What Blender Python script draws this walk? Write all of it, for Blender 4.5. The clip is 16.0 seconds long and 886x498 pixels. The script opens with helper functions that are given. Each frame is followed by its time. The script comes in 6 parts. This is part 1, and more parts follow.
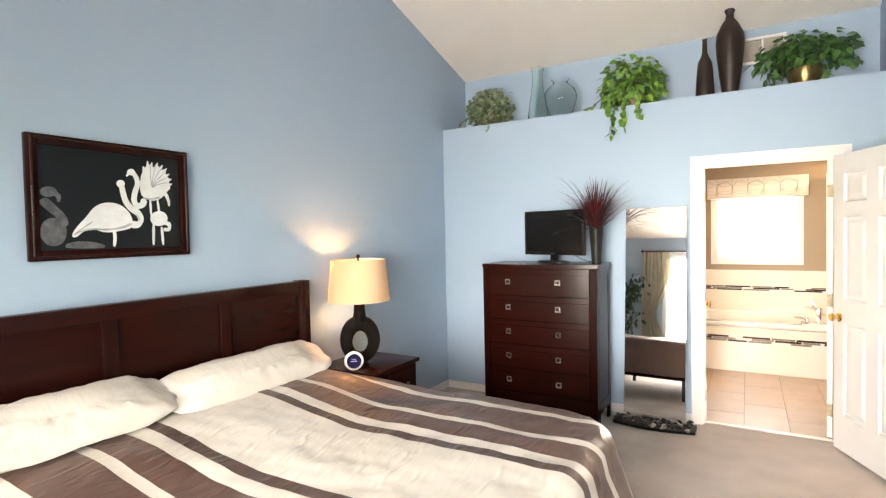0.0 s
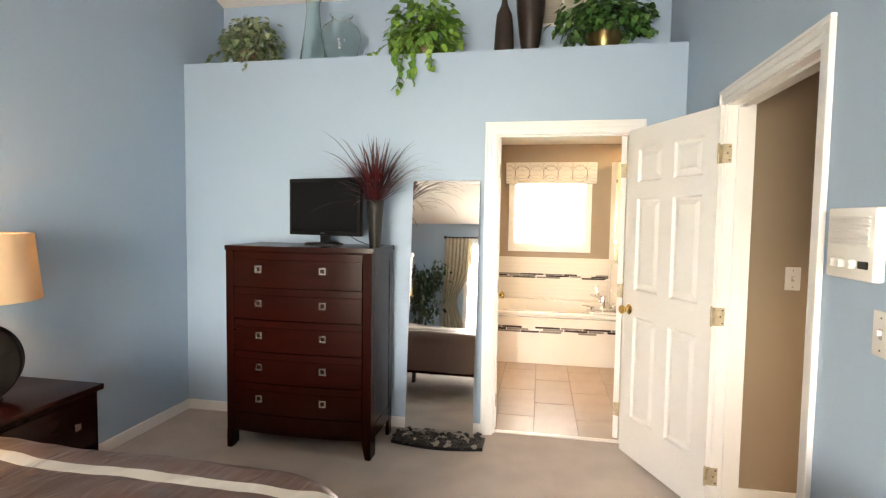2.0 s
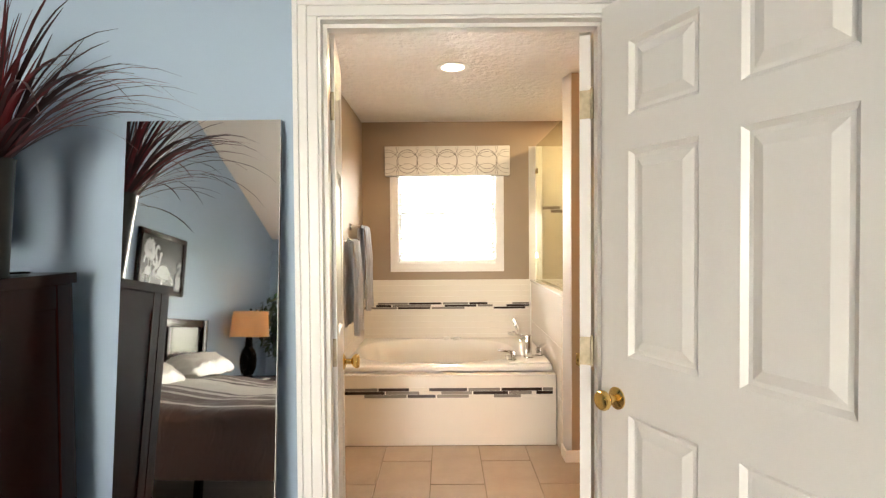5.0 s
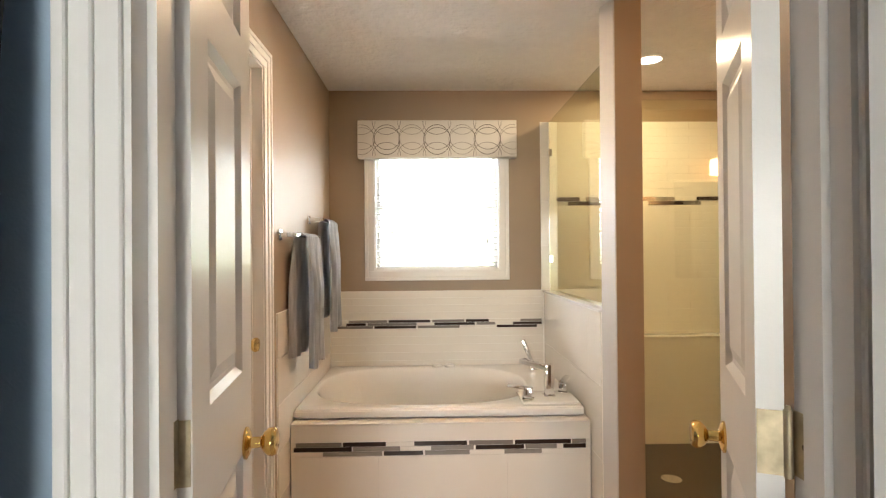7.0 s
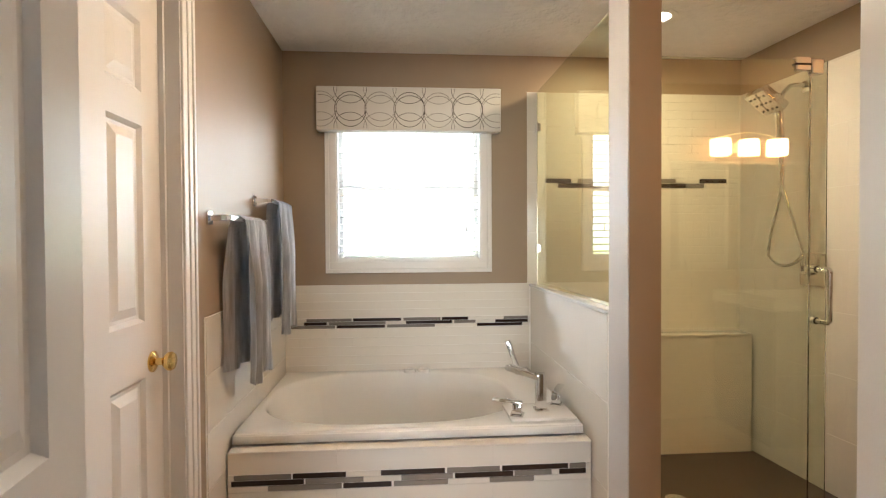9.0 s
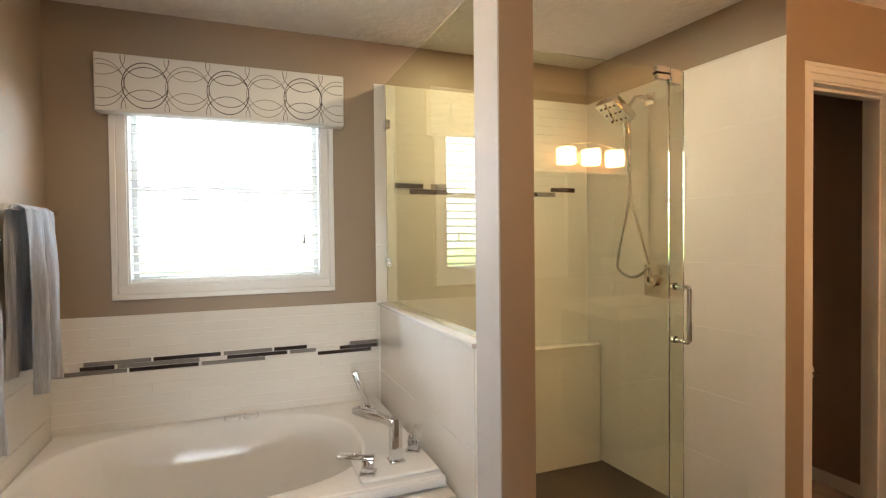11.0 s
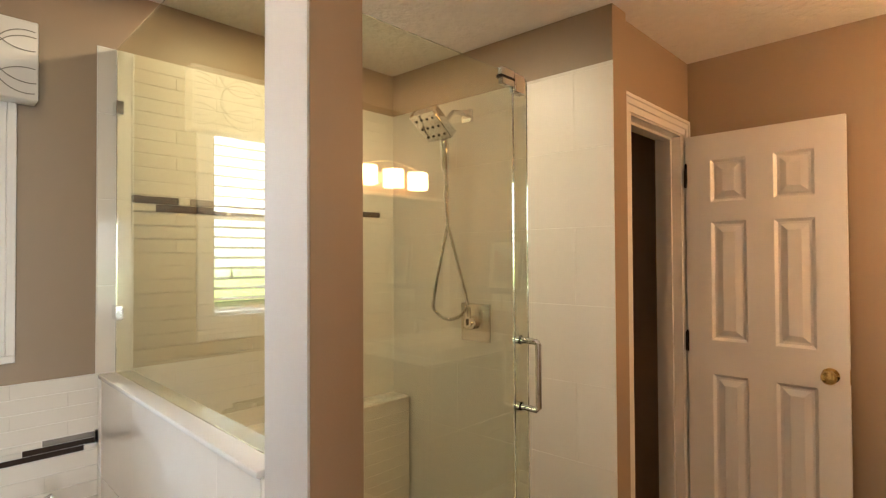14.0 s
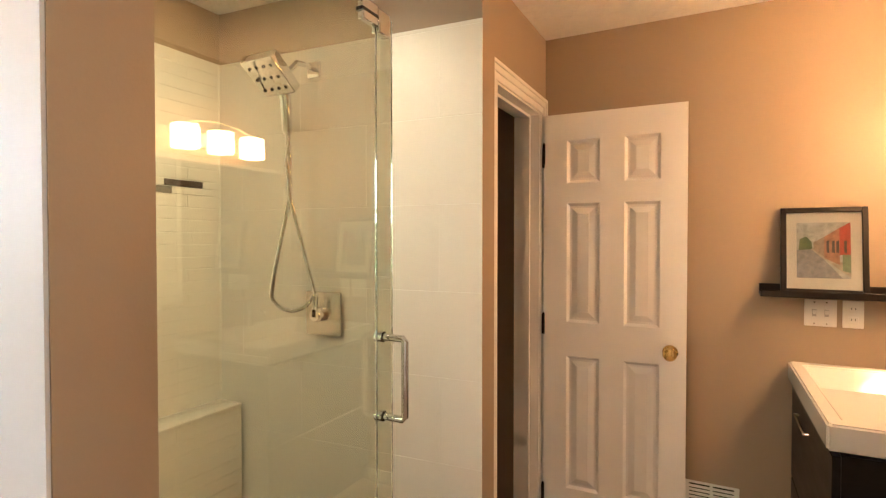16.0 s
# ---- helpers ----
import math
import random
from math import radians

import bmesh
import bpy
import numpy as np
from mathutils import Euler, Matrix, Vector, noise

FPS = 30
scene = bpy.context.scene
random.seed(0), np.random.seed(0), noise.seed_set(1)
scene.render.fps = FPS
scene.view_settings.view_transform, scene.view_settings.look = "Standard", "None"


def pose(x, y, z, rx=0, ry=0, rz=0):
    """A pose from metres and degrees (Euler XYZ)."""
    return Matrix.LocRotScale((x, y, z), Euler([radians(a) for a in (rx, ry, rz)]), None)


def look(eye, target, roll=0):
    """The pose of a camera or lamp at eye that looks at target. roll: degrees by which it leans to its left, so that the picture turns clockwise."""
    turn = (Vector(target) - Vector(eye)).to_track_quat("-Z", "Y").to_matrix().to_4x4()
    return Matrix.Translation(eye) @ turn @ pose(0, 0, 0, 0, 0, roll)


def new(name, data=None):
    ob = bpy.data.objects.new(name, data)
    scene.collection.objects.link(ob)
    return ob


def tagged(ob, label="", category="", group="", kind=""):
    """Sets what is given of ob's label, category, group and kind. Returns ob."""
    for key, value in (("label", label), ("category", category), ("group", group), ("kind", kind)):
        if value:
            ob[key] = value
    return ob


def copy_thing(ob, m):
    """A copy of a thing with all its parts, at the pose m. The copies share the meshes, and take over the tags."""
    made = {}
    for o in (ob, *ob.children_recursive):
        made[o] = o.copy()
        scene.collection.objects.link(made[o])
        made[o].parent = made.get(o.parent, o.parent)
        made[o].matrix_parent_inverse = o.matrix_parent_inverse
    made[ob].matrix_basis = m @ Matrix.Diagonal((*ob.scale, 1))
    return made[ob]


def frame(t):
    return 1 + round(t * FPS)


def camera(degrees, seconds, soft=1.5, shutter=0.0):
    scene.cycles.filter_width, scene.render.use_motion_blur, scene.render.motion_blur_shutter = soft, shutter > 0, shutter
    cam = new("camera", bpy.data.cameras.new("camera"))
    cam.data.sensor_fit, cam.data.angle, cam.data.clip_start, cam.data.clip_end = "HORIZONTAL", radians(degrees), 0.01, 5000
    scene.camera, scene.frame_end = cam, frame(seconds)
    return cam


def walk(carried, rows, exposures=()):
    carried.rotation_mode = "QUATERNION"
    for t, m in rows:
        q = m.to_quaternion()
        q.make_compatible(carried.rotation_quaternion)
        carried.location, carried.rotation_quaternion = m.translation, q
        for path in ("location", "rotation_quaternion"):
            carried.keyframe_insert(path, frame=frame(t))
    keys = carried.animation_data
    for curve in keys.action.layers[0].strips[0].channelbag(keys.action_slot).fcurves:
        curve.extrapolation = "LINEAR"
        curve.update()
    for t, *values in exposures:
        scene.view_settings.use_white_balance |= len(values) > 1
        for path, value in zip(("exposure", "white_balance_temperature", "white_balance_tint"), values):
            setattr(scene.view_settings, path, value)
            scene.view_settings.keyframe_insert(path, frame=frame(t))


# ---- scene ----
cam = camera(80.7, 16.0, soft=1.25)
PATH = [
    (0, (0.442, 2.167, 1.555), (-0.567, 3.893, 1.493), -1.2),
    (0.5, (0.448, 2.344, 1.49), (-0.397, 4.155, 1.433), -1.2),
    (1, (0.446, 2.644, 1.503), (-0.231, 4.524, 1.418), -0.9),
    (1.5, (0.453, 2.897, 1.485), (-0.058, 4.828, 1.384), 0.0),
    (2, (0.432, 3.214, 1.47), (0.064, 5.176, 1.353), 0.8),
    (2.5, (0.436, 3.508, 1.435), (0.157, 5.485, 1.316), 1.1),
    (3, (0.466, 3.849, 1.432), (0.25, 5.833, 1.313), 1.2),
    (3.5, (0.482, 4.166, 1.434), (0.336, 6.158, 1.331), 0.8),
    (4, (0.466, 4.526, 1.432), (0.385, 6.522, 1.339), 0.7),
    (4.5, (0.47, 4.81, 1.407), (0.443, 6.809, 1.339), 0.3),
    (5, (0.501, 5.134, 1.375), (0.496, 7.134, 1.333), -0.4),
    (7.5, (0.477, 6.23, 1.263), (0.528, 8.229, 1.276), -0.4),
    (8, (0.484, 6.341, 1.255), (0.527, 8.341, 1.248), -0.4),
    (10.5, (0.494, 6.828, 1.332), (1.071, 8.742, 1.273), -0.3),
    (11, (0.561, 6.938, 1.346), (1.29, 8.8, 1.305), -0.6),
    (11.5, (0.642, 7.058, 1.38), (1.47, 8.879, 1.35), -0.9),
    (12, (0.71, 7.171, 1.38), (1.649, 8.937, 1.38), -1.0),
    (12.5, (0.748, 7.245, 1.379), (1.803, 8.944, 1.397), -1.1),
    (13, (0.773, 7.338, 1.383), (1.949, 8.956, 1.413), -0.8),
    (13.5, (0.788, 7.419, 1.401), (2.084, 8.942, 1.436), -0.5),
    (14, (0.786, 7.489, 1.409), (2.211, 8.893, 1.442), -0.3),
    (14.5, (0.795, 7.551, 1.407), (2.311, 8.855, 1.431), -0.0),
    (15, (0.843, 7.598, 1.41), (2.437, 8.806, 1.416), 0.1),
    (15.5, (0.906, 7.652, 1.412), (2.595, 8.722, 1.392), -0.0),
    (16, (0.99, 7.703, 1.404), (2.766, 8.622, 1.366), -0.0),
]
EXPOSURES = [(0.0, 0.29, 7250, 18), (1.5, 0.08, 7550, 17), (3.0, -0.10, 7650, 17), (5.0, -0.44, 7300, 16), (7.5, -0.91, 6500, 14), (10.5, -1.03, 6100, 13), (13.0, -1.20, 6200, 13), (16.0, -0.60, 6000, 13)]
walk(cam, [(t, look(eye, target, roll)) for t, eye, target, roll in PATH], EXPOSURES)

# ---- world and light ----
world = bpy.data.worlds.new("sky")
scene.world = world
world.use_nodes = True
_wn = world.node_tree.nodes
_sky = _wn.new("ShaderNodeTexSky")
_sky.sky_type = "NISHITA"
_sky.sun_disc = False
_sky.sun_elevation = radians(48)
_sky.sun_rotation = radians(200)
world.node_tree.links.new(_sky.outputs[0], _wn["Background"].inputs[0])
_wn["Background"].inputs[1].default_value = 0.12


def area_lamp(name, eye, target, sx, sy, watts, colour):
    d = bpy.data.lights.new(name, "AREA")
    d.shape, d.size, d.size_y, d.energy, d.color = "RECTANGLE", sx, sy, watts, colour
    ob = new(name, d)
    ob.matrix_world = look(eye, target)
    return ob


def point_lamp(name, at, watts, colour, radius):
    d = bpy.data.lights.new(name, "POINT")
    d.energy, d.color, d.shadow_soft_size = watts, colour, radius
    ob = new(name, d)
    ob.location = at
    return ob


BACKDROP = 20.0
DAY = (1.0, 0.985, 0.95)
SKYLIGHT = (0.76, 0.90, 1.0)
WARM = (1.0, 0.50, 0.20)
_sun = bpy.data.lights.new("sun", "SUN")
_sun.energy, _sun.angle, _sun.color = 5.0, radians(0.5), (1.0, 0.95, 0.86)
sun = new("sun", _sun)
sun.rotation_euler = (radians(42), 0, radians(20))
# daylight in the bedroom window behind the walker, and from the sky over the bathroom window
bedroom_light = area_lamp("bedroom_window_light", (-0.1, 0.86, 1.35), (-0.1, 6.0, 1.5), 1.9, 1.6, 77, DAY)
bedroom_light.data.spread = radians(86)
# light thrown up through the same window from the sunlit ground
ground_light = area_lamp("bedroom_window_upward_light", (-0.1, 0.88, 1.35), (-0.1, 1.85, 3.4), 1.9, 0.8, 44, (1.0, 0.97, 0.92))
ground_light.data.spread = radians(95)
area_lamp("bath_window_light", (0.52, 10.50, 2.80), (0.52, 9.0, 1.60), 1.7, 1.1, 560, SKYLIGHT)
# the sky seen slantwise from either side of the room, and the light thrown up from the lawn
area_lamp("bath_window_light_from_west", (-0.65, 10.65, 1.95), (1.25, 8.35, 1.30), 0.9, 0.8, 250, SKYLIGHT)
area_lamp("bath_window_light_from_east", (1.70, 10.65, 1.95), (-0.19, 8.55, 1.35), 0.9, 0.8, 250, SKYLIGHT)
area_lamp("bath_window_upward_light", (0.52, 11.40, 0.40), (0.52, 9.0, 1.85), 1.9, 0.8, 1500, (0.86, 0.96, 1.0))

# ---- materials ----


def mat(name, colour, rough=0.5, metal=0.0, vary=0.06, scale=3.0, bump=0.0, bump_scale=60.0, spec=0.5, coat=0.0, second=None, island=0.0, emit=0.0, rough_vary=0.06, stretch=(1, 1, 1), sheen=0.0, bump_dist=0.004):
    m = bpy.data.materials.new(name)
    m.use_nodes = True
    nt = m.node_tree
    b = nt.nodes["Principled BSDF"]
    L = nt.links.new
    tc = nt.nodes.new("ShaderNodeTexCoord")
    mp = nt.nodes.new("ShaderNodeMapping")
    mp.inputs["Scale"].default_value = stretch
    L(tc.outputs["Object"], mp.inputs[0])
    big = nt.nodes.new("ShaderNodeTexNoise")
    big.inputs["Scale"].default_value, big.inputs["Detail"].default_value = scale, 4.0
    L(mp.outputs[0], big.inputs["Vector"])
    fine = nt.nodes.new("ShaderNodeTexNoise")
    fine.inputs["Scale"].default_value, fine.inputs["Detail"].default_value = bump_scale, 3.0
    L(mp.outputs[0], fine.inputs["Vector"])
    mix = nt.nodes.new("ShaderNodeMix")
    mix.data_type = "RGBA"
    c2 = second or tuple(max(0.0, c * (1 - 2.2 * vary)) for c in colour)
    mix.inputs[6].default_value, mix.inputs[7].default_value = (*colour, 1), (*c2, 1)
    ad = nt.nodes.new("ShaderNodeMath")
    ad.operation = "MULTIPLY_ADD"
    ad.inputs[1].default_value = 0.35
    L(fine.outputs["Fac"], ad.inputs[0])
    mu = nt.nodes.new("ShaderNodeMath")
    mu.operation = "MULTIPLY_ADD"
    mu.inputs[1].default_value, mu.inputs[2].default_value = 1.5, -0.42
    L(big.outputs["Fac"], mu.inputs[0])
    L(mu.outputs[0], ad.inputs[2])
    fac = ad
    if island:
        ge, oi = nt.nodes.new("ShaderNodeNewGeometry"), nt.nodes.new("ShaderNodeObjectInfo")
        sm = nt.nodes.new("ShaderNodeMath")
        L(ge.outputs["Random Per Island"], sm.inputs[0])
        L(oi.outputs["Random"], sm.inputs[1])
        fr = nt.nodes.new("ShaderNodeMath")
        fr.operation = "FRACT"
        L(sm.outputs[0], fr.inputs[0])
        fac = nt.nodes.new("ShaderNodeMath")
        fac.operation = "MULTIPLY_ADD"
        fac.inputs[1].default_value = island
        L(fr.outputs[0], fac.inputs[0])
        L(ad.outputs[0], fac.inputs[2])
    fac.use_clamp = True
    L(fac.outputs[0], mix.inputs[0])
    L(mix.outputs[2], b.inputs["Base Color"])
    rr = nt.nodes.new("ShaderNodeMapRange")
    rr.inputs["To Min"].default_value, rr.inputs["To Max"].default_value = max(0.02, rough - rough_vary), min(1.0, rough + rough_vary)
    L(big.outputs["Fac"], rr.inputs["Value"])
    L(rr.outputs[0], b.inputs["Roughness"])
    b.inputs["Metallic"].default_value = metal
    b.inputs["Specular IOR Level"].default_value = spec
    b.inputs["Coat Weight"].default_value = coat
    b.inputs["Coat Roughness"].default_value = 0.12
    b.inputs["Sheen Weight"].default_value = sheen
    if bump:
        bp = nt.nodes.new("ShaderNodeBump")
        bp.inputs["Strength"].default_value, bp.inputs["Distance"].default_value = bump, bump_dist
        L(fine.outputs["Fac"], bp.inputs["Height"])
        L(bp.outputs[0], b.inputs["Normal"])
    if emit:
        b.inputs["Emission Color"].default_value = (*colour, 1)
        b.inputs["Emission Strength"].default_value = emit
    return m


def glass(name, colour, rough=0.0, ior=1.5):
    m = bpy.data.materials.new(name)
    m.use_nodes = True
    b = m.node_tree.nodes["Principled BSDF"]
    b.inputs["Base Color"].default_value = (*colour, 1)
    b.inputs["Roughness"].default_value = rough
    b.inputs["IOR"].default_value = ior
    b.inputs["Transmission Weight"].default_value = 1.0
    return m


def glow(name, colour, strength):
    m = bpy.data.materials.new(name)
    m.use_nodes = True
    b = m.node_tree.nodes["Principled BSDF"]
    b.inputs["Base Color"].default_value = (*colour, 1)
    b.inputs["Emission Color"].default_value = (*colour, 1)
    b.inputs["Emission Strength"].default_value = strength
    return m


BLUE = mat("blue_wall_paint", (0.36, 0.475, 0.60), 0.55, vary=0.02, scale=1.5, bump=0.12, bump_scale=240, spec=0.4)
TAUPE = mat("taupe_wall_paint", (0.330, 0.254, 0.178), 0.44, vary=0.03, scale=1.6, bump=0.08, bump_scale=240, spec=0.5)
CEIL = mat("ceiling_paint", (0.84, 0.81, 0.755), 0.85, vary=0.02, bump=0.35, bump_scale=90)
CEILB = mat("knockdown_ceiling_paint", (0.80, 0.78, 0.75), 0.8, vary=0.03, scale=14, bump=1.0, bump_scale=26, bump_dist=0.014)
WHITE = mat("white_trim_paint", (0.80, 0.79, 0.77), 0.32, vary=0.015, bump=0.05, bump_scale=180, spec=0.5)
CARPET = mat("beige_carpet", (0.50, 0.44, 0.40), 0.95, vary=0.15, scale=3.5, bump=1.0, bump_scale=330, spec=0.1, sheen=0.3)
CHERRY = mat("dark_cherry_wood", (0.018, 0.0027, 0.0015), 0.25, vary=0.3, scale=4.0, bump=0.02, bump_scale=60, spec=0.13, coat=0.04, rough_vary=0.015, stretch=(6, 6, 1), second=(0.011, 0.0021, 0.0014))
CHERRYX = mat("dark_cherry_wood_lengthwise", (0.022, 0.0033, 0.0019), 0.25, vary=0.3, scale=4.0, bump=0.02, bump_scale=60, spec=0.15, coat=0.04, rough_vary=0.015, stretch=(1, 1, 6), second=(0.011, 0.0021, 0.0014))
BLACKWOOD = mat("black_brown_wood", (0.009, 0.0065, 0.0055), 0.38, spec=0.3, vary=0.2, scale=5, bump=0.05, stretch=(1, 1, 5))
BRONZE = mat("dark_bronze", (0.007, 0.0048, 0.0035), 0.55, metal=0.0, spec=0.06, vary=0.25, scale=12, bump=0.15, bump_scale=120)
BRASS = mat("polished_brass", (0.80, 0.55, 0.20), 0.14, metal=1.0, vary=0.05)
OLDBRASS = mat("antique_brass_hinge", (0.62, 0.53, 0.37), 0.48, metal=0.75, vary=0.2, scale=30)
CHROME = mat("chrome", (0.80, 0.80, 0.80), 0.07, metal=1.0, vary=0.02, rough_vary=0.02)
NICKEL = mat("satin_nickel", (0.62, 0.60, 0.56), 0.25, metal=1.0, vary=0.05)
TILE = mat("glossy_white_tile", (0.80, 0.775, 0.72), 0.10, vary=0.015, island=0.25, spec=0.5, bump=0.02, bump_scale=8, rough_vary=0.04, second=(0.76, 0.735, 0.68))
GROUT = mat("white_grout", (0.90, 0.89, 0.85), 0.9, vary=0.05, bump=0.2)
FLOORT = mat("taupe_floor_tile", (0.40, 0.34, 0.285), 0.30, vary=0.08, scale=7, island=0.5, bump=0.08, bump_scale=35, second=(0.33, 0.275, 0.225))
FGROUT = mat("brown_floor_grout", (0.26, 0.215, 0.17), 0.9, vary=0.1)
ACRYL = mat("white_acrylic", (0.80, 0.80, 0.78), 0.07, vary=0.01, spec=0.55, rough_vary=0.02)
STRIPD = mat("dark_glass_mosaic", (0.035, 0.022, 0.018), 0.15, vary=0.2, island=0.4)
STRIPG = mat("grey_glass_mosaic", (0.30, 0.28, 0.26), 0.15, vary=0.1, island=0.5, second=(0.20, 0.185, 0.17))
TILEM = mat("satin_white_wall_tile", (0.80, 0.77, 0.72), 0.38, vary=0.015, island=0.2, second=(0.76, 0.73, 0.68))
SHFLOOR = mat("dark_pebble_shower_floor", (0.055, 0.036, 0.026), 0.45, vary=0.3, scale=30, bump=0.4, bump_scale=60)
CLEAR = glass("clear_shower_glass", (0.890, 0.925, 0.760), ior=1.68)
SIDEGLASS = glass("side_shower_glass", (0.825, 0.840, 0.640), ior=1.5)
PANE = glass("window_glass", (0.98, 0.99, 0.985))
GREENGLASS = glass("green_tinted_glass", (0.88, 0.955, 0.925), ior=1.22)
PALEGLASS = glass("pale_aqua_glass", (0.94, 0.985, 0.97), ior=1.22)
MIRROR = mat("mirror_silver", (0.92, 0.93, 0.92), 0.02, metal=1.0, vary=0.0, rough_vary=0.0)
BLACK = mat("black_plastic", (0.007, 0.007, 0.0075), 0.32, vary=0.1, spec=0.25)
SCREEN = mat("dark_screen", (0.006, 0.005, 0.005), 0.22, vary=0.05, spec=0.25)
PLASTIC = mat("white_plastic", (0.78, 0.76, 0.72), 0.35, vary=0.02)
LEAF = mat("green_leaf", (0.17, 0.34, 0.08), 0.36, vary=0.3, island=0.9, scale=20, second=(0.040, 0.125, 0.030))
LEAFY = mat("yellow_green_leaf", (0.42, 0.64, 0.13), 0.40, vary=0.3, island=0.9, scale=20, second=(0.10, 0.25, 0.04))
LEAFV = mat("variegated_leaf", (0.58, 0.62, 0.42), 0.5, vary=0.3, island=0.5, scale=75, second=(0.06, 0.13, 0.04))
TREELEAF = mat("dark_tree_leaf", (0.05, 0.11, 0.03), 0.4, vary=0.3, island=0.9, scale=20, second=(0.012, 0.035, 0.012))
GRASSR = mat("burgundy_grass", (0.24, 0.016, 0.024), 0.5, vary=0.3, island=0.9, scale=9, second=(0.03, 0.006, 0.008))
BARK = mat("brown_bark", (0.13, 0.085, 0.05), 0.8, vary=0.3, scale=20, bump=0.5)
BROWNVASE = mat("brown_wood_vase", (0.030, 0.016, 0.010), 0.42, vary=0.35, scale=9, bump=0.1, stretch=(1, 1, 4))
CREAM = mat("cream_satin", (0.72, 0.67, 0.60), 0.42, vary=0.05, scale=5, bump=0.12, bump_scale=40, sheen=0.3)
PILLOWM = mat("cream_pillow_satin", (0.63, 0.585, 0.52), 0.45, vary=0.03, scale=6, bump=1.0, bump_scale=5.0, sheen=0.1, stretch=(1.0, 2.0, 1.0), bump_dist=0.012)
CURTAIN = mat("cream_curtain", (0.72, 0.64, 0.50), 0.8, vary=0.06, bump=0.1)
TOWEL = mat("grey_towel", (0.80, 0.82, 0.86), 0.95, vary=0.30, scale=45, bump=0.8, bump_scale=300, sheen=0.3, stretch=(1, 1, 0.08))
FABRICV = mat("white_valance_fabric", (0.72, 0.70, 0.66), 0.85, vary=0.03, bump=0.2, bump_scale=400)
INKD = mat("dark_brown_print", (0.055, 0.042, 0.032), 0.8)
INKL = mat("grey_print", (0.27, 0.25, 0.215), 0.8)
GRASS = mat("lawn", (0.07, 0.14, 0.03), 0.9, vary=0.3, scale=3, bump=0.5, second=(0.04, 0.09, 0.02))

# ---- mesh helpers ----


def box(bm, x0, x1, y0, y1, z0, z1, bev=0.0, seg=2):
    vs = [bm.verts.new((x, y, z)) for x in (x0, x1) for y in (y0, y1) for z in (z0, z1)]
    fs = [bm.faces.new([vs[i] for i in f]) for f in ((0, 1, 3, 2), (4, 6, 7, 5), (0, 4, 5, 1), (2, 3, 7, 6), (0, 2, 6, 4), (1, 5, 7, 3))]
    if bev:
        es = list({e for f in fs for e in f.edges})
        bmesh.ops.bevel(bm, geom=es, offset=bev, segments=seg, affect="EDGES", profile=0.5)
    return bm


def lathe(bm, prof, seg=32, at=(0, 0, 0), cap0=True, cap1=True, m=None):
    rings = []
    for r, z in prof:
        ring = []
        for k in range(seg):
            a = 2 * math.pi * k / seg
            p = Vector((r * math.cos(a), r * math.sin(a), z))
            if m is not None:
                p = m @ p
            ring.append(bm.verts.new((p.x + at[0], p.y + at[1], p.z + at[2])))
        rings.append(ring)
    for a, b in zip(rings, rings[1:]):
        for k in range(seg):
            bm.faces.new((a[k], a[(k + 1) % seg], b[(k + 1) % seg], b[k]))
    if cap0:
        bm.faces.new(list(reversed(rings[0])))
    if cap1:
        bm.faces.new(rings[-1])
    return bm


def tube(bm, pts, r, seg=10, closed=False, flat=None):
    pts = [Vector(p) for p in pts]
    n = len(pts)
    rings = []
    side = None
    for i, p in enumerate(pts):
        if closed:
            d = (pts[(i + 1) % n] - pts[i - 1]).normalized()
        else:
            d = (pts[min(i + 1, n - 1)] - pts[max(i - 1, 0)]).normalized()
        if side is None:
            side = d.orthogonal().normalized()
        side = (side - d * side.dot(d)).normalized()
        up = d.cross(side)
        rr = r[i] if isinstance(r, (list, tuple)) else r
        rings.append([bm.verts.new(p + rr * (math.cos(2 * math.pi * k / seg) * side + math.sin(2 * math.pi * k / seg) * up)) for k in range(seg)])
    pairs = list(zip(rings, rings[1:])) + ([(rings[-1], rings[0])] if closed else [])
    for a, b in pairs:
        for k in range(seg):
            bm.faces.new((a[k], a[(k + 1) % seg], b[(k + 1) % seg], b[k]))
    if not closed:
        bm.faces.new(list(reversed(rings[0])))
        bm.faces.new(rings[-1])
    return bm


def prism(bm, pts, axis, a0, a1):
    """A polygon of (u, v) points drawn out along axis from a0 to a1."""
    def at(u, v, a):
        return {"x": (a, u, v), "y": (u, a, v), "z": (u, v, a)}[axis]
    lo = [bm.verts.new(at(u, v, a0)) for u, v in pts]
    hi = [bm.verts.new(at(u, v, a1)) for u, v in pts]
    n = len(pts)
    bm.faces.new(list(reversed(lo)))
    bm.faces.new(hi)
    for k in range(n):
        bm.faces.new((lo[k], lo[(k + 1) % n], hi[(k + 1) % n], hi[k]))
    return bm


def finish(bm, name, material, smooth=False):
    bmesh.ops.recalc_face_normals(bm, faces=bm.faces)
    me = bpy.data.meshes.new(name)
    bm.to_mesh(me)
    bm.free()
    me.materials.append(material)
    if smooth:
        for p in me.polygons:
            p.use_smooth = True
        me.set_sharp_from_angle(angle=radians(38))
    return me


def part(name, bm, material, parent=None, label="", smooth=True):
    ob = new(name, finish(bm, name, material, smooth))
    if parent is not None:
        ob.parent = parent
    return tagged(ob, label=label)


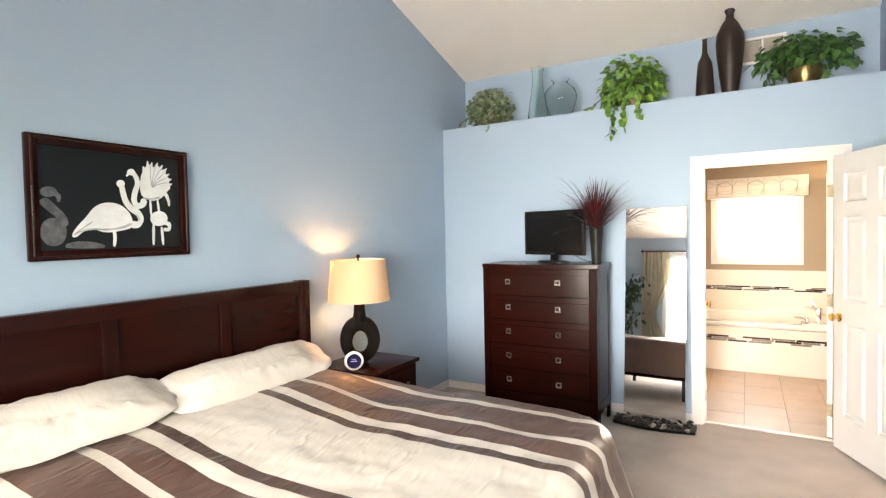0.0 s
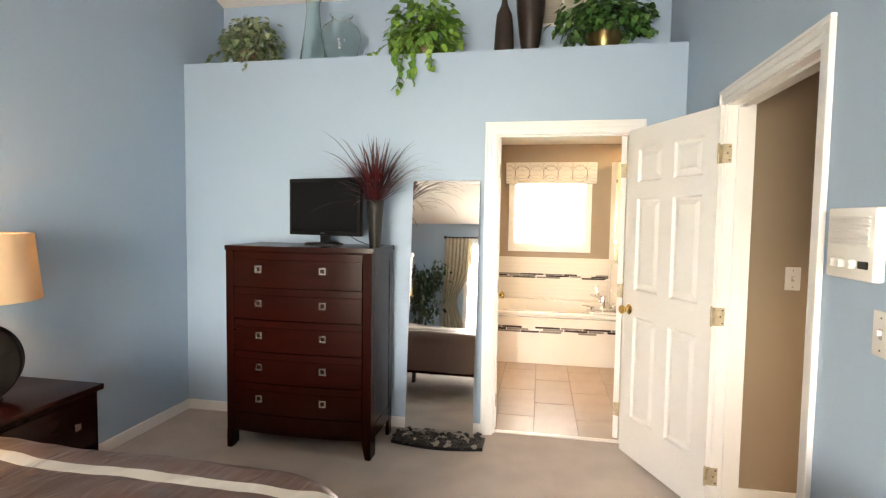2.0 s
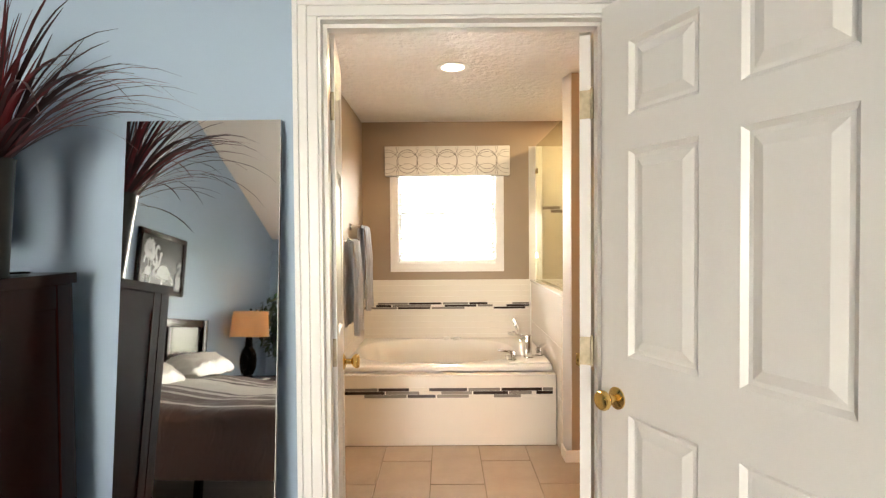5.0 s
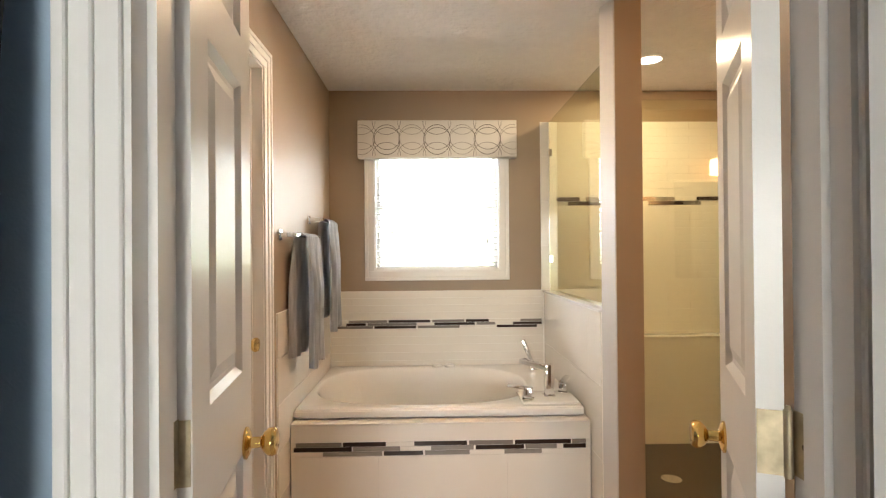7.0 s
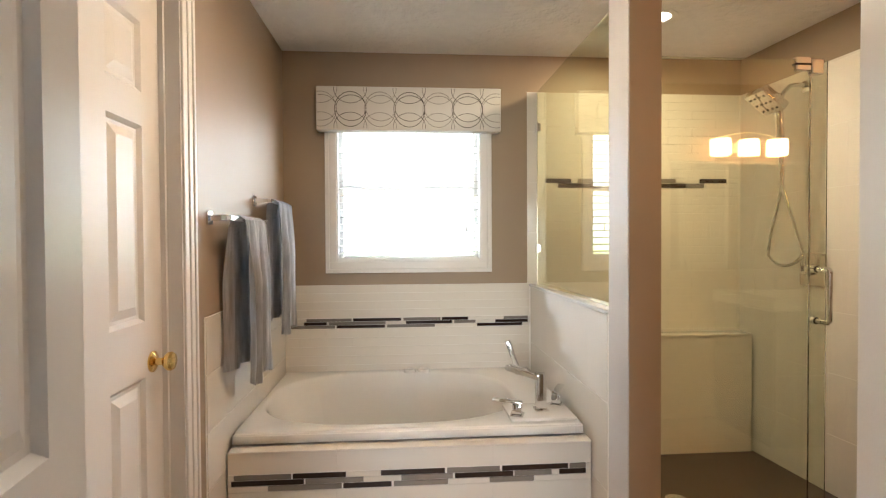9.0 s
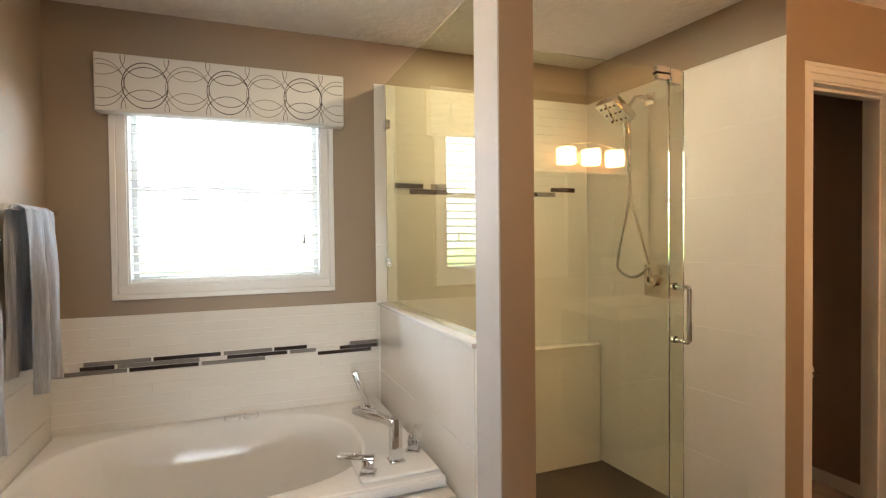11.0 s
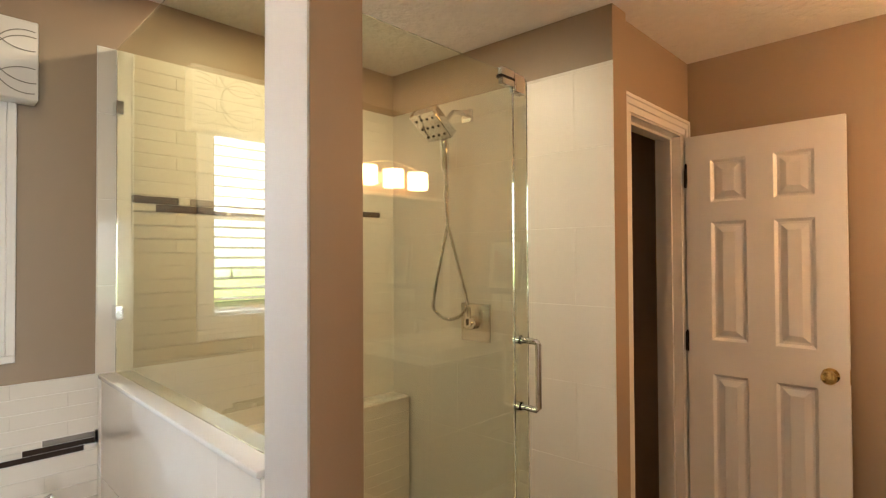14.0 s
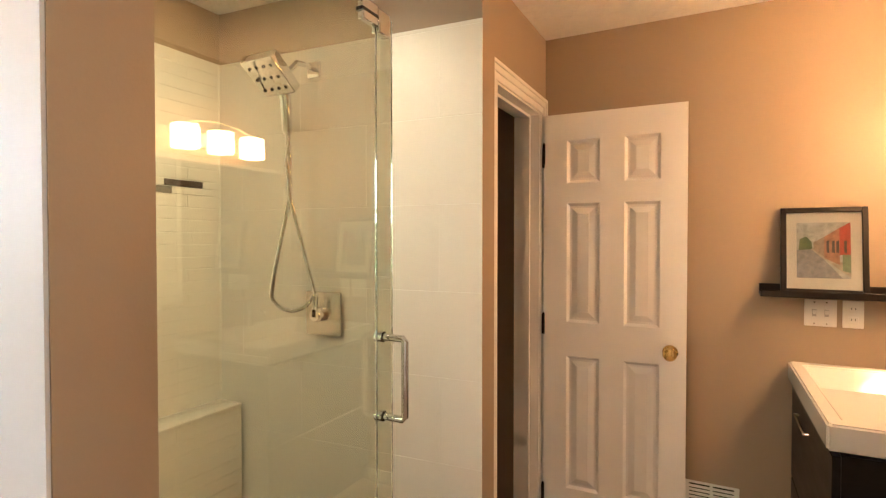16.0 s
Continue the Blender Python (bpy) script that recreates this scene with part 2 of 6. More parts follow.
def thing(name, m, label, category, group="", kind=""):
    ob = new(name)
    ob.empty_display_size = 0.1
    ob.matrix_world = m
    return tagged(ob, label, category, group, kind)


def structure(name, bm, material, label, category, smooth=False):
    return tagged(new(name, finish(bm, name, material, smooth)), label, category, "", "structure")


def B(*a, **k):
    return box(bmesh.new(), *a, **k)


# ---- the rooms ----
XW, XE, YS, YN = -2.18, 1.295, 0.90, 6.70      # bedroom
BW, BE, BS, BN = -0.196, 3.48, 6.80, 9.60      # bathroom
BH = 2.365
LEDGE = 2.575
RIDGE_Y, RIDGE_Z = 4.70, 3.885
EAVE_N, EAVE_S = 3.17, 2.45
T = 0.12

# floors
structure("floor_bedroom", B(XW - T, 2.6, YS - T, 6.755, -0.1, 0.0), CARPET, "beige cut-pile carpet over the bedroom floor", "carpet")
bath_floor = structure("floor_bathroom", B(BW - T, BE + T, 6.755, BN + 0.15, -0.1, -0.004), FGROUT, "taupe ceramic tile floor with brown grout", "floor")

# bedroom walls
bm = bmesh.new()
prism(bm, [(YS - T, 0), (7.32, 0), (7.32, EAVE_N + 0.1), (RIDGE_Y, RIDGE_Z + 0.12), (YS - T, EAVE_S + 0.1)], "x", XW - T, XW)
structure("wall_west", bm, BLUE, "light blue painted bedroom wall behind the bed", "wall")

DX0, DX1, DH = 0.128, 0.990, 2.035             # bathroom doorway
bm = bmesh.new()
box(bm, XW, DX0, YN, BS, 0, LEDGE)
box(bm, DX1, XE, YN, BS, 0, LEDGE)
box(bm, XE, XE + T, YN, BS, 0, 2.47)
box(bm, DX0, DX1, YN, BS, DH, LEDGE)
box(bm, XW, XE, BS, 7.2, 2.47, LEDGE)
box(bm, XW, XE + T, 7.2, 7.32, 2.47, 3.3)
structure("wall_north", bm, BLUE, "light blue wall with a plant ledge above the bathroom doorway", "wall")

EY0, EY1 = 5.085, 5.945                         # hall doorway
bm = bmesh.new()
prism(bm, [(YS - T, 0), (EY0, 0), (EY0, 2.6), (YS - T, 2.5)], "x", XE, XE + T)
box(bm, XE, XE + T, EY1, YN, 0, 2.47)
box(bm, XE, XE + T, EY0, EY1, DH, 2.6)
prism(bm, [(YS - T, 2.5), (EY0, 2.6), (EY1, 2.6), (EY1, 2.47), (YN, 2.47), (YN, LEDGE), (7.2, LEDGE), (7.2, EAVE_N + 0.1), (RIDGE_Y, RIDGE_Z + 0.12), (YS - T, EAVE_S + 0.1)], "x", XE, XE + T)
structure("wall_east", bm, BLUE, "light blue wall with the open hall doorway", "wall")

WX0, WX1, WZ0, WZ1 = -1.05, 0.75, 0.50, 2.12    # bedroom window
bm = bmesh.new()
box(bm, XW, WX0, YS - T, YS, 0, EAVE_S + 0.05)
box(bm, WX1, XE, YS - T, YS, 0, EAVE_S + 0.05)
box(bm, WX0, WX1, YS - T, YS, 0, WZ0)
box(bm, WX0, WX1, YS - T, YS, WZ1, EAVE_S + 0.05)
structure("wall_south", bm, BLUE, "light blue wall round the bright bedroom window", "wall")

bm = bmesh.new()
prism(bm, [(YS, EAVE_S), (RIDGE_Y, RIDGE_Z), (7.2, EAVE_N), (7.2, EAVE_N + 0.1), (RIDGE_Y, RIDGE_Z + 0.1), (YS, EAVE_S + 0.1)], "x", XW, XE)
structure("ceiling_bedroom", bm, CEIL, "cream white vaulted bedroom ceiling", "ceiling")

# hall beyond the east doorway
bm = bmesh.new()
box(bm, XE + T, 2.6, 6.14, 6.26, 0, 2.47)
box(bm, 2.48, 2.6, 3.4, 6.14, 0, 2.47)
box(bm, XE + T, 2.6, 3.3, 3.4, 0, 2.47)
structure("wall_hall", bm, TAUPE, "taupe painted hall wall", "wall")
structure("ceiling_hall", B(XE + T, 2.6, 3.3, 6.26, 2.47, 2.55), CEIL, "white hall ceiling", "ceiling")

# bathroom walls
CY0, CY1 = 7.50, 8.215                          # linen closet doorway
bm = bmesh.new()
box(bm, BW - T, BW, BS, CY0, 0, BH)
box(bm, BW - T, BW, CY1, BN + 0.15, 0, BH)
box(bm, BW - T, BW, CY0, CY1, DH, BH)
structure("wall_bath_west", bm, TAUPE, "taupe painted bathroom wall with the towel bars", "wall")
WBX0, WBX1, WBZ0, WBZ1 = 0.105, 0.946, 1.152, 2.03
bm = bmesh.new()
box(bm, BW, WBX0, BN, BN + 0.15, 0, BH)
box(bm, WBX1, BE, BN, BN + 0.15, 0, BH)
box(bm, WBX0, WBX1, BN, BN + 0.15, 0, WBZ0)
box(bm, WBX0, WBX1, BN, BN + 0.15, WBZ1, BH)
wall_bn = structure("wall_bath_north", bm, TAUPE, "taupe painted wall round the bathroom window", "wall")
bm = bmesh.new()
box(bm, XE + T, BE + T, YN, BS, 0, BH)
box(bm, BW - T, DX0, BS, BS + 0.006, 0, BH)
box(bm, DX1, XE + T, BS, BS + 0.006, 0, BH)
box(bm, DX0, DX1, BS, BS + 0.006, DH, BH)
structure("wall_bath_south", bm, TAUPE, "taupe painted bathroom wall behind the vanity", "wall")
structure("wall_stub", B(1.24, 1.34, BS + 0.006, 7.20, 0, BH), TAUPE, "short taupe painted wall end beside the bathroom doors", "wall")
structure("wall_bath_east", B(BE, BE + T, BS, BN + 0.15, 0, BH), TAUPE, "taupe painted bathroom wall with the picture shelf", "wall")
structure("ceiling_bathroom", B(BW - T, BE + T, BS, BN + 0.15, BH, BH + 0.1), CEILB, "white knockdown textured bathroom ceiling", "ceiling")

# shower: column, half wall, tiled side wall, toilet room front
SX0, SX1, SXB, SY0 = 1.236, 2.617, 2.545, 8.40
GY = 8.44                                       # plane of the shower front glass
PX0, PX1, PY_0, PY_1 = 1.270, 1.389, 8.298, 8.406  # post
bm = bmesh.new()
prism(bm, [(PX0 - 0.021, PY_1), (PX0 + 0.005, PY_0 + 0.002), (PX0 + 0.005, PY_0), (PX1, PY_0), (PX1, PY_1)], "z", 0, BH)
column = structure("column", bm, TAUPE, "taupe painted full-height post beside the shower", "column")
# daylight on the post's window side, put into a thin paler sheet
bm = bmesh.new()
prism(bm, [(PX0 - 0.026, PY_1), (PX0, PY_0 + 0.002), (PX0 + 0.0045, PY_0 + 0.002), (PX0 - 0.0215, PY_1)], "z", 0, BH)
part("daylit_facing", bm, mat("daylit_post_side", (0.62, 0.62, 0.62), 0.4, vary=0.03, bump=0.06, bump_scale=200), column, "post side paled to carry the window daylight on it", smooth=False)
bm = bmesh.new()
box(bm, SX0 + 0.008, 1.332, PY_1, BN, 0, 1.0)
wall_half = structure("wall_half", bm, GROUT, "white tiled half wall between bathtub and shower", "wall")
bm = bmesh.new()
prism(bm, [(SX1 + 0.008, SY0), (2.737, SY0), (2.737, BN), (SXB + 0.008, BN)], "z", 0, BH)
wall_sh = structure("wall_shower_east", bm, TAUPE, "wall between shower and toilet room", "wall")
KX0, KX1, TY0, TH = 2.822, 3.382, 8.430, DH - 0.04       # toilet room doorway
bm = bmesh.new()
box(bm, 2.737, KX0, TY0, TY0 + T, 0, BH)
box(bm, KX1, BE, TY0, TY0 + T, 0, BH)
box(bm, KX0, KX1, TY0, TY0 + T, TH, BH)
structure("wall_toilet_room", bm, TAUPE, "taupe painted wall with the toilet room doorway", "wall")
def partw(name, bm, material, parent, label="", smooth=True):
    """A part drawn in world coordinates under its thing."""
    ob = part(name, bm, material, parent, label, smooth)
    ob.matrix_parent_inverse = (Matrix.Translation(parent.location) @ parent.rotation_euler.to_matrix().to_4x4()).inverted()
    return ob


def at(x, y, z, rz=0.0):
    return pose(x, y, z, 0, 0, rz)


# ---- doors, casings, baseboards ----


def casing(name, plane, wall, u0, u1, top, out, label, depth=0.12, sides=(1, 1)):
    """Stepped trim round an opening u0..u1 on the face at 'wall' of a wall along plane; out is the sign of its outer side. Also lines the opening."""
    bm = bmesh.new()

    def put(a0, a1, z0, z1, d0, d1):
        d0, d1 = sorted((wall + out * d0, wall + out * d1))
        if plane == "x":
            box(bm, a0, a1, d0, d1, z0, z1, 0.002, 1)
        else:
            box(bm, d0, d1, a0, a1, z0, z1, 0.002, 1)
    W = 0.072
    for (a, b, thick) in ((0.0, 0.030, 0.010), (0.030, 0.056, 0.015), (0.056, W, 0.020)):
        if sides[0]:
            put(u0 - b, u0 - a, 0, top + a, 0.001, thick)
        if sides[1]:
            put(u1 + a, u1 + b, 0, top + a, 0.001, thick)
        put(u0 - (b if sides[0] else 0), u1 + (b if sides[1] else 0), top + a, top + b, 0.001, thick)
    return structure(name, bm, WHITE, label, "trim")


def jamb(name, plane, w0, w1, u0, u1, top, label):
    """The lining of an opening, with its stop."""
    bm = bmesh.new()
    t = 0.008
    mid = (w0 + w1) / 2

    def put(a0, a1, d0, d1, z0, z1):
        if plane == "x":
            box(bm, a0, a1, d0, d1, z0, z1)
        else:
            box(bm, d0, d1, a0, a1, z0, z1)
    put(u0 - 0.001, u0 + t, w0 - 0.002, w1 + 0.002, 0, top)
    put(u1 - t, u1 + 0.001, w0 - 0.002, w1 + 0.002, 0, top)
    put(u0 + t, u1 - t, w0 - 0.002, w1 + 0.002, top - t, top + 0.001)
    put(u0 + t, u0 + t + 0.012, mid - 0.018, mid + 0.018, 0, top - t)
    put(u1 - t - 0.012, u1 - t, mid - 0.018, mid + 0.018, 0, top - t)
    put(u0 + t + 0.012, u1 - t - 0.012, mid - 0.018, mid + 0.018, top - t - 0.012, top - t)
    return structure(name, bm, WHITE, label, "trim")


PANEL_ROWS = ((0.25, 0.88), (1.04, 1.60), (1.695, 1.895))


def door_leaf(name, m, width, cols, label, knob_at=1, height=2.02, hinge_side=1, knob_mat=None, hinge_mat=None, knob_z=0.915):
    """A panelled door leaf from its hinge edge along x; knob near the free edge; hinges on the hinge edge."""
    d = thing(name, m, label, "door")
    d["kind"] = "structure"
    ROWS_Z = [(a * height / 2.02, b * height / 2.02) for a, b in PANEL_ROWS]
    t = 0.0175
    st = 0.105 if cols == 2 else 0.085
    xs = [(0, st)]
    if cols == 2:
        mid = width / 2
        xs += [(mid - st / 2, mid + st / 2)]
    xs += [(width - st, width)]
    bm = bmesh.new()
    for a, b in xs:
        box(bm, a, b, -t, t, 0, height)
    zs = [0.0] + [z for r in ROWS_Z for z in r] + [height]
    gaps = [(a[1], b[0]) for a, b in zip(xs, xs[1:])]
    for z0, z1 in zip(zs[::2], zs[1::2]):
        for a, b in gaps:
            box(bm, a, b, -t, t, z0, z1)
    part("leaf", bm, WHITE, d, smooth=False)
    for z0, z1 in ROWS_Z:
        for a, b in gaps:
            bm = bmesh.new()
            for s in (-1, 1):
                steps = [(0.0, t), (0.012, t - 0.011), (0.022, t - 0.011), (0.048, t - 0.002)]
                rings = []
                for ins, dy in steps:
                    rings.append([bm.verts.new(p) for p in ((a + ins, s * dy, z0 + ins), (b - ins, s * dy, z0 + ins), (b - ins, s * dy, z1 - ins), (a + ins, s * dy, z1 - ins))])
                for r0, r1 in zip(rings, rings[1:]):
                    for k in range(4):
                        bm.faces.new((r0[k], r0[(k + 1) % 4], r1[(k + 1) % 4], r1[k]))
                bm.faces.new(rings[-1])
            part("panel", bm, WHITE, d, smooth=False)
    if knob_at:
        for s in (-1, 1):
            bm = bmesh.new()
            rot = Matrix.Rotation(radians(-90 * s), 4, "X")
            lathe(bm, [(0.031, 0.0), (0.031, 0.004), (0.022, 0.009), (0.011, 0.012), (0.0105, 0.030), (0.020, 0.036), (0.027, 0.045), (0.028, 0.054), (0.024, 0.061), (0.012, 0.064)], 28, (width - 0.062, s * t, knob_z), m=rot)
            part("knob", bm, knob_mat or BRASS, d, "round polished brass door knob")
        part("latch_plate", B(width - 0.0005, width + 0.0015, -0.012, 0.012, knob_z - 0.03, knob_z + 0.03), BRASS, d, "brass latch plate", smooth=False)
    for z in (0.20, 1.0, 1.79):
        bm = bmesh.new()
        hs = hinge_side
        box(bm, -0.0025, 0.0005, -t + 0.002, t - 0.001, z - 0.045, z + 0.045)
        y0 = hs * (t + 0.004)
        lathe(bm, [(0.006, z - 0.047), (0.006, z + 0.047)], 10, (-0.002, y0, 0))
        lathe(bm, [(0.0045, z + 0.047), (0.003, z + 0.053)], 8, (-0.002, y0, 0))
        part("hinge", bm, hinge_mat or OLDBRASS, d, "dark bronze butt hinge" if hinge_mat else "antique brass butt hinge")
    return d


jamb("door_1_jamb", "x", YN, BS, DX0, DX1, DH, "white painted lining of the bathroom doorway")
casing("door_1_trim", "x", YN, DX0, DX1, DH, -1, "white casing round the bathroom doorway")
casing("door_1_trim_inner", "x", BS + 0.006, DX0 - 0.03, DX1 + 0.02, DH, 1, "white casing on the bathroom side of the doorway")
door_leaf("door_1", at(0.137, BS + 0.004, 0.008, 98), 0.400, 1, "narrow white panelled bathroom door leaf standing open", hinge_side=1, knob_z=0.892)
door_leaf("door_2", at(0.954, BS + 0.012, 0.008, 67), 0.400, 1, "narrow white panelled bathroom door leaf folded back open", hinge_side=-1, knob_z=0.892)
DARKSCREW = mat("dark_screw", (0.10, 0.075, 0.05), 0.45, metal=0.8)
# hinge leaves let into the jamb of the double doors
for x, s in ((DX0 + 0.008, 1), (DX1 - 0.008, -1)):
    for z in (0.21, 1.01, 1.80):
        hp = tagged(part("hinge_plate", B(min(x, x + s * 0.002), max(x, x + s * 0.002), BS - 0.055, BS + 0.004, z - 0.045, z + 0.045, 0.0006, 1), OLDBRASS), "antique brass hinge plate screwed to the door lining", "hinge", "hinge plates")
        for dy, dz in ((-0.036, -0.030), (-0.020, 0.0), (-0.036, 0.030)):
            rot = Matrix.Rotation(radians(90 * s), 4, "Y")
            part("screw", lathe(bmesh.new(), [(0.0042, 0.0), (0.0042, 0.0006), (0.0030, 0.0009)], 12, (x + s * 0.0021, BS + dy, z + dz), m=rot), DARKSCREW, hp, "dark screw head")

jamb("door_3_jamb", "y", XE, XE + T, EY0, EY1, DH, "white painted lining of the hall doorway")
casing("door_3_trim", "y", XE, EY0, EY1, DH, -1, "white casing round the hall doorway")
door_leaf("door_3", at(1.279, 5.950, 0.008, 113.5), 0.765, 2, "white six-panel hall door standing wide open", hinge_side=1)
for z in (0.21, 1.01, 1.80):
    hp = tagged(part("hinge_plate", B(1.277, 1.318, EY1 - 0.0105, EY1 - 0.0085, z - 0.045, z + 0.045, 0.0006, 1), OLDBRASS), "antique brass hinge plate on the hall door lining", "hinge", "hinge plates")
    for dx, dz in ((1.308, -0.032), (1.299, 0.0), (1.308, 0.032)):
        part("screw", lathe(bmesh.new(), [(0.0042, 0.0), (0.0042, 0.0006), (0.0030, 0.0009)], 12, (dx, EY1 - 0.0106, z + dz), m=Matrix.Rotation(radians(90), 4, "X")), DARKSCREW, hp, "dark screw head")

jamb("door_4_jamb", "y", BW - T, BW, CY0, CY1, DH, "white painted lining of the closet doorway")
casing("door_4_trim", "y", BW, CY0, CY1, DH, 1, "white casing round the closet doorway")
door_leaf("door_4", at(BW - 0.075, CY0 + 0.018, 0.008, 90), 0.678, 2, "closed white six-panel linen closet door", hinge_side=-1)

jamb("door_5_jamb", "x", TY0, TY0 + T, KX0, KX1, TH, "white painted lining of the toilet room doorway")
casing("door_5_trim", "x", TY0, KX0, KX1, TH, -1, "white casing round the toilet room doorway")
door_leaf("door_5", at(3.395, 8.405, 0.008, -88.5), 0.607, 2, "white six-panel toilet room door standing open", hinge_side=-1, height=1.969, hinge_mat=BRONZE)
for z in (0.21, 1.01, 1.78):
    tagged(part("hinge_plate", B(3.352, 3.376, 8.4035, 8.4085, z - 0.045, z + 0.045, 0.001, 1), BRONZE), "dark bronze hinge plate beside the toilet room door", "hinge", "hinge plates")


def baseboard(name, x0, x1, y0, y1, label):
    bm = bmesh.new()
    box(bm, x0, x1, y0, y1, 0, 0.072, 0.002, 1)
    return structure(name, bm, WHITE, label, "baseboard")


baseboard("baseboard_1", XW, XW + 0.013, YS, YN, "white baseboard along the bedroom wall")
baseboard("baseboard_2", XW + 0.013, DX0 - 0.073, YN - 0.013, YN, "white baseboard along the bedroom wall")
baseboard("baseboard_3", DX1 + 0.073, XE, YN - 0.013, YN, "white baseboard along the bedroom wall")
baseboard("baseboard_4", XE - 0.013, XE, YS, EY0 - 0.073, "white baseboard along the bedroom wall")
baseboard("baseboard_5", XE + T, 2.48, 6.127, 6.14, "white baseboard along the hall wall")
baseboard("baseboard_6", PX0 - 0.040, PX0 - 0.028, PY_0, PY_1, "white baseboard round the post")
baseboard("baseboard_7", PX0 - 0.040, PX1 + 0.012, PY_0 - 0.012, PY_0, "white baseboard round the post")
baseboard("baseboard_8", BE - 0.013, BE, 7.4, TY0, "white baseboard under the register")
baseboard("baseboard_9", BE - 0.013, BE, 8.53, BN, "white baseboard in the toilet room")
baseboard("baseboard_10", BW, BW + 0.013, CY1 + 0.075, 8.556, "white baseboard beside the bathtub")
structure("threshold", B(DX0 + 0.016, DX1 - 0.016, 6.745, 6.79, 0.0, 0.006, 0.002, 1), WHITE, "pale strip between carpet and tile", "threshold")

# ---- bedroom window, curtain ----
bm = bmesh.new()
for x0, x1, z0, z1 in ((WX0, WX0 + 0.05, WZ0, WZ1), (WX1 - 0.05, WX1, WZ0, WZ1), (WX0 + 0.05, WX1 - 0.05, WZ0, WZ0 + 0.05), (WX0 + 0.05, WX1 - 0.05, WZ1 - 0.05, WZ1), (-0.175, -0.125, WZ0 + 0.05, WZ1 - 0.05)):
    box(bm, x0, x1, YS - 0.10, YS - 0.05, z0, z1, 0.003, 1)
window_1 = structure("window_1", bm, WHITE, "white framed bright bedroom window", "window")
casing("window_1_trim", "x", YS, WX0, WX1, WZ1, 1, "white casing round the bedroom window")

rod = thing("curtain_rod", at(-0.15, YS + 0.08, 2.19), "dark bronze curtain rod above the bedroom window", "curtain rod")
part("rod", tube(bmesh.new(), [(-1.30, 0, 0), (1.05, 0, 0)], 0.012, 12), BRONZE, rod)
for x in (-1.33, 1.08):
    bm = bmesh.new()
    bmesh.ops.create_uvsphere(bm, u_segments=14, v_segments=8, radius=0.026, matrix=Matrix.Translation((x, 0, 0)))
    part("finial", bm, BRONZE, rod)
for x in (-1.15, 0.9):
    part("bracket", B(x - 0.01, x + 0.01, -0.08, 0.0, -0.012, 0.012), BRONZE, rod, smooth=False)

bm = bmesh.new()
NZ, NX = 26, 70
grid = []
for i in range(NZ + 1):
    v = i / NZ
    z = 2.185 - v * 2.15
    tie = math.exp(-((z - 1.05) / 0.35) ** 2) * 0.45 if z > 0 else 0
    row = []
    for k in range(NX + 1):
        u = k / NX
        x = -1.47 + 0.46 * u * (1 - tie) - 0.0 * tie
        y = YS + 0.08 + 0.028 * math.sin(u * 44 + 0.6 * math.sin(v * 3)) * (0.6 + 0.6 * v)
        row.append(bm.verts.new((x, y, z)))
    grid.append(row)
for a, b in zip(grid, grid[1:]):
    for k in range(NX):
        bm.faces.new((a[k], a[k + 1], b[k + 1], b[k]))
bmesh.ops.solidify(bm, geom=bm.faces[:], thickness=0.003)
tagged(part("curtain", bm, CURTAIN), "cream curtain tied back beside the bedroom window", "curtain")

# ---- bed ----
bed = thing("bed", at(-1.1, 3.75, 0), "made king bed with a dark cherry headboard against the blue wall", "bed")
HY0, HY1 = 2.79, 4.705
for y0, y1 in ((HY0, HY0 + 0.075), (HY1 - 0.075, HY1)):
    partw("headboard_post", B(-2.155, -2.075, y0, y1, 0, 1.262, 0.004, 2), CHERRY, bed)
partw("headboard_top_rail", B(-2.150, -2.082, HY0 + 0.075, HY1 - 0.075, 1.185, 1.258, 0.004, 2), CHERRYX, bed)
partw("headboard_bottom_rail", B(-2.150, -2.082, HY0 + 0.075, HY1 - 0.075, 0.42, 0.52, 0.004, 2), CHERRYX, bed)
for y in (3.45, 4.07):
    partw("headboard_divider", B(-2.148, -2.086, y - 0.035, y + 0.035, 0.52, 1.185, 0.003, 2), CHERRY, bed)
for y0, y1 in ((HY0 + 0.075, 3.415), (3.485, 4.035), (4.105, HY1 - 0.075)):
    partw("headboard_panel", B(-2.138, -2.108, y0 + 0.001, y1 - 0.001, 0.521, 1.184), CHERRYX, bed, smooth=False)
for y in (2.83, 4.66):
    partw("side_rail", B(-2.075, -0.20, y - 0.015, y + 0.015, 0.22, 0.34, 0.003, 1), CHERRYX, bed)
for x in (-0.24, -1.15):
    for y in (2.85, 3.75, 4.62):
        partw("leg", B(x - 0.022, x + 0.022, y - 0.022, y + 0.022, 0, 0.24, 0.003, 1), BLACKWOOD, bed)
partw("box_spring", B(-2.07, -0.18, 2.86, 4.64, 0.24, 0.40, 0.02, 3), CREAM, bed, "pale box spring")
partw("mattress", B(-2.07, -0.17, 2.85, 4.65, 0.40, 0.605, 0.05, 4), CREAM, bed, "pale mattress")

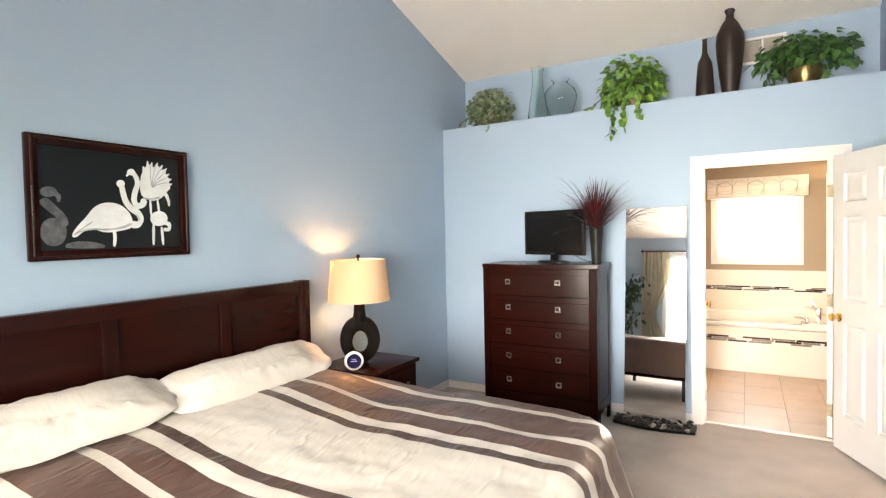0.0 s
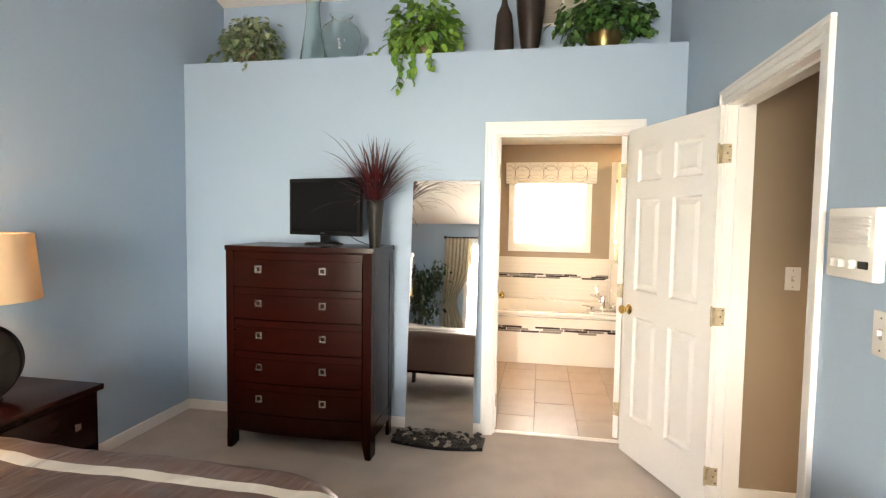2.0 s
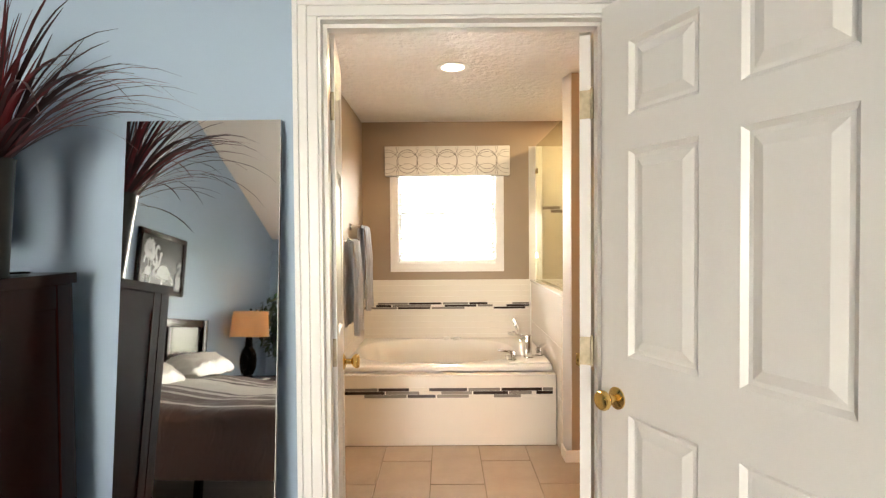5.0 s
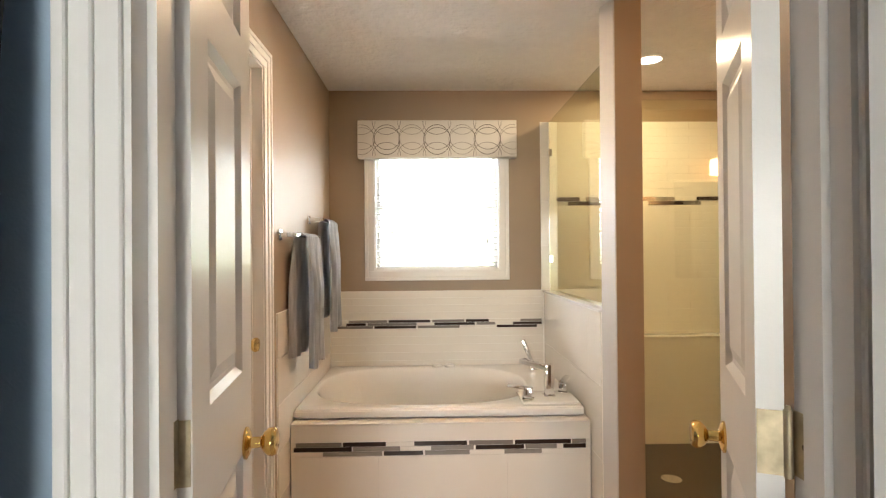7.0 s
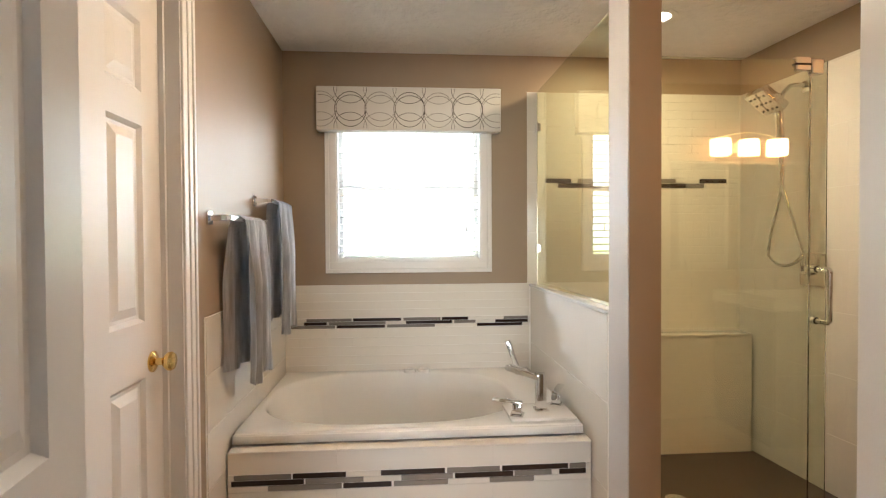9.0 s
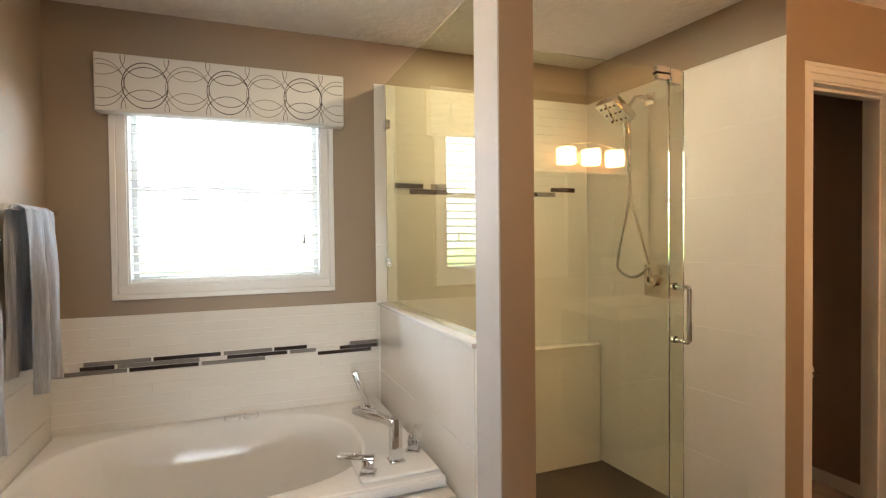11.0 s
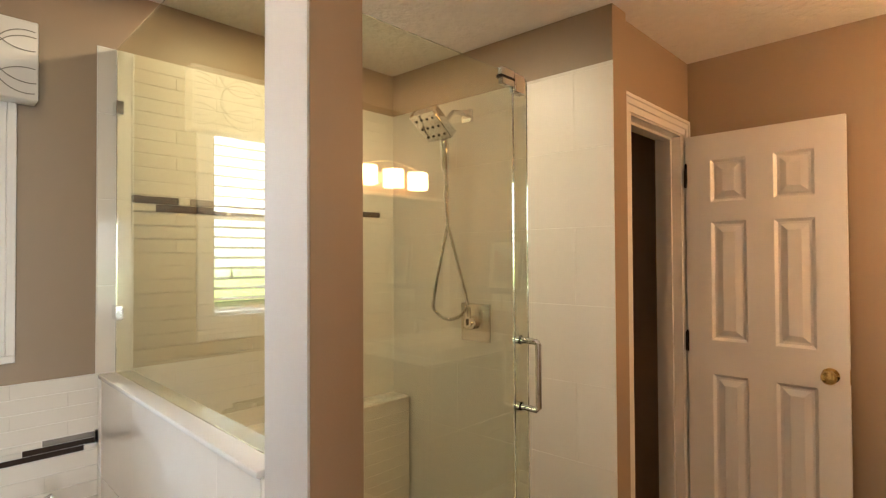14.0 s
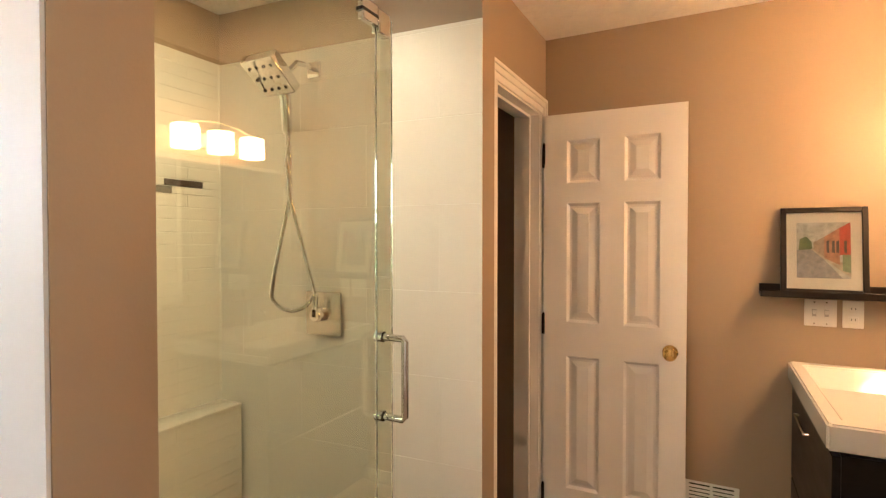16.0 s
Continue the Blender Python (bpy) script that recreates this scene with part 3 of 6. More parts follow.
# the striped spread: one cloth laid over the mattress and hanging at both sides and the foot
mbs = bpy.data.materials.new("striped_satin_bedspread")
mbs.use_nodes = True
nt = mbs.node_tree
pb = nt.nodes["Principled BSDF"]
uv = nt.nodes.new("ShaderNodeUVMap")
sx = nt.nodes.new("ShaderNodeSeparateXYZ")
nt.links.new(uv.outputs[0], sx.inputs[0])
rp = nt.nodes.new("ShaderNodeValToRGB")
rp.color_ramp.interpolation = "CONSTANT"
CRM, BRN, DBR = (0.64, 0.60, 0.53, 1), (0.098, 0.050, 0.036, 1), (0.068, 0.034, 0.024, 1)
stops = [(0.0, CRM), (0.255, DBR), (0.315, CRM), (0.39, BRN), (0.535, CRM), (0.585, BRN), (0.815, CRM), (0.87, BRN)]
el = rp.color_ramp.elements
el[0].position, el[0].color = 0.0, CRM
el[1].position, el[1].color = stops[1][0] / 1.6, stops[1][1]
for s, c in stops[2:]:
    e = el.new(s / 1.6)
    e.color = c
nt.links.new(sx.outputs[0], rp.inputs[0])
nz = nt.nodes.new("ShaderNodeTexNoise")
nz.inputs["Scale"].default_value, nz.inputs["Detail"].default_value, nz.inputs["Distortion"].default_value = 9.0, 2.0, 0.6
mp = nt.nodes.new("ShaderNodeMapping")
mp.inputs["Scale"].default_value = (2.2, 0.8, 1.0)
tc = nt.nodes.new("ShaderNodeTexCoord")
nt.links.new(tc.outputs["Object"], mp.inputs[0])
nt.links.new(mp.outputs[0], nz.inputs["Vector"])
weave = nt.nodes.new("ShaderNodeTexNoise")
weave.inputs["Scale"].default_value = 420.0
nt.links.new(tc.outputs["Object"], weave.inputs["Vector"])
b1, b2 = nt.nodes.new("ShaderNodeBump"), nt.nodes.new("ShaderNodeBump")
b1.inputs["Strength"].default_value, b1.inputs["Distance"].default_value = 0.35, 0.009
b2.inputs["Strength"].default_value, b2.inputs["Distance"].default_value = 0.15, 0.002
crease = nt.nodes.new("ShaderNodeTexNoise")
crease.noise_type = "RIDGED_MULTIFRACTAL"
crease.inputs["Scale"].default_value, crease.inputs["Detail"].default_value, crease.inputs["Distortion"].default_value = 8.0, 3.0, 0.9
nt.links.new(mp.outputs[0], crease.inputs["Vector"])
b0 = nt.nodes.new("ShaderNodeBump")
b0.inputs["Strength"].default_value, b0.inputs["Distance"].default_value = 0.6, 0.011
nt.links.new(crease.outputs["Fac"], b0.inputs["Height"])
nt.links.new(b0.outputs[0], b1.inputs["Normal"])
nt.links.new(nz.outputs["Fac"], b1.inputs["Height"])
nt.links.new(weave.outputs["Fac"], b2.inputs["Height"])
nt.links.new(b1.outputs[0], b2.inputs["Normal"])
nt.links.new(b2.outputs[0], pb.inputs["Normal"])
hv = nt.nodes.new("ShaderNodeHueSaturation")
mr = nt.nodes.new("ShaderNodeMapRange")
mr.inputs["To Min"].default_value, mr.inputs["To Max"].default_value = 0.985, 1.015
nt.links.new(nz.outputs["Fac"], mr.inputs["Value"])
nt.links.new(mr.outputs[0], hv.inputs["Value"])
nt.links.new(rp.outputs[0], hv.inputs["Color"])
nt.links.new(hv.outputs[0], pb.inputs["Base Color"])
pb.inputs["Roughness"].default_value = 0.40
pb.inputs["Sheen Weight"].default_value = 0.04

SP_TOP, SP_R, SP_R0 = 0.645, 0.34, 0.10
SP_DROP = 0.37
HALF = 1.055
XH, XF = -1.95, -0.06


def spread_point(l, s):
    """From the flat cloth (l along, s across) to its place on the bed."""
    cl = min(l, (XF - XH) - SP_R)
    cs = max(-(HALF - SP_R), min(HALF - SP_R, s))
    dl, ds = l - cl, s - cs
    e = math.hypot(dl, ds)
    ang = math.atan2(ds, dl) if e > 1e-6 else 0.0
    out, drop = e, 0.0
    flat = SP_R - SP_R0
    if e > flat:
        arc = (e - flat) / SP_R0
        if arc < math.pi / 2:
            out, drop = flat + SP_R0 * math.sin(arc), SP_R0 * (1 - math.cos(arc))
        else:
            rest = min(e - flat - SP_R0 * math.pi / 2, SP_DROP - SP_R0)
            fold = 0.018 * math.sin(7 * l + 3) * math.sin(9 * s) * rest / 0.3
            out, drop = SP_R + fold + 0.40 * rest, SP_R0 + rest
    x, y = XH + cl + out * math.cos(ang) if e > 1e-6 else XH + l, 3.76 + cs + out * math.sin(ang)
    n = noise.noise(Vector((x * 3.1, y * 5.3, 0.3))) * 0.010 + noise.noise(Vector((x * 9, y * 13, 4.0))) * 0.006
    crown = 0.018 * (1 - (min(abs(s), HALF) / HALF) ** 2)
    up = max(0.0, min(1.0, (-1.15 - x) / 0.65))
    rise = 0.075 * up * up * (3 - 2 * up) * (1.0 if abs(s) < 0.80 else max(0.0, 1 - (abs(s) - 0.80) / 0.25))
    return (x, y, SP_TOP + rise - drop + (n + crown) * (1.0 if drop < 0.05 else 0.2))


bm = bmesh.new()
uvl = bm.loops.layers.uv.new("UVMap")
NL, NS = 110, 150
LMAX, SMAX = (XF - XH) - SP_R + SP_R + 0.40, HALF + 0.40
gridv = [[(bm.verts.new(spread_point(LMAX * i / NL, -SMAX + 2 * SMAX * k / NS)), -SMAX + 2 * SMAX * k / NS) for k in range(NS + 1)] for i in range(NL + 1)]
for a, b in zip(gridv, gridv[1:]):
    for k in range(NS):
        q = (a[k], a[k + 1], b[k + 1], b[k])
        f = bm.faces.new([v[0] for v in q])
        for lp, v in zip(f.loops, q):
            lp[uvl].uv = (abs(v[1]) / 1.6, 0.0)
partw("bedspread", bm, mbs, bed, "brown and cream striped satin bedspread")


def pillow(name, cx, cy, lx, ly, h, tilt, seed):
    rnd = random.Random(seed)
    bm = bmesh.new()
    n, mm = 96, 34
    off = rnd.random() * 10
    rings = []
    for i in range(1, mm):
        ph = math.pi * i / mm - math.pi / 2
        row = []
        for k in range(n):
            th = 2 * math.pi * k / n
            c, s = math.cos(th), math.sin(th)
            r = 1.0 / (abs(c) ** 4 + abs(s) ** 4) ** 0.25
            cp = math.cos(ph) ** 0.45
            sp = math.copysign(abs(math.sin(ph)) ** 1.0, math.sin(ph))
            x, y = lx / 2 * r * c * cp, ly / 2 * r * s * cp
            edge = max(0.0, 1 - (max(abs(x) / (lx / 2), abs(y) / (ly / 2))) ** 3)
            z = h / 2 * sp * (0.12 + 0.88 * edge)
            w = 0.016 * noise.noise(Vector((x * 9 + off, y * 6, sp))) + 0.010 * noise.noise(Vector((x * 26 + off, y * 19, sp)))
            w += 0.024 * (0.5 - abs(noise.noise(Vector((x * 5 + y * 4 + off, y * 16 - x * 6, 2.0))))) * edge
            row.append(bm.verts.new((x, y, z + w)))
        rings.append(row)
    for a, b in zip(rings, rings[1:]):
        for k in range(n):
            bm.faces.new((a[k], a[(k + 1) % n], b[(k + 1) % n], b[k]))
    bm.faces.new(list(reversed(rings[0])))
    bm.faces.new(rings[-1])
    p = tagged(part(name, bm, PILLOWM), "cream satin bed pillow lying against the headboard", "pillow", "pillows on the bed")
    p.matrix_world = pose(cx, cy, 0, 0, tilt, 0)
    return p


pillow("pillow", -1.925, 4.12, 0.32, 1.08, 0.18, 30, 1).location.z = 0.80
pillow("pillow", -1.925, 3.14, 0.31, 0.98, 0.19, 30, 2).location.z = 0.83

# ---- flamingo picture ----
pic = thing("picture", at(XW + 0.015, 3.54, 1.74), "black and white flamingo photograph in a dark cherry frame", "picture")
PY0, PY1, PZ0, PZ1 = 3.175, 3.905, 1.468, 2.014
for n_, a in (("frame_side", (PY0, PY0 + 0.045, PZ0, PZ1)), ("frame_side", (PY1 - 0.045, PY1, PZ0, PZ1)), ("frame_rail", (PY0 + 0.045, PY1 - 0.045, PZ0, PZ0 + 0.045)), ("frame_rail", (PY0 + 0.045, PY1 - 0.045, PZ1 - 0.045, PZ1))):
    partw(n_, B(XW + 0.002, XW + 0.032, a[0], a[1], a[2], a[3], 0.006, 2), CHERRYX, pic)
LIP = mat("polished_cherry_moulding", (0.035, 0.007, 0.005), 0.24, vary=0.3, scale=9, spec=0.3, coat=0.1)
for n_, a in (("frame_lip", (PY0 + 0.012, PY0 + 0.024, PZ0 + 0.012, PZ1 - 0.012)), ("frame_lip", (PY1 - 0.024, PY1 - 0.012, PZ0 + 0.012, PZ1 - 0.012)), ("frame_lip", (PY0 + 0.024, PY1 - 0.024, PZ0 + 0.012, PZ0 + 0.024)), ("frame_lip", (PY0 + 0.024, PY1 - 0.024, PZ1 - 0.024, PZ1 - 0.012))):
    partw(n_, B(XW + 0.028, XW + 0.040, a[0], a[1], a[2], a[3], 0.005, 3), LIP, pic, "polished raised frame moulding")
PHOTO = mat("charcoal_photo_ground", (0.008, 0.0105, 0.013), 0.35, vary=0.1, scale=5, spec=0.25)
PLUME = mat("pale_plumage_print", (0.80, 0.82, 0.83), 0.4, vary=0.10, scale=16, stretch=(1, 1, 2), spec=0.25)
PSHADE = mat("plumage_shading_print", (0.58, 0.60, 0.62), 0.4, vary=0.3, scale=20, spec=0.25)
PGREY = mat("grey_plumage_print", (0.19, 0.20, 0.215), 0.4, vary=0.4, scale=22)
partw("photograph", B(XW + 0.004, XW + 0.016, PY0 + 0.045, PY1 - 0.045, PZ0 + 0.045, PZ1 - 0.045), PHOTO, pic, smooth=False)

def photo(x, y):
    """From the photograph's own drawing grid to the wall."""
    top = 170 + (x - 195) * 0.1145
    v = (655 - y) / (655 - top)
    u = (x - 195) / 655
    return PY0 + 0.045 + u * (PY1 - PY0 - 0.09), PZ0 + 0.045 + v * (PZ1 - PZ0 - 0.09)


LAYER = 0


def ink(bm, pts, smooth_n=3):
    """A flat printed shape with a softened outline, each one a hair above the last."""
    global LAYER
    LAYER += 1
    for _ in range(smooth_n - 1):
        pts = [q for a, b in zip(pts, pts[1:] + pts[:1]) for q in ((a[0] * 0.75 + b[0] * 0.25, a[1] * 0.75 + b[1] * 0.25), (a[0] * 0.25 + b[0] * 0.75, a[1] * 0.25 + b[1] * 0.75))]
    prism(bm, [photo(*q) for q in pts], "x", XW + 0.0155, XW + 0.0166 + 0.00015 * LAYER)


def stroke(bm, pts, w0, w1):
    """A printed neck or leg of changing width along a line."""
    m = len(pts)
    left, right = [], []
    for i, (x, y) in enumerate(pts):
        a, b = pts[max(i - 1, 0)], pts[min(i + 1, m - 1)]
        d = math.hypot(b[0] - a[0], b[1] - a[1]) or 1
        w = w0 + (w1 - w0) * i / (m - 1)
        nx, ny = -(b[1] - a[1]) / d * w, (b[0] - a[0]) / d * w
        left.append((x + nx, y + ny))
        right.append((x - nx, y - ny))
    ink(bm, left + right[::-1], 2)


def disc(cx_, cy_, rx, ry, n=14):
    return [(cx_ + rx * math.cos(2 * math.pi * k / n), cy_ + ry * math.sin(2 * math.pi * k / n)) for k in range(n)]


bm = bmesh.new()
ink(bm, [(318, 590), (345, 545), (385, 505), (415, 462), (460, 438), (520, 440), (570, 470), (598, 515), (596, 560), (545, 572), (470, 582), (420, 562), (375, 566), (335, 602)])
stroke(bm, [(585, 545), (625, 548), (642, 520), (625, 488), (592, 470), (568, 440), (556, 400), (550, 362)], 17, 13)
ink(bm, disc(546, 352, 20, 18))
stroke(bm, [(506, 570), (510, 605), (504, 645)], 8, 7)
partw("flamingo", bm, PLUME, pic, "white flamingo printed on the photograph", smooth=False)
bm = bmesh.new()
ink(bm, [(640, 400), (642, 330), (662, 282), (692, 260), (716, 280), (738, 264), (752, 292), (780, 284), (778, 318), (803, 334), (792, 352), (805, 372), (780, 396), (745, 428), (700, 436), (665, 425)], 2)
ink(bm, [(755, 400), (785, 395), (800, 455), (788, 468), (778, 425)], 2)
stroke(bm, [(660, 425), (650, 455), (622, 460), (606, 435), (612, 395), (630, 355), (622, 318), (604, 300)], 17, 11)
ink(bm, disc(598, 298, 19, 15))
stroke(bm, [(585, 305), (574, 318)], 7, 3)
stroke(bm, [(690, 430), (692, 505)], 6, 5)
stroke(bm, [(728, 428), (736, 500)], 6, 5)
for tx, ty in ((684, 248), (706, 254), (736, 256), (762, 268), (784, 284), (796, 310), (808, 334), (810, 358), (798, 380), (660, 272)):
    stroke(bm, [(690, 392), ((690 + tx) / 2 - 6, (392 + ty) / 2 - 8), (tx, ty)], 20, 4)
partw("flamingo", bm, PLUME, pic, "white ruffled flamingo printed on the photograph", smooth=False)
SHADING = [([(700, 372), ((700 + tx) / 2 - 4, (372 + ty) / 2 - 6), (tx, ty)], 2.5, 1.2) for tx, ty in ((696, 268), (724, 272), (752, 284), (774, 302), (784, 326), (790, 350))]
SHADING += [([(345, 575), (400, 560), (470, 566), (540, 560), (592, 540)], 3, 6), ([(330, 585), (372, 552), (412, 525)], 2, 3), ([(600, 528), (622, 532), (630, 516), (614, 498)], 2, 2), ([(655, 420), (690, 428), (740, 420)], 3, 5)]
for line, w0, w1 in SHADING:
    bm = bmesh.new()
    stroke(bm, line, w0, w1)
    partw("feather_shading", bm, PSHADE, pic, "grey feather shading printed on the photograph", smooth=False)
bm = bmesh.new()
ink(bm, disc(732, 520, 46, 36))
stroke(bm, [(765, 540), (790, 550), (785, 575), (755, 572)], 11, 9)
stroke(bm, [(702, 545), (698, 645)], 6, 5)
stroke(bm, [(744, 560), (750, 645)], 6, 5)
partw("flamingo", bm, PLUME, pic, "small white flamingo printed on the photograph", smooth=False)
bm = bmesh.new()
ink(bm, disc(248, 570, 52, 66))
ink(bm, [(290, 648), (300, 622), (370, 614), (440, 628), (462, 642), (450, 652)], 2)
stroke(bm, [(208, 420), (245, 462), (282, 500), (296, 545)], 20, 16)
ink(bm, disc(234, 386, 32, 24))
stroke(bm, [(258, 390), (276, 412), (272, 432)], 12, 5)
partw("grey_flamingo", bm, PGREY, pic, "grey flamingo printed on the photograph", smooth=False)


# ---- nightstands and lamps ----
def nightstand(m, label):
    n = thing("nightstand", m, label, "nightstand", "nightstands")
    part("body", B(0.01, 0.49, 0.015, 0.535, 0.10, 0.612, 0.003, 1), CHERRY, n)
    part("top", B(0, 0.515, 0, 0.55, 0.612, 0.642, 0.005, 2), CHERRYX, n)
    for z0, z1 in ((0.13, 0.345), (0.365, 0.59)):
        d = part("drawer", B(0.488, 0.505, 0.045, 0.505, z0, z1, 0.004, 2), CHERRYX, n)
        for y in (0.15, 0.40):
            bm = bmesh.new()
            z = (z0 + z1) / 2
            box(bm, 0.505, 0.516, y - 0.016, y + 0.016, z - 0.016, z + 0.016, 0.002, 1)
            part("pull", bm, NICKEL, d, "square nickel pull")
    for x in (0.03, 0.46):
        for y in (0.035, 0.515):
            bm = bmesh.new()
            lathe(bm, [(0.017, 0), (0.024, 0.11)], 4, (x, y, 0), m=Matrix.Rotation(radians(45), 4, "Z"))
            part("leg", bm, CHERRY, n)
    return n


ns = nightstand(at(-2.17, 4.83, 0), "dark cherry nightstand beside the bed with a lamp")
ns2 = copy_thing(ns, at(-2.17, 1.84, 0))

SHADE = bpy.data.materials.new("cream_lampshade_fabric")
SHADE.use_nodes = True
nt = SHADE.node_tree
tr = nt.nodes.new("ShaderNodeBsdfTranslucent")
tr.inputs[0].default_value = (0.85, 0.58, 0.32, 1)
df = nt.nodes["Principled BSDF"]
df.inputs["Base Color"].default_value = (0.76, 0.63, 0.45, 1)
df.inputs["Roughness"].default_value = 0.9
mx = nt.nodes.new("ShaderNodeMixShader")
wv = nt.nodes.new("ShaderNodeTexNoise")
wv.inputs["Scale"].default_value = 160.0
mr = nt.nodes.new("ShaderNodeMapRange")
mr.inputs["To Min"].default_value, mr.inputs["To Max"].default_value = 0.38, 0.58
nt.links.new(wv.outputs["Fac"], mr.inputs["Value"])
nt.links.new(mr.outputs[0], mx.inputs[0])
nt.links.new(df.outputs[0], mx.inputs[1])
nt.links.new(tr.outputs[0], mx.inputs[2])
nt.links.new(mx.outputs[0], nt.nodes["Material Output"].inputs["Surface"])
BULB = glow("lamp_bulb_glow", (1.0, 0.72, 0.42), 18)


def table_lamp(m, label):
    l = thing("table_lamp", m, label, "lamp", "table lamps")
    part("foot", B(-0.055, 0.055, -0.045, 0.045, 0, 0.014, 0.004, 2), BRONZE, l)
    bm = bmesh.new()
    N, cz = 56, 0.166
    rings = []
    for k in range(N):
        a = 2 * math.pi * k / N
        wide = 0.052 + 0.010 * math.cos(a - math.pi / 2)
        mid_x, mid_z = 0.096, 0.122
        ring = []
        for pr, pt in [(-1, -0.85), (-0.85, -1), (0.85, -1), (1, -0.85), (1, 0.85), (0.85, 1), (-0.85, 1), (-1, 0.85)]:
            rr = mid_x + pr * wide * 0.82
            rz = mid_z + pr * wide * 0.82
            ring.append(bm.verts.new((rr * math.cos(a), pt * 0.036, cz + rz * math.sin(a))))
        rings.append(ring)
    for k in range(N):
        a, b = rings[k], rings[(k + 1) % N]
        for j in range(8):
            bm.faces.new((a[j], a[(j + 1) % 8], b[(j + 1) % 8], b[j]))
    part("ring_base", bm, BRONZE, l, "dark bronze ring-shaped lamp base")
    bm = bmesh.new()
    lathe(bm, [(0.050, 0.305), (0.042, 0.36), (0.036, 0.44), (0.030, 0.452)], 20)
    part("neck", bm, BRONZE, l)
    bm = bmesh.new()
    lathe(bm, [(0.007, 0.45), (0.007, 0.742), (0.004, 0.744), (0.013, 0.752), (0.014, 0.762), (0.004, 0.774)], 12)
    part("finial_rod", bm, BRONZE, l)
    bm = bmesh.new()
    lathe(bm, [(0.216, 0.450), (0.190, 0.735)], 64, cap0=False, cap1=False)
    bmesh.ops.solidify(bm, geom=bm.faces[:], thickness=0.0015)
    part("shade", bm, SHADE, l, "cream fabric drum lampshade glowing warm")
    bm = bmesh.new()
    lathe(bm, [(0.2172, 0.448), (0.2168, 0.457)], 64, cap0=False, cap1=False)
    bmesh.ops.solidify(bm, geom=bm.faces[:], thickness=0.002)
    part("bottom_ring", bm, SHADE, l)
    bm = bmesh.new()
    lathe(bm, [(0.1914, 0.728), (0.1910, 0.737)], 64, cap0=False, cap1=False)
    bmesh.ops.solidify(bm, geom=bm.faces[:], thickness=0.002)
    for k in range(3):
        a = 2 * math.pi * k / 3
        tube(bm, [(0.006 * math.cos(a), 0.006 * math.sin(a), 0.730), (0.190 * math.cos(a), 0.190 * math.sin(a), 0.732)], 0.0018, 6)
    part("top_spider", bm, SHADE, l)
    bm = bmesh.new()
    bmesh.ops.create_uvsphere(bm, u_segments=16, v_segments=10, radius=0.032, matrix=Matrix.Translation((0.03, 0, 0.60)))
    part("bulb", bm, BULB, l, "glowing light bulb")
    return l


lamp = table_lamp(at(-1.93, 5.035, 0.642, 40), "lit table lamp with a bronze ring base and cream shade")
copy_thing(lamp, at(-1.93, 2.10, 0.642, 40))
point_lamp("bedside_light", (-1.93, 5.035, 1.25), 25, WARM, 0.025)
point_lamp("bedside_light_far", (-1.93, 2.10, 1.25), 25, WARM, 0.025)

clock = thing("alarm_clock", at(-1.850, 4.868, 0.642, 45), "round white alarm clock with a dark blue dial on the nightstand", "clock")
CLOCKFACE = mat("dark_violet_dial", (0.03, 0.025, 0.09), 0.2, vary=0.4, scale=40)
rot = Matrix.Rotation(radians(90), 4, "X")
bm = bmesh.new()
lathe(bm, [(0.060, -0.022), (0.073, -0.014), (0.075, 0.0), (0.072, 0.014), (0.058, 0.020), (0.057, 0.013)], 40, (0, 0, 0.074), m=rot)
part("case", bm, PLASTIC, clock)
bm = bmesh.new()
lathe(bm, [(0.0565, 0.013), (0.0565, 0.0145)], 40, (0, 0, 0.074), m=rot)
part("dial", bm, CLOCKFACE, clock, "dark blue clock dial")
bm = bmesh.new()
box(bm, -0.028, 0.024, -0.0165, -0.0146, 0.070, 0.077)
box(bm, -0.018, 0.016, -0.0165, -0.0146, 0.086, 0.090)
part("digits", bm, mat("pale_violet_print", (0.45, 0.40, 0.75), 0.4), clock, "pale violet bars on the dial", smooth=False)

clock.scale = (0.86, 0.86, 0.86)

# ---- chest of drawers ----
dr = thing("chest_of_drawers", at(-1.025, 6.36, 0), "tall dark cherry chest of five drawers with square nickel pulls", "dresser")
DX_0, DX_1, DY0, DY1, DZ = -1.500, -0.548, 6.165, 6.60, 1.286


def bow(x):
    u = (x - (DX_0 + DX_1) / 2) / ((DX_1 - DX_0) / 2)
    return -0.030 * (1 - u * u)


def bowed(bm, x0, x1, yf, yb, z0, z1, n=14):
    pts = [(x0 + (x1 - x0) * k / n, yf + bow(x0 + (x1 - x0) * k / n)) for k in range(n + 1)] + [(x1, yb), (x0, yb)]
    return prism(bm, pts, "z", z0, z1)


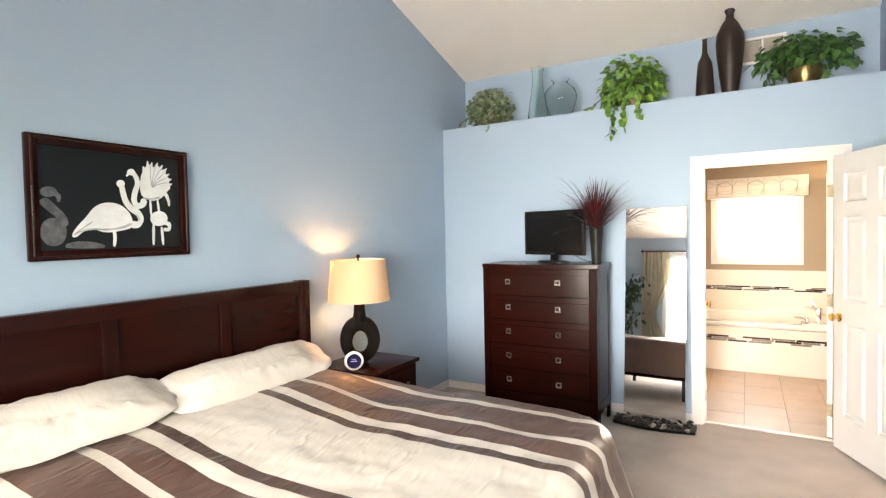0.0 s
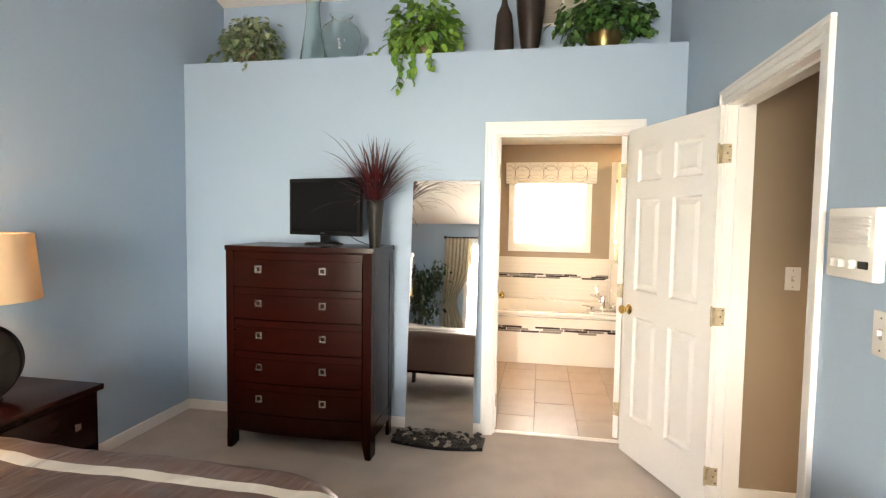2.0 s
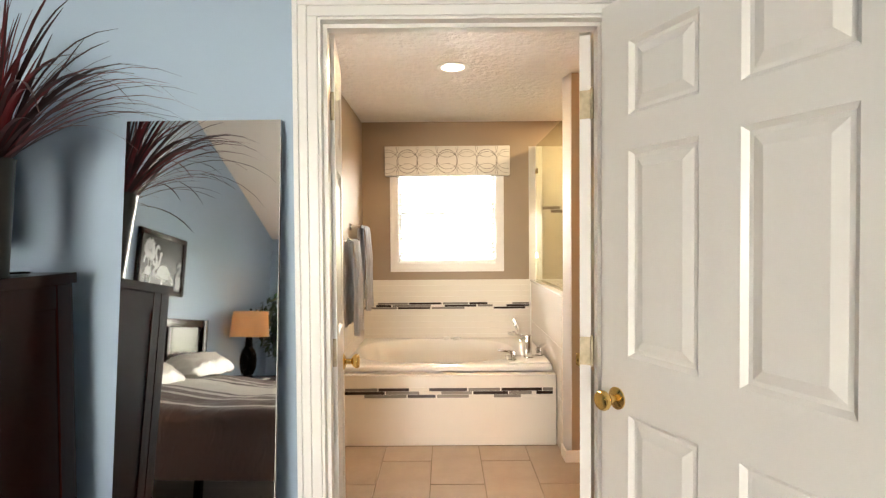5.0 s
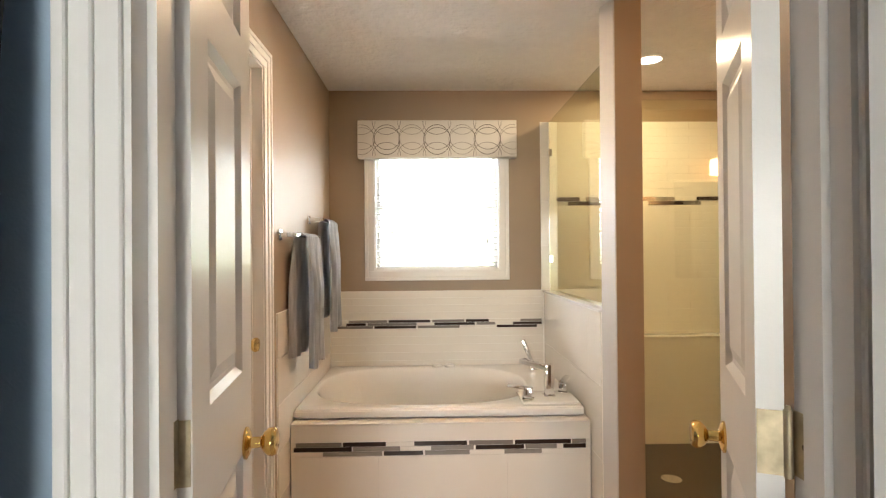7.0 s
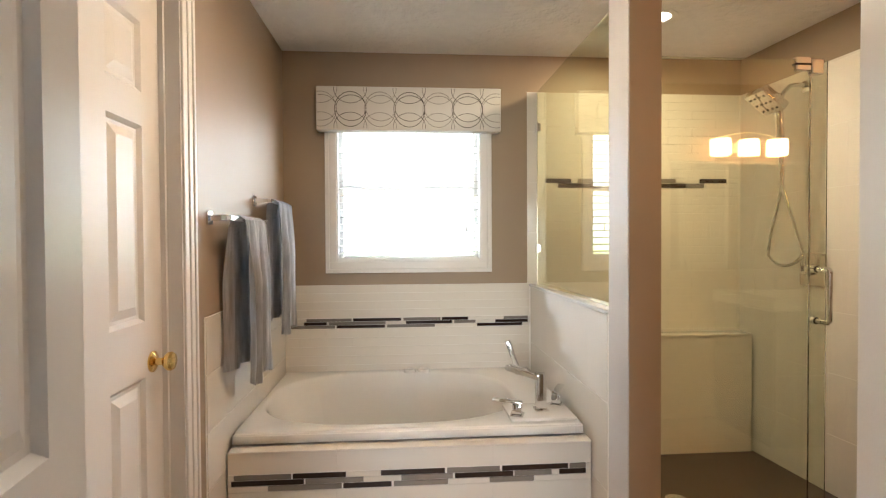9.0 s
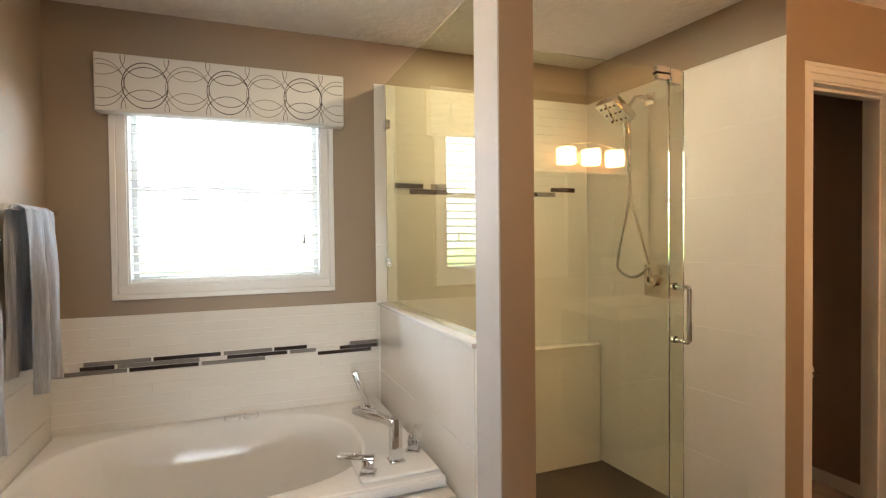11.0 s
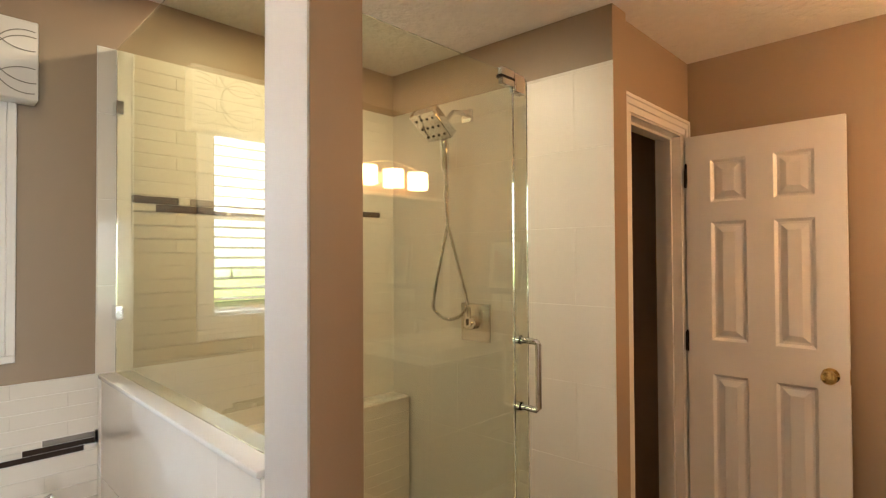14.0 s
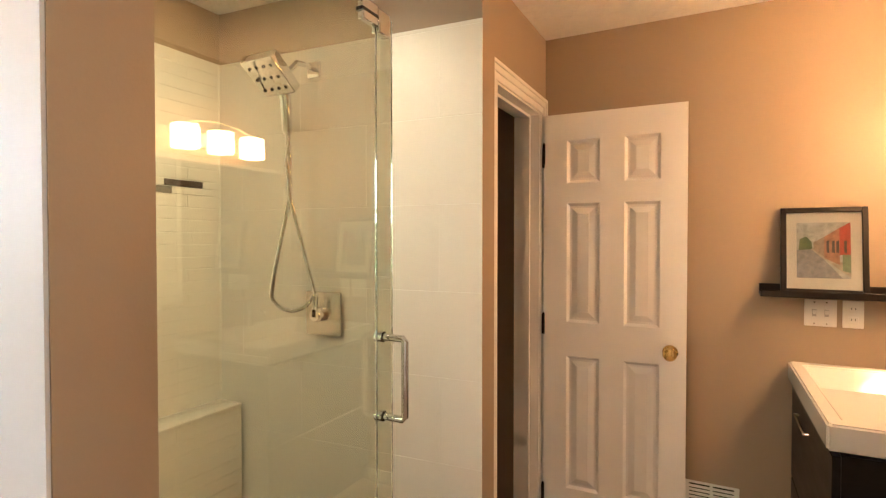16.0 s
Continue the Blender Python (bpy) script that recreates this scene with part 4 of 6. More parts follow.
partw("carcass", B(DX_0 + 0.022, DX_1 - 0.022, DY0 + 0.02, DY1 - 0.005, 0.12, 1.256), CHERRY, dr, smooth=False)
bm = bmesh.new()
bowed(bm, DX_0 - 0.004, DX_1 + 0.012, DY0 - 0.016, DY1, 1.257, DZ)
partw("top", bm, CHERRYX, dr)
for x in (DX_0, DX_1 - 0.055):
    partw("front_stile", B(x, x + 0.055, DY0 - 0.012, DY0 + 0.04, 0.11, 1.256, 0.003, 1), CHERRY, dr)
for x in (DX_0 + 0.004, DX_1 - 0.024):
    side = partw("side_panel", B(x, x + 0.02, DY0 + 0.085, DY1 - 0.06, 0.20, 1.19), CHERRY, dr, smooth=False)
    for y0, y1 in ((DY0 + 0.04, DY0 + 0.085), (DY1 - 0.06, DY1)):
        s0 = x - 0.004 if x < -1 else x
        partw("side_stile", B(s0, s0 + 0.024, y0, y1, 0.0, 1.256, 0.002, 1), CHERRY, dr)
    s0 = x - 0.004 if x < -1 else x
    for z0, z1 in ((0.11, 0.20), (1.19, 1.256)):
        partw("side_rail", B(s0 + 0.001, s0 + 0.023, DY0 + 0.085, DY1 - 0.06, z0, z1, 0.002, 1), CHERRYX, dr)
for x in (DX_0, DX_1 - 0.06):
    bm = bmesh.new()
    s = 1 if x < -1 else -1
    outer = x if s > 0 else x + 0.06
    prism(bm, [(outer, 0.115), (outer, 0.0), (outer + s * 0.034, 0.0), (outer + s * 0.060, 0.115)], "y", DY0 - 0.012, DY0 + 0.035)
    partw("foot", bm, CHERRY, dr, smooth=False)
bm = bmesh.new()
bowed(bm, DX_0 + 0.056, DX_1 - 0.056, DY0 - 0.004, DY0 + 0.02, 0.115, 0.232)
partw("apron", bm, CHERRYX, dr)
zs = [0.236, 0.432, 0.630, 0.830, 1.030, 1.250]
for z0, z1 in zip(zs, zs[1:]):
    bm = bmesh.new()
    bowed(bm, DX_0 + 0.058, DX_1 - 0.058, DY0 - 0.008, DY0 + 0.018, z0 + 0.004, z1 - 0.048)
    d = partw("drawer", bm, CHERRYX, dr)
    bm = bmesh.new()
    bowed(bm, DX_0 + 0.057, DX_1 - 0.057, DY0 - 0.001, DY0 + 0.018, z1 - 0.047, z1 - 0.004)
    partw("rail", bm, CHERRYX, dr)
    for x in (-1.262, -0.842):
        z = (z0 + z1) / 2 + 0.004
        y = DY0 - 0.008 + bow(x)
        bm = bmesh.new()
        for bx in ((x - 0.022, x + 0.022, z + 0.012, z + 0.022), (x - 0.022, x + 0.022, z - 0.022, z - 0.012), (x - 0.022, x - 0.012, z - 0.012, z + 0.012), (x + 0.012, x + 0.022, z - 0.012, z + 0.012)):
            box(bm, bx[0], bx[1], y - 0.016, y + 0.002, bx[2], bx[3], 0.0015, 1)
        pull = part("pull", bm, NICKEL, d, "square open nickel pull")
        pull.matrix_parent_inverse = Matrix.Identity(4)

# television
tv = thing("television", at(-0.990, 6.480, DZ, -17.7), "small black flat-screen television on the chest of drawers", "television")
part("casing", B(-0.303, 0.303, -0.006, 0.030, 0.060, 0.440, 0.006, 2), BLACK, tv)
part("screen", B(-0.280, 0.280, -0.0085, -0.006, 0.090, 0.418), SCREEN, tv, "dark glossy screen", smooth=False)
part("back_hump", B(-0.16, 0.16, 0.030, 0.065, 0.10, 0.33, 0.012, 2), BLACK, tv)
part("stand_neck", B(-0.035, 0.035, 0.005, 0.025, 0.010, 0.066), BLACK, tv, smooth=False)
bm = bmesh.new()
lathe(bm, [(0.150, 0.0), (0.150, 0.008), (0.132, 0.013)], 36)
for v in bm.verts:
    v.co.y *= 0.62
part("stand_base", bm, BLACK, tv, "glossy oval stand base")
part("badge", B(-0.02, 0.02, -0.0095, -0.006, 0.072, 0.079), NICKEL, tv, smooth=False)
bm = bmesh.new()
tube(bm, [(0.10, 0.05, 0.10), (0.20, 0.10, 0.03), (0.28, 0.08, 0.012), (0.34, 0.10, 0.006), (0.38, 0.14, 0.006)], 0.003, 6)
part("cord", bm, BLACK, tv, "thin black cord")

# vase with burgundy grass
vz = thing("grass_vase", at(-0.607, 6.40, DZ), "tall charcoal vase with burgundy ornamental grass on the chest", "vase")
bm = bmesh.new()
lathe(bm, [(0.036, 0.0), (0.037, 0.004), (0.056, 0.285), (0.058, 0.290), (0.055, 0.290), (0.050, 0.262), (0.0, 0.26)], 36, cap1=False)
part("vase", bm, mat("charcoal_metal_vase", (0.05, 0.05, 0.048), 0.33, metal=0.7, vary=0.2, scale=10), vz)
rnd = random.Random(11)
bm = bmesh.new()


def blade(bm, rnd, base, length, lean, az, width, droop):
    p = Vector(base)
    d = Vector((math.sin(lean) * math.cos(az), math.sin(lean) * math.sin(az), math.cos(lean)))
    side = Vector((-math.sin(az), math.cos(az), 0))
    n = 9
    prev = None
    for i in range(n + 1):
        t = i / n
        w = width * (1 - t) ** 0.6 * (0.5 + 0.5 * min(1, t * 6)) + 0.0006
        ring = (bm.verts.new(p + side * w), bm.verts.new(p - side * w))
        if prev:
            bm.faces.new((prev[0], prev[1], ring[1], ring[0]))
        prev = ring
        p = p + d * (length / n)
        d = (d + Vector((0, 0, -droop * (0.4 + t)))).normalized()


for k in range(110):
    az = rnd.uniform(0, 2 * math.pi)
    lean = abs(rnd.gauss(0, 0.48))
    blade(bm, rnd, (rnd.uniform(-0.028, 0.028), rnd.uniform(-0.028, 0.028), 0.262), rnd.uniform(0.20, 0.46), lean, az, rnd.uniform(0.0045, 0.0082), rnd.uniform(0.03, 0.16))
for k in range(70):
    az = rnd.uniform(0, 2 * math.pi)
    blade(bm, rnd, (0.02 * math.cos(az), 0.02 * math.sin(az), 0.262), rnd.uniform(0.34, 0.56), rnd.uniform(0.3, 0.75), az, rnd.uniform(0.0045, 0.0072), rnd.uniform(0.14, 0.30))
for az, ln, le, dr_ in ((0.0, 0.50, 0.75, 0.17), (0.25, 0.46, 0.80, 0.20), (-0.3, 0.50, 0.7, 0.2), (3.1, 0.50, 0.9, 0.10), (2.8, 0.42, 0.7, 0.15), (-0.9, 0.46, 0.75, 0.22), (0.5, 0.45, 0.62, 0.22), (-0.15, 0.44, 0.95, 0.22), (-1.6, 0.40, 0.6, 0.15), (-2.2, 0.42, 0.6, 0.13), (0.1, 0.40, 0.55, 0.2), (-0.5, 0.48, 0.6, 0.26), (3.5, 0.40, 0.5, 0.1), (0.1, 0.62, 0.80, 0.24), (-0.4, 0.60, 0.75, 0.27), (0.35, 0.58, 0.85, 0.22), (-0.7, 0.56, 0.80, 0.28), (-0.1, 0.60, 0.62, 0.30), (3.3, 0.56, 0.80, 0.18)):
    blade(bm, rnd, (0.01 * math.cos(az), 0.01 * math.sin(az), 0.262), ln, le, az, 0.0050, dr_)
part("grass", bm, GRASSR, vz, "burgundy grass blades")

# leaning mirror and its bed of pebbles
MT = (0.153, 1.65)
mir = thing("floor_mirror", Matrix.Translation((-0.20, 6.505, 0.075)) @ Matrix.Rotation(radians(-1.2), 4, "Z") @ Matrix.Rotation(-math.atan2(*MT), 4, "X"), "tall frameless floor mirror leaning on the blue wall", "mirror")
part("backing", B(-0.226, 0.226, 0.004, 0.016, 0.001, 1.654), BLACK, mir, smooth=False)
part("mirror_glass", B(-0.228, 0.228, -0.001, 0.004, 0.0, 1.655, 0.0015, 1), MIRROR, mir, smooth=False)
peb = thing("pebble_tray", at(-0.20, 6.49, 0), "low tray of dark and pale river pebbles under the mirror", "tray")
bm = bmesh.new()
pts = [(-0.30 + 0.60 * k / 16, -0.06 - 0.045 * math.sin(math.pi * k / 16)) for k in range(17)] + [(0.30, 0.10), (-0.30, 0.10)]
prism(bm, pts, "z", 0, 0.022)
part("tray", bm, BLACK, peb, "black curved tray", smooth=False)
rnd = random.Random(5)
shared = {}
PEBD, PEBL = mat("dark_pebble", (0.03, 0.027, 0.025), 0.3, vary=0.3, scale=40), mat("pale_pebble", (0.50, 0.46, 0.40), 0.4, vary=0.2, scale=40)
for key, mm in (("d", PEBD), ("l", PEBL)):
    b2 = bmesh.new()
    bmesh.ops.create_icosphere(b2, subdivisions=1, radius=1.0)
    shared[key] = finish(b2, "pebble", mm, True)
for k in range(150):
    u = rnd.uniform(-0.28, 0.28)
    y = rnd.uniform(-0.085 - 0.02 * math.cos(u * 5), 0.075)
    p = new("pebble", shared["l" if rnd.random() < 0.22 else "d"])
    p.parent = peb
    r = rnd.uniform(0.012, 0.021)
    p.matrix_local = pose(u, y, 0.028 + rnd.uniform(0, 0.028), rnd.uniform(-30, 30), rnd.uniform(-30, 30), rnd.uniform(0, 180)) @ Matrix.Diagonal((r * 1.3, r, r * 0.62, 1))

# ---- things on the ledge ----


def leaf_shape(bm, m, ln, w, fold=0.25, heart=True):
    """A pointed, slightly folded leaf along x."""
    prof = ((0.0, 0.10), (0.18, 0.80), (0.42, 1.0), (0.72, 0.62), (1.0, 0.02)) if heart else ((0.0, 0.05), (0.3, 0.8), (0.6, 0.9), (1.0, 0.02))
    rows = []
    for t, s in prof:
        bend = -0.22 * t * t * ln
        rows.append([bm.verts.new(m @ Vector((t * ln, k * s * w / 2, bend + abs(k) * s * w * fold * 0.5))) for k in (-1, 0, 1)])
    for a, b in zip(rows, rows[1:]):
        bm.faces.new((a[0], a[1], b[1], b[0]))
        bm.faces.new((a[1], a[2], b[2], b[1]))


def foliage(bm, rnd, n, centre, radii, size, low=-0.2, drop=None):
    for k in range(n):
        while True:
            v = Vector((rnd.uniform(-1, 1), rnd.uniform(-1, 1), rnd.uniform(low, 1)))
            if 0.35 < v.length < 1.0:
                break
        v = v * (0.80 + 0.25 * rnd.random()) if v.length > 0.6 else v
        p = Vector((centre[0] + v.x * radii[0], centre[1] + v.y * radii[1], centre[2] + v.z * radii[2]))
        az = math.degrees(math.atan2(v.y, v.x)) + rnd.uniform(-50, 50)
        m = pose(p.x, p.y, p.z, rnd.uniform(-35, 35), rnd.uniform(-15, 65), az)
        s = size * rnd.uniform(0.7, 1.25)
        leaf_shape(bm, m, s, s * 0.72)


def trail(bm, stems, rnd, pts, size, n):
    tube(stems, pts, 0.002, 5)
    for k in range(n):
        t = (k + 0.5) / n * (len(pts) - 1)
        i = min(int(t), len(pts) - 2)
        p = Vector(pts[i]).lerp(Vector(pts[i + 1]), t - i)
        m = pose(p.x, p.y, p.z, rnd.uniform(-40, 40), rnd.uniform(20, 80), rnd.uniform(-170, -10))
        s = size * rnd.uniform(0.7, 1.2)
        leaf_shape(bm, m, s, s * 0.75)


def ledge_plant(x, y, label, pot_r, pot_h, pot_mat, leaf_mat, n, radii, size, seed, trails=(), cz=0.16, low=-0.2):
    p = thing("potted_plant", at(x, y, LEDGE), label, "plant", "plants on the ledge")
    bm = bmesh.new()
    lathe(bm, [(pot_r * 0.7, 0), (pot_r * 0.95, pot_h * 0.5), (pot_r, pot_h), (pot_r * 0.9, pot_h), (pot_r * 0.85, pot_h * 0.8)], 28)
    part("pot", bm, pot_mat, p)
    rnd = random.Random(seed)
    bm, st = bmesh.new(), bmesh.new()
    foliage(bm, rnd, n, (0, 0, cz), radii, size, low)
    for t in trails:
        trail(bm, st, rnd, t[0], size, t[1])
    for k in range(14):
        a = rnd.uniform(0, 6.28)
        tube(st, [(0, 0, pot_h * 0.8), (radii[0] * 0.35 * math.cos(a), radii[1] * 0.35 * math.sin(a), cz + radii[2] * 0.3), (radii[0] * 0.7 * math.cos(a), radii[1] * 0.7 * math.sin(a), cz + radii[2] * 0.2)], 0.0022, 5)
    part("stems", st, BARK, p)
    part("leaves", bm, leaf_mat, p)
    return p


TAN = mat("woven_tan_basket", (0.42, 0.32, 0.20), 0.8, vary=0.3, scale=40, bump=0.6, bump_scale=90)
POTBRASS = mat("aged_brass_pot", (0.34, 0.24, 0.10), 0.30, metal=0.9, vary=0.35, scale=14)
ledge_plant(-1.765, 6.93, "bushy variegated plant in a woven basket on the ledge", 0.10, 0.13, TAN, LEAFV, 720, (0.245, 0.17, 0.235), 0.052, 21,
            (([(-0.1, -0.1, 0.15), (-0.2, -0.18, 0.08), (-0.25, -0.22, -0.02)], 8), ([(0.1, -0.12, 0.15), (0.08, -0.22, 0.05), (0.09, -0.245, -0.06)], 8), ([(0.2, -0.1, 0.1), (0.27, -0.15, 0.03), (0.28, -0.2, 0.0)], 6)), 0.19, -0.75)
ledge_plant(-0.42, 6.90, "bright green ivy spilling over the ledge from a pot", 0.10, 0.13, TAN, LEAFY, 620, (0.27, 0.18, 0.29), 0.066, 22,
            (([(-0.05, -0.12, 0.16), (-0.08, -0.21, 0.08), (-0.10, -0.235, -0.08), (-0.12, -0.24, -0.25)], 22), ([(0.05, -0.12, 0.16), (0.10, -0.22, 0.06), (0.11, -0.24, -0.12)], 14), ([(-0.1, -0.1, 0.16), (-0.2, -0.16, 0.10), (-0.3, -0.17, 0.03), (-0.37, -0.18, 0.02)], 10), ([(0, -0.13, 0.16), (-0.02, -0.23, 0.02), (-0.03, -0.24, -0.18)], 20), ([(-0.1, -0.13, 0.16), (-0.15, -0.22, 0.04), (-0.15, -0.24, -0.05)], 10)), 0.19, -0.6)
ledge_plant(0.815, 6.93, "green leafy plant in an aged brass pot on the ledge", 0.115, 0.14, POTBRASS, LEAF, 640, (0.34, 0.17, 0.235), 0.060, 23,
            (([(-0.15, -0.08, 0.2), (-0.24, -0.12, 0.10), (-0.27, -0.13, 0.03)], 10), ([(-0.1, -0.1, 0.2), (-0.2, -0.16, 0.10), (-0.21, -0.17, 0.02)], 8), ([(0.18, -0.05, 0.2), (0.27, -0.08, 0.12), (0.31, -0.08, 0.14)], 9), ([(0.05, -0.1, 0.2), (0.1, -0.15, 0.08), (0.12, -0.16, 0.04)], 8)), 0.21)

gb = tagged(part("glass_bottle", lathe(bmesh.new(), [(0.098, 0.0), (0.100, 0.006), (0.085, 0.12), (0.058, 0.30), (0.046, 0.43), (0.050, 0.47), (0.066, 0.505), (0.062, 0.505), (0.046, 0.47), (0.042, 0.43), (0.054, 0.30), (0.081, 0.12), (0.094, 0.012)], 40), GREENGLASS), "tall flared green-tinted glass bottle on the ledge", "bottle")
gb.location = (-1.262, 6.91, LEDGE)
gj = tagged(part("glass_jug", lathe(bmesh.new(), [(0.075, 0.0), (0.085, 0.006), (0.115, 0.08), (0.142, 0.17), (0.148, 0.22), (0.130, 0.275), (0.085, 0.312), (0.066, 0.33), (0.066, 0.35), (0.084, 0.368), (0.080, 0.370), (0.061, 0.35), (0.061, 0.33), (0.082, 0.307), (0.126, 0.271), (0.144, 0.22), (0.138, 0.17), (0.111, 0.08), (0.08, 0.010)], 48), PALEGLASS), "round pale aqua glass jug on the ledge", "vase")
gj.location = (-1.045, 6.92, LEDGE)
v1 = tagged(part("wooden_vase", lathe(bmesh.new(), [(0.070, 0), (0.071, 0.01), (0.060, 0.22), (0.052, 0.30), (0.030, 0.345), (0.020, 0.38), (0.017, 0.475), (0.021, 0.485), (0.012, 0.487)], 32), BROWNVASE), "short dark brown bottle vase on the ledge", "vase", "dark vases")
v1.location = (0.148, 6.90, LEDGE)
v2 = tagged(part("wooden_vase", lathe(bmesh.new(), [(0.052, 0), (0.053, 0.01), (0.075, 0.16), (0.095, 0.33), (0.102, 0.43), (0.095, 0.50), (0.060, 0.575), (0.032, 0.615), (0.027, 0.65), (0.042, 0.685), (0.044, 0.692), (0.030, 0.694)], 36), BROWNVASE), "tall dark brown flared vase on the ledge", "vase", "dark vases")
v2.location = (0.325, 6.92, LEDGE)

vent = thing("air_vent", at(0.55, 7.2, 2.99), "white framed air return grille above the ledge", "vent")
VB = mat("beige_vent_slats", (0.42, 0.38, 0.32), 0.6)
bm = bmesh.new()
for x0, x1, z0, z1 in ((-0.165, 0.165, 0.085, 0.107), (-0.165, 0.165, -0.107, -0.085), (-0.165, -0.143, -0.085, 0.085), (0.143, 0.165, -0.085, 0.085), (-0.008, 0.008, -0.085, 0.085)):
    box(bm, x0, x1, -0.014, -0.002, z0, z1, 0.002, 1)
part("frame", bm, WHITE, vent)
part("backing", B(-0.143, 0.143, -0.004, -0.001, -0.085, 0.085), VB, vent, smooth=False)
for k in range(9):
    z = -0.075 + k * 0.01875
    for x0, x1 in ((-0.142, -0.009), (0.009, 0.142)):
        bm = bmesh.new()
        prism(bm, [(-0.011, z - 0.005), (-0.009, z - 0.005), (-0.005, z + 0.006), (-0.007, z + 0.006)], "x", x0, x1)
        part("slat", bm, VB, vent, smooth=False)

# ---- black cabinet by the east wall ----
cab = thing("bench_end", at(1.1, 4.44, 0), "low black-brown framed bench end standing by the bedroom wall", "bench")
CX0, CX1, CYA, CYB, CZ = 0.925, 1.275, 4.425, 4.475, 0.80
partw("body", B(CX0 + 0.015, CX1, CYA + 0.014, CYB, 0.08, CZ - 0.03), BLACKWOOD, cab, smooth=False)
partw("top", B(CX0, CX1, CYA, CYB, CZ - 0.03, CZ, 0.004, 2), BLACKWOOD, cab)
for x0, x1 in ((CX0, CX0 + 0.05), (CX1 - 0.05, CX1)):
    partw("corner_post", B(x0, x1, CYA, CYA + 0.03, 0, CZ - 0.03, 0.003, 1), BLACKWOOD, cab)
partw("rail", B(CX0 + 0.05, CX1 - 0.05, CYA + 0.001, CYA + 0.026, CZ - 0.10, CZ - 0.03, 0.002, 1), BLACKWOOD, cab)

# ---- ficus tree in the corner ----
tree = thing("indoor_tree", at(-1.80, 1.30, 0), "leafy indoor ficus tree in a pot in the bedroom corner", "tree")
bm = bmesh.new()
lathe(bm, [(0.12, 0), (0.16, 0.24), (0.165, 0.25), (0.15, 0.25), (0.14, 0.22)], 28)
part("pot", bm, TAN, tree)
rnd = random.Random(8)
bm, fl = bmesh.new(), bmesh.new()
tube(bm, [(0, 0, 0.2), (0.02, 0.01, 0.6), (-0.01, 0.0, 1.0), (0.01, 0.01, 1.4)], [0.022, 0.019, 0.016, 0.010], 10)
for k in range(16):
    a, z = rnd.uniform(0, 6.28), rnd.uniform(0.62, 1.35)
    ln = rnd.uniform(0.22, 0.42)
    tip = (0.9 * ln * math.cos(a), 0.9 * ln * math.sin(a), z + ln * 0.75)
    mid_ = (0.5 * ln * math.cos(a), 0.5 * ln * math.sin(a), z + ln * 0.45)
    tube(bm, [(0, 0, z), mid_, tip], [0.009, 0.006, 0.003], 6)
    for j in range(58):
        t = rnd.uniform(0.35, 1.15)
        q = (t * tip[0] + rnd.gauss(0, 0.07), t * tip[1] + rnd.gauss(0, 0.07), z + (tip[2] - z) * t + rnd.gauss(0, 0.07))
        s = rnd.uniform(0.075, 0.12)
        leaf_shape(fl, pose(*q, rnd.uniform(-40, 40), rnd.uniform(0, 75), rnd.uniform(0, 360)), s, s * 0.45, heart=False)
part("trunk", bm, BARK, tree)
part("crown", fl, TREELEAF, tree)

# ---- ceiling fan ----
fan = thing("ceiling_fan", at(-0.32, 3.25, 0), "white ceiling fan hanging from the vaulted ceiling", "ceiling fan")
FZ = 2.58
bm = bmesh.new()
lathe(bm, [(0.012, FZ + 0.1), (0.012, 3.33)], 12)
part("downrod", bm, WHITE, fan)
bm = bmesh.new()
lathe(bm, [(0.02, FZ + 0.14), (0.09, FZ + 0.11), (0.115, FZ + 0.06), (0.115, FZ + 0.01), (0.08, FZ - 0.02), (0.05, FZ - 0.04), (0.01, FZ - 0.045)], 32)
part("motor", bm, WHITE, fan)
bm = bmesh.new()
lathe(bm, [(0.03, 3.20), (0.07, 3.25), (0.075, 3.325)], 24)
part("canopy", bm, WHITE, fan)
for k in range(5):
    a = radians(36 + 72 * k)
    bm = bmesh.new()
    prism(bm, [(0.17, -0.05), (0.62, -0.072), (0.66, -0.05), (0.66, 0.05), (0.62, 0.072), (0.17, 0.05)], "z", FZ + 0.012, FZ + 0.02)
    box(bm, 0.09, 0.20, -0.015, 0.015, FZ + 0.006, FZ + 0.012)
    bmesh.ops.rotate(bm, verts=bm.verts, matrix=Matrix.Rotation(a, 3, "Z"))
    part("blade", bm, WHITE, fan, smooth=False)


# ---- switches and intercom ----
def wall_plate(name, m, w, h, label, cat, toggles=(), sockets=()):
    p = thing(name, m, label, cat)
    part("plate", B(-w / 2, w / 2, -0.006, 0, -h / 2, h / 2, 0.0022, 2), PLASTIC, p)
    for x in toggles:
        part("toggle", B(x - 0.005, x + 0.005, -0.017, -0.005, -0.004, 0.011, 0.001, 1), PLASTIC, p)
        part("slot", B(x - 0.007, x + 0.007, -0.0068, -0.006, -0.014, 0.014), mat("switch_slot", (0.5, 0.48, 0.45), 0.5), p, smooth=False)
        for z in (-0.042, 0.042):
            part("screw", lathe(bmesh.new(), [(0.003, 0), (0.003, 0.001)], 8, (x, -0.006, z), m=Matrix.Rotation(radians(90), 4, "X")), NICKEL, p)
    for z in sockets:
        s = part("socket", B(-0.016, 0.016, -0.0085, -0.006, z - 0.013, z + 0.013, 0.001, 1), PLASTIC, p)
        for x in (-0.006, 0.006):
            part("slot", B(x - 0.001, x + 0.001, -0.0092, -0.0083, z - 0.002, z + 0.006), BLACK, s, smooth=False)
    return p


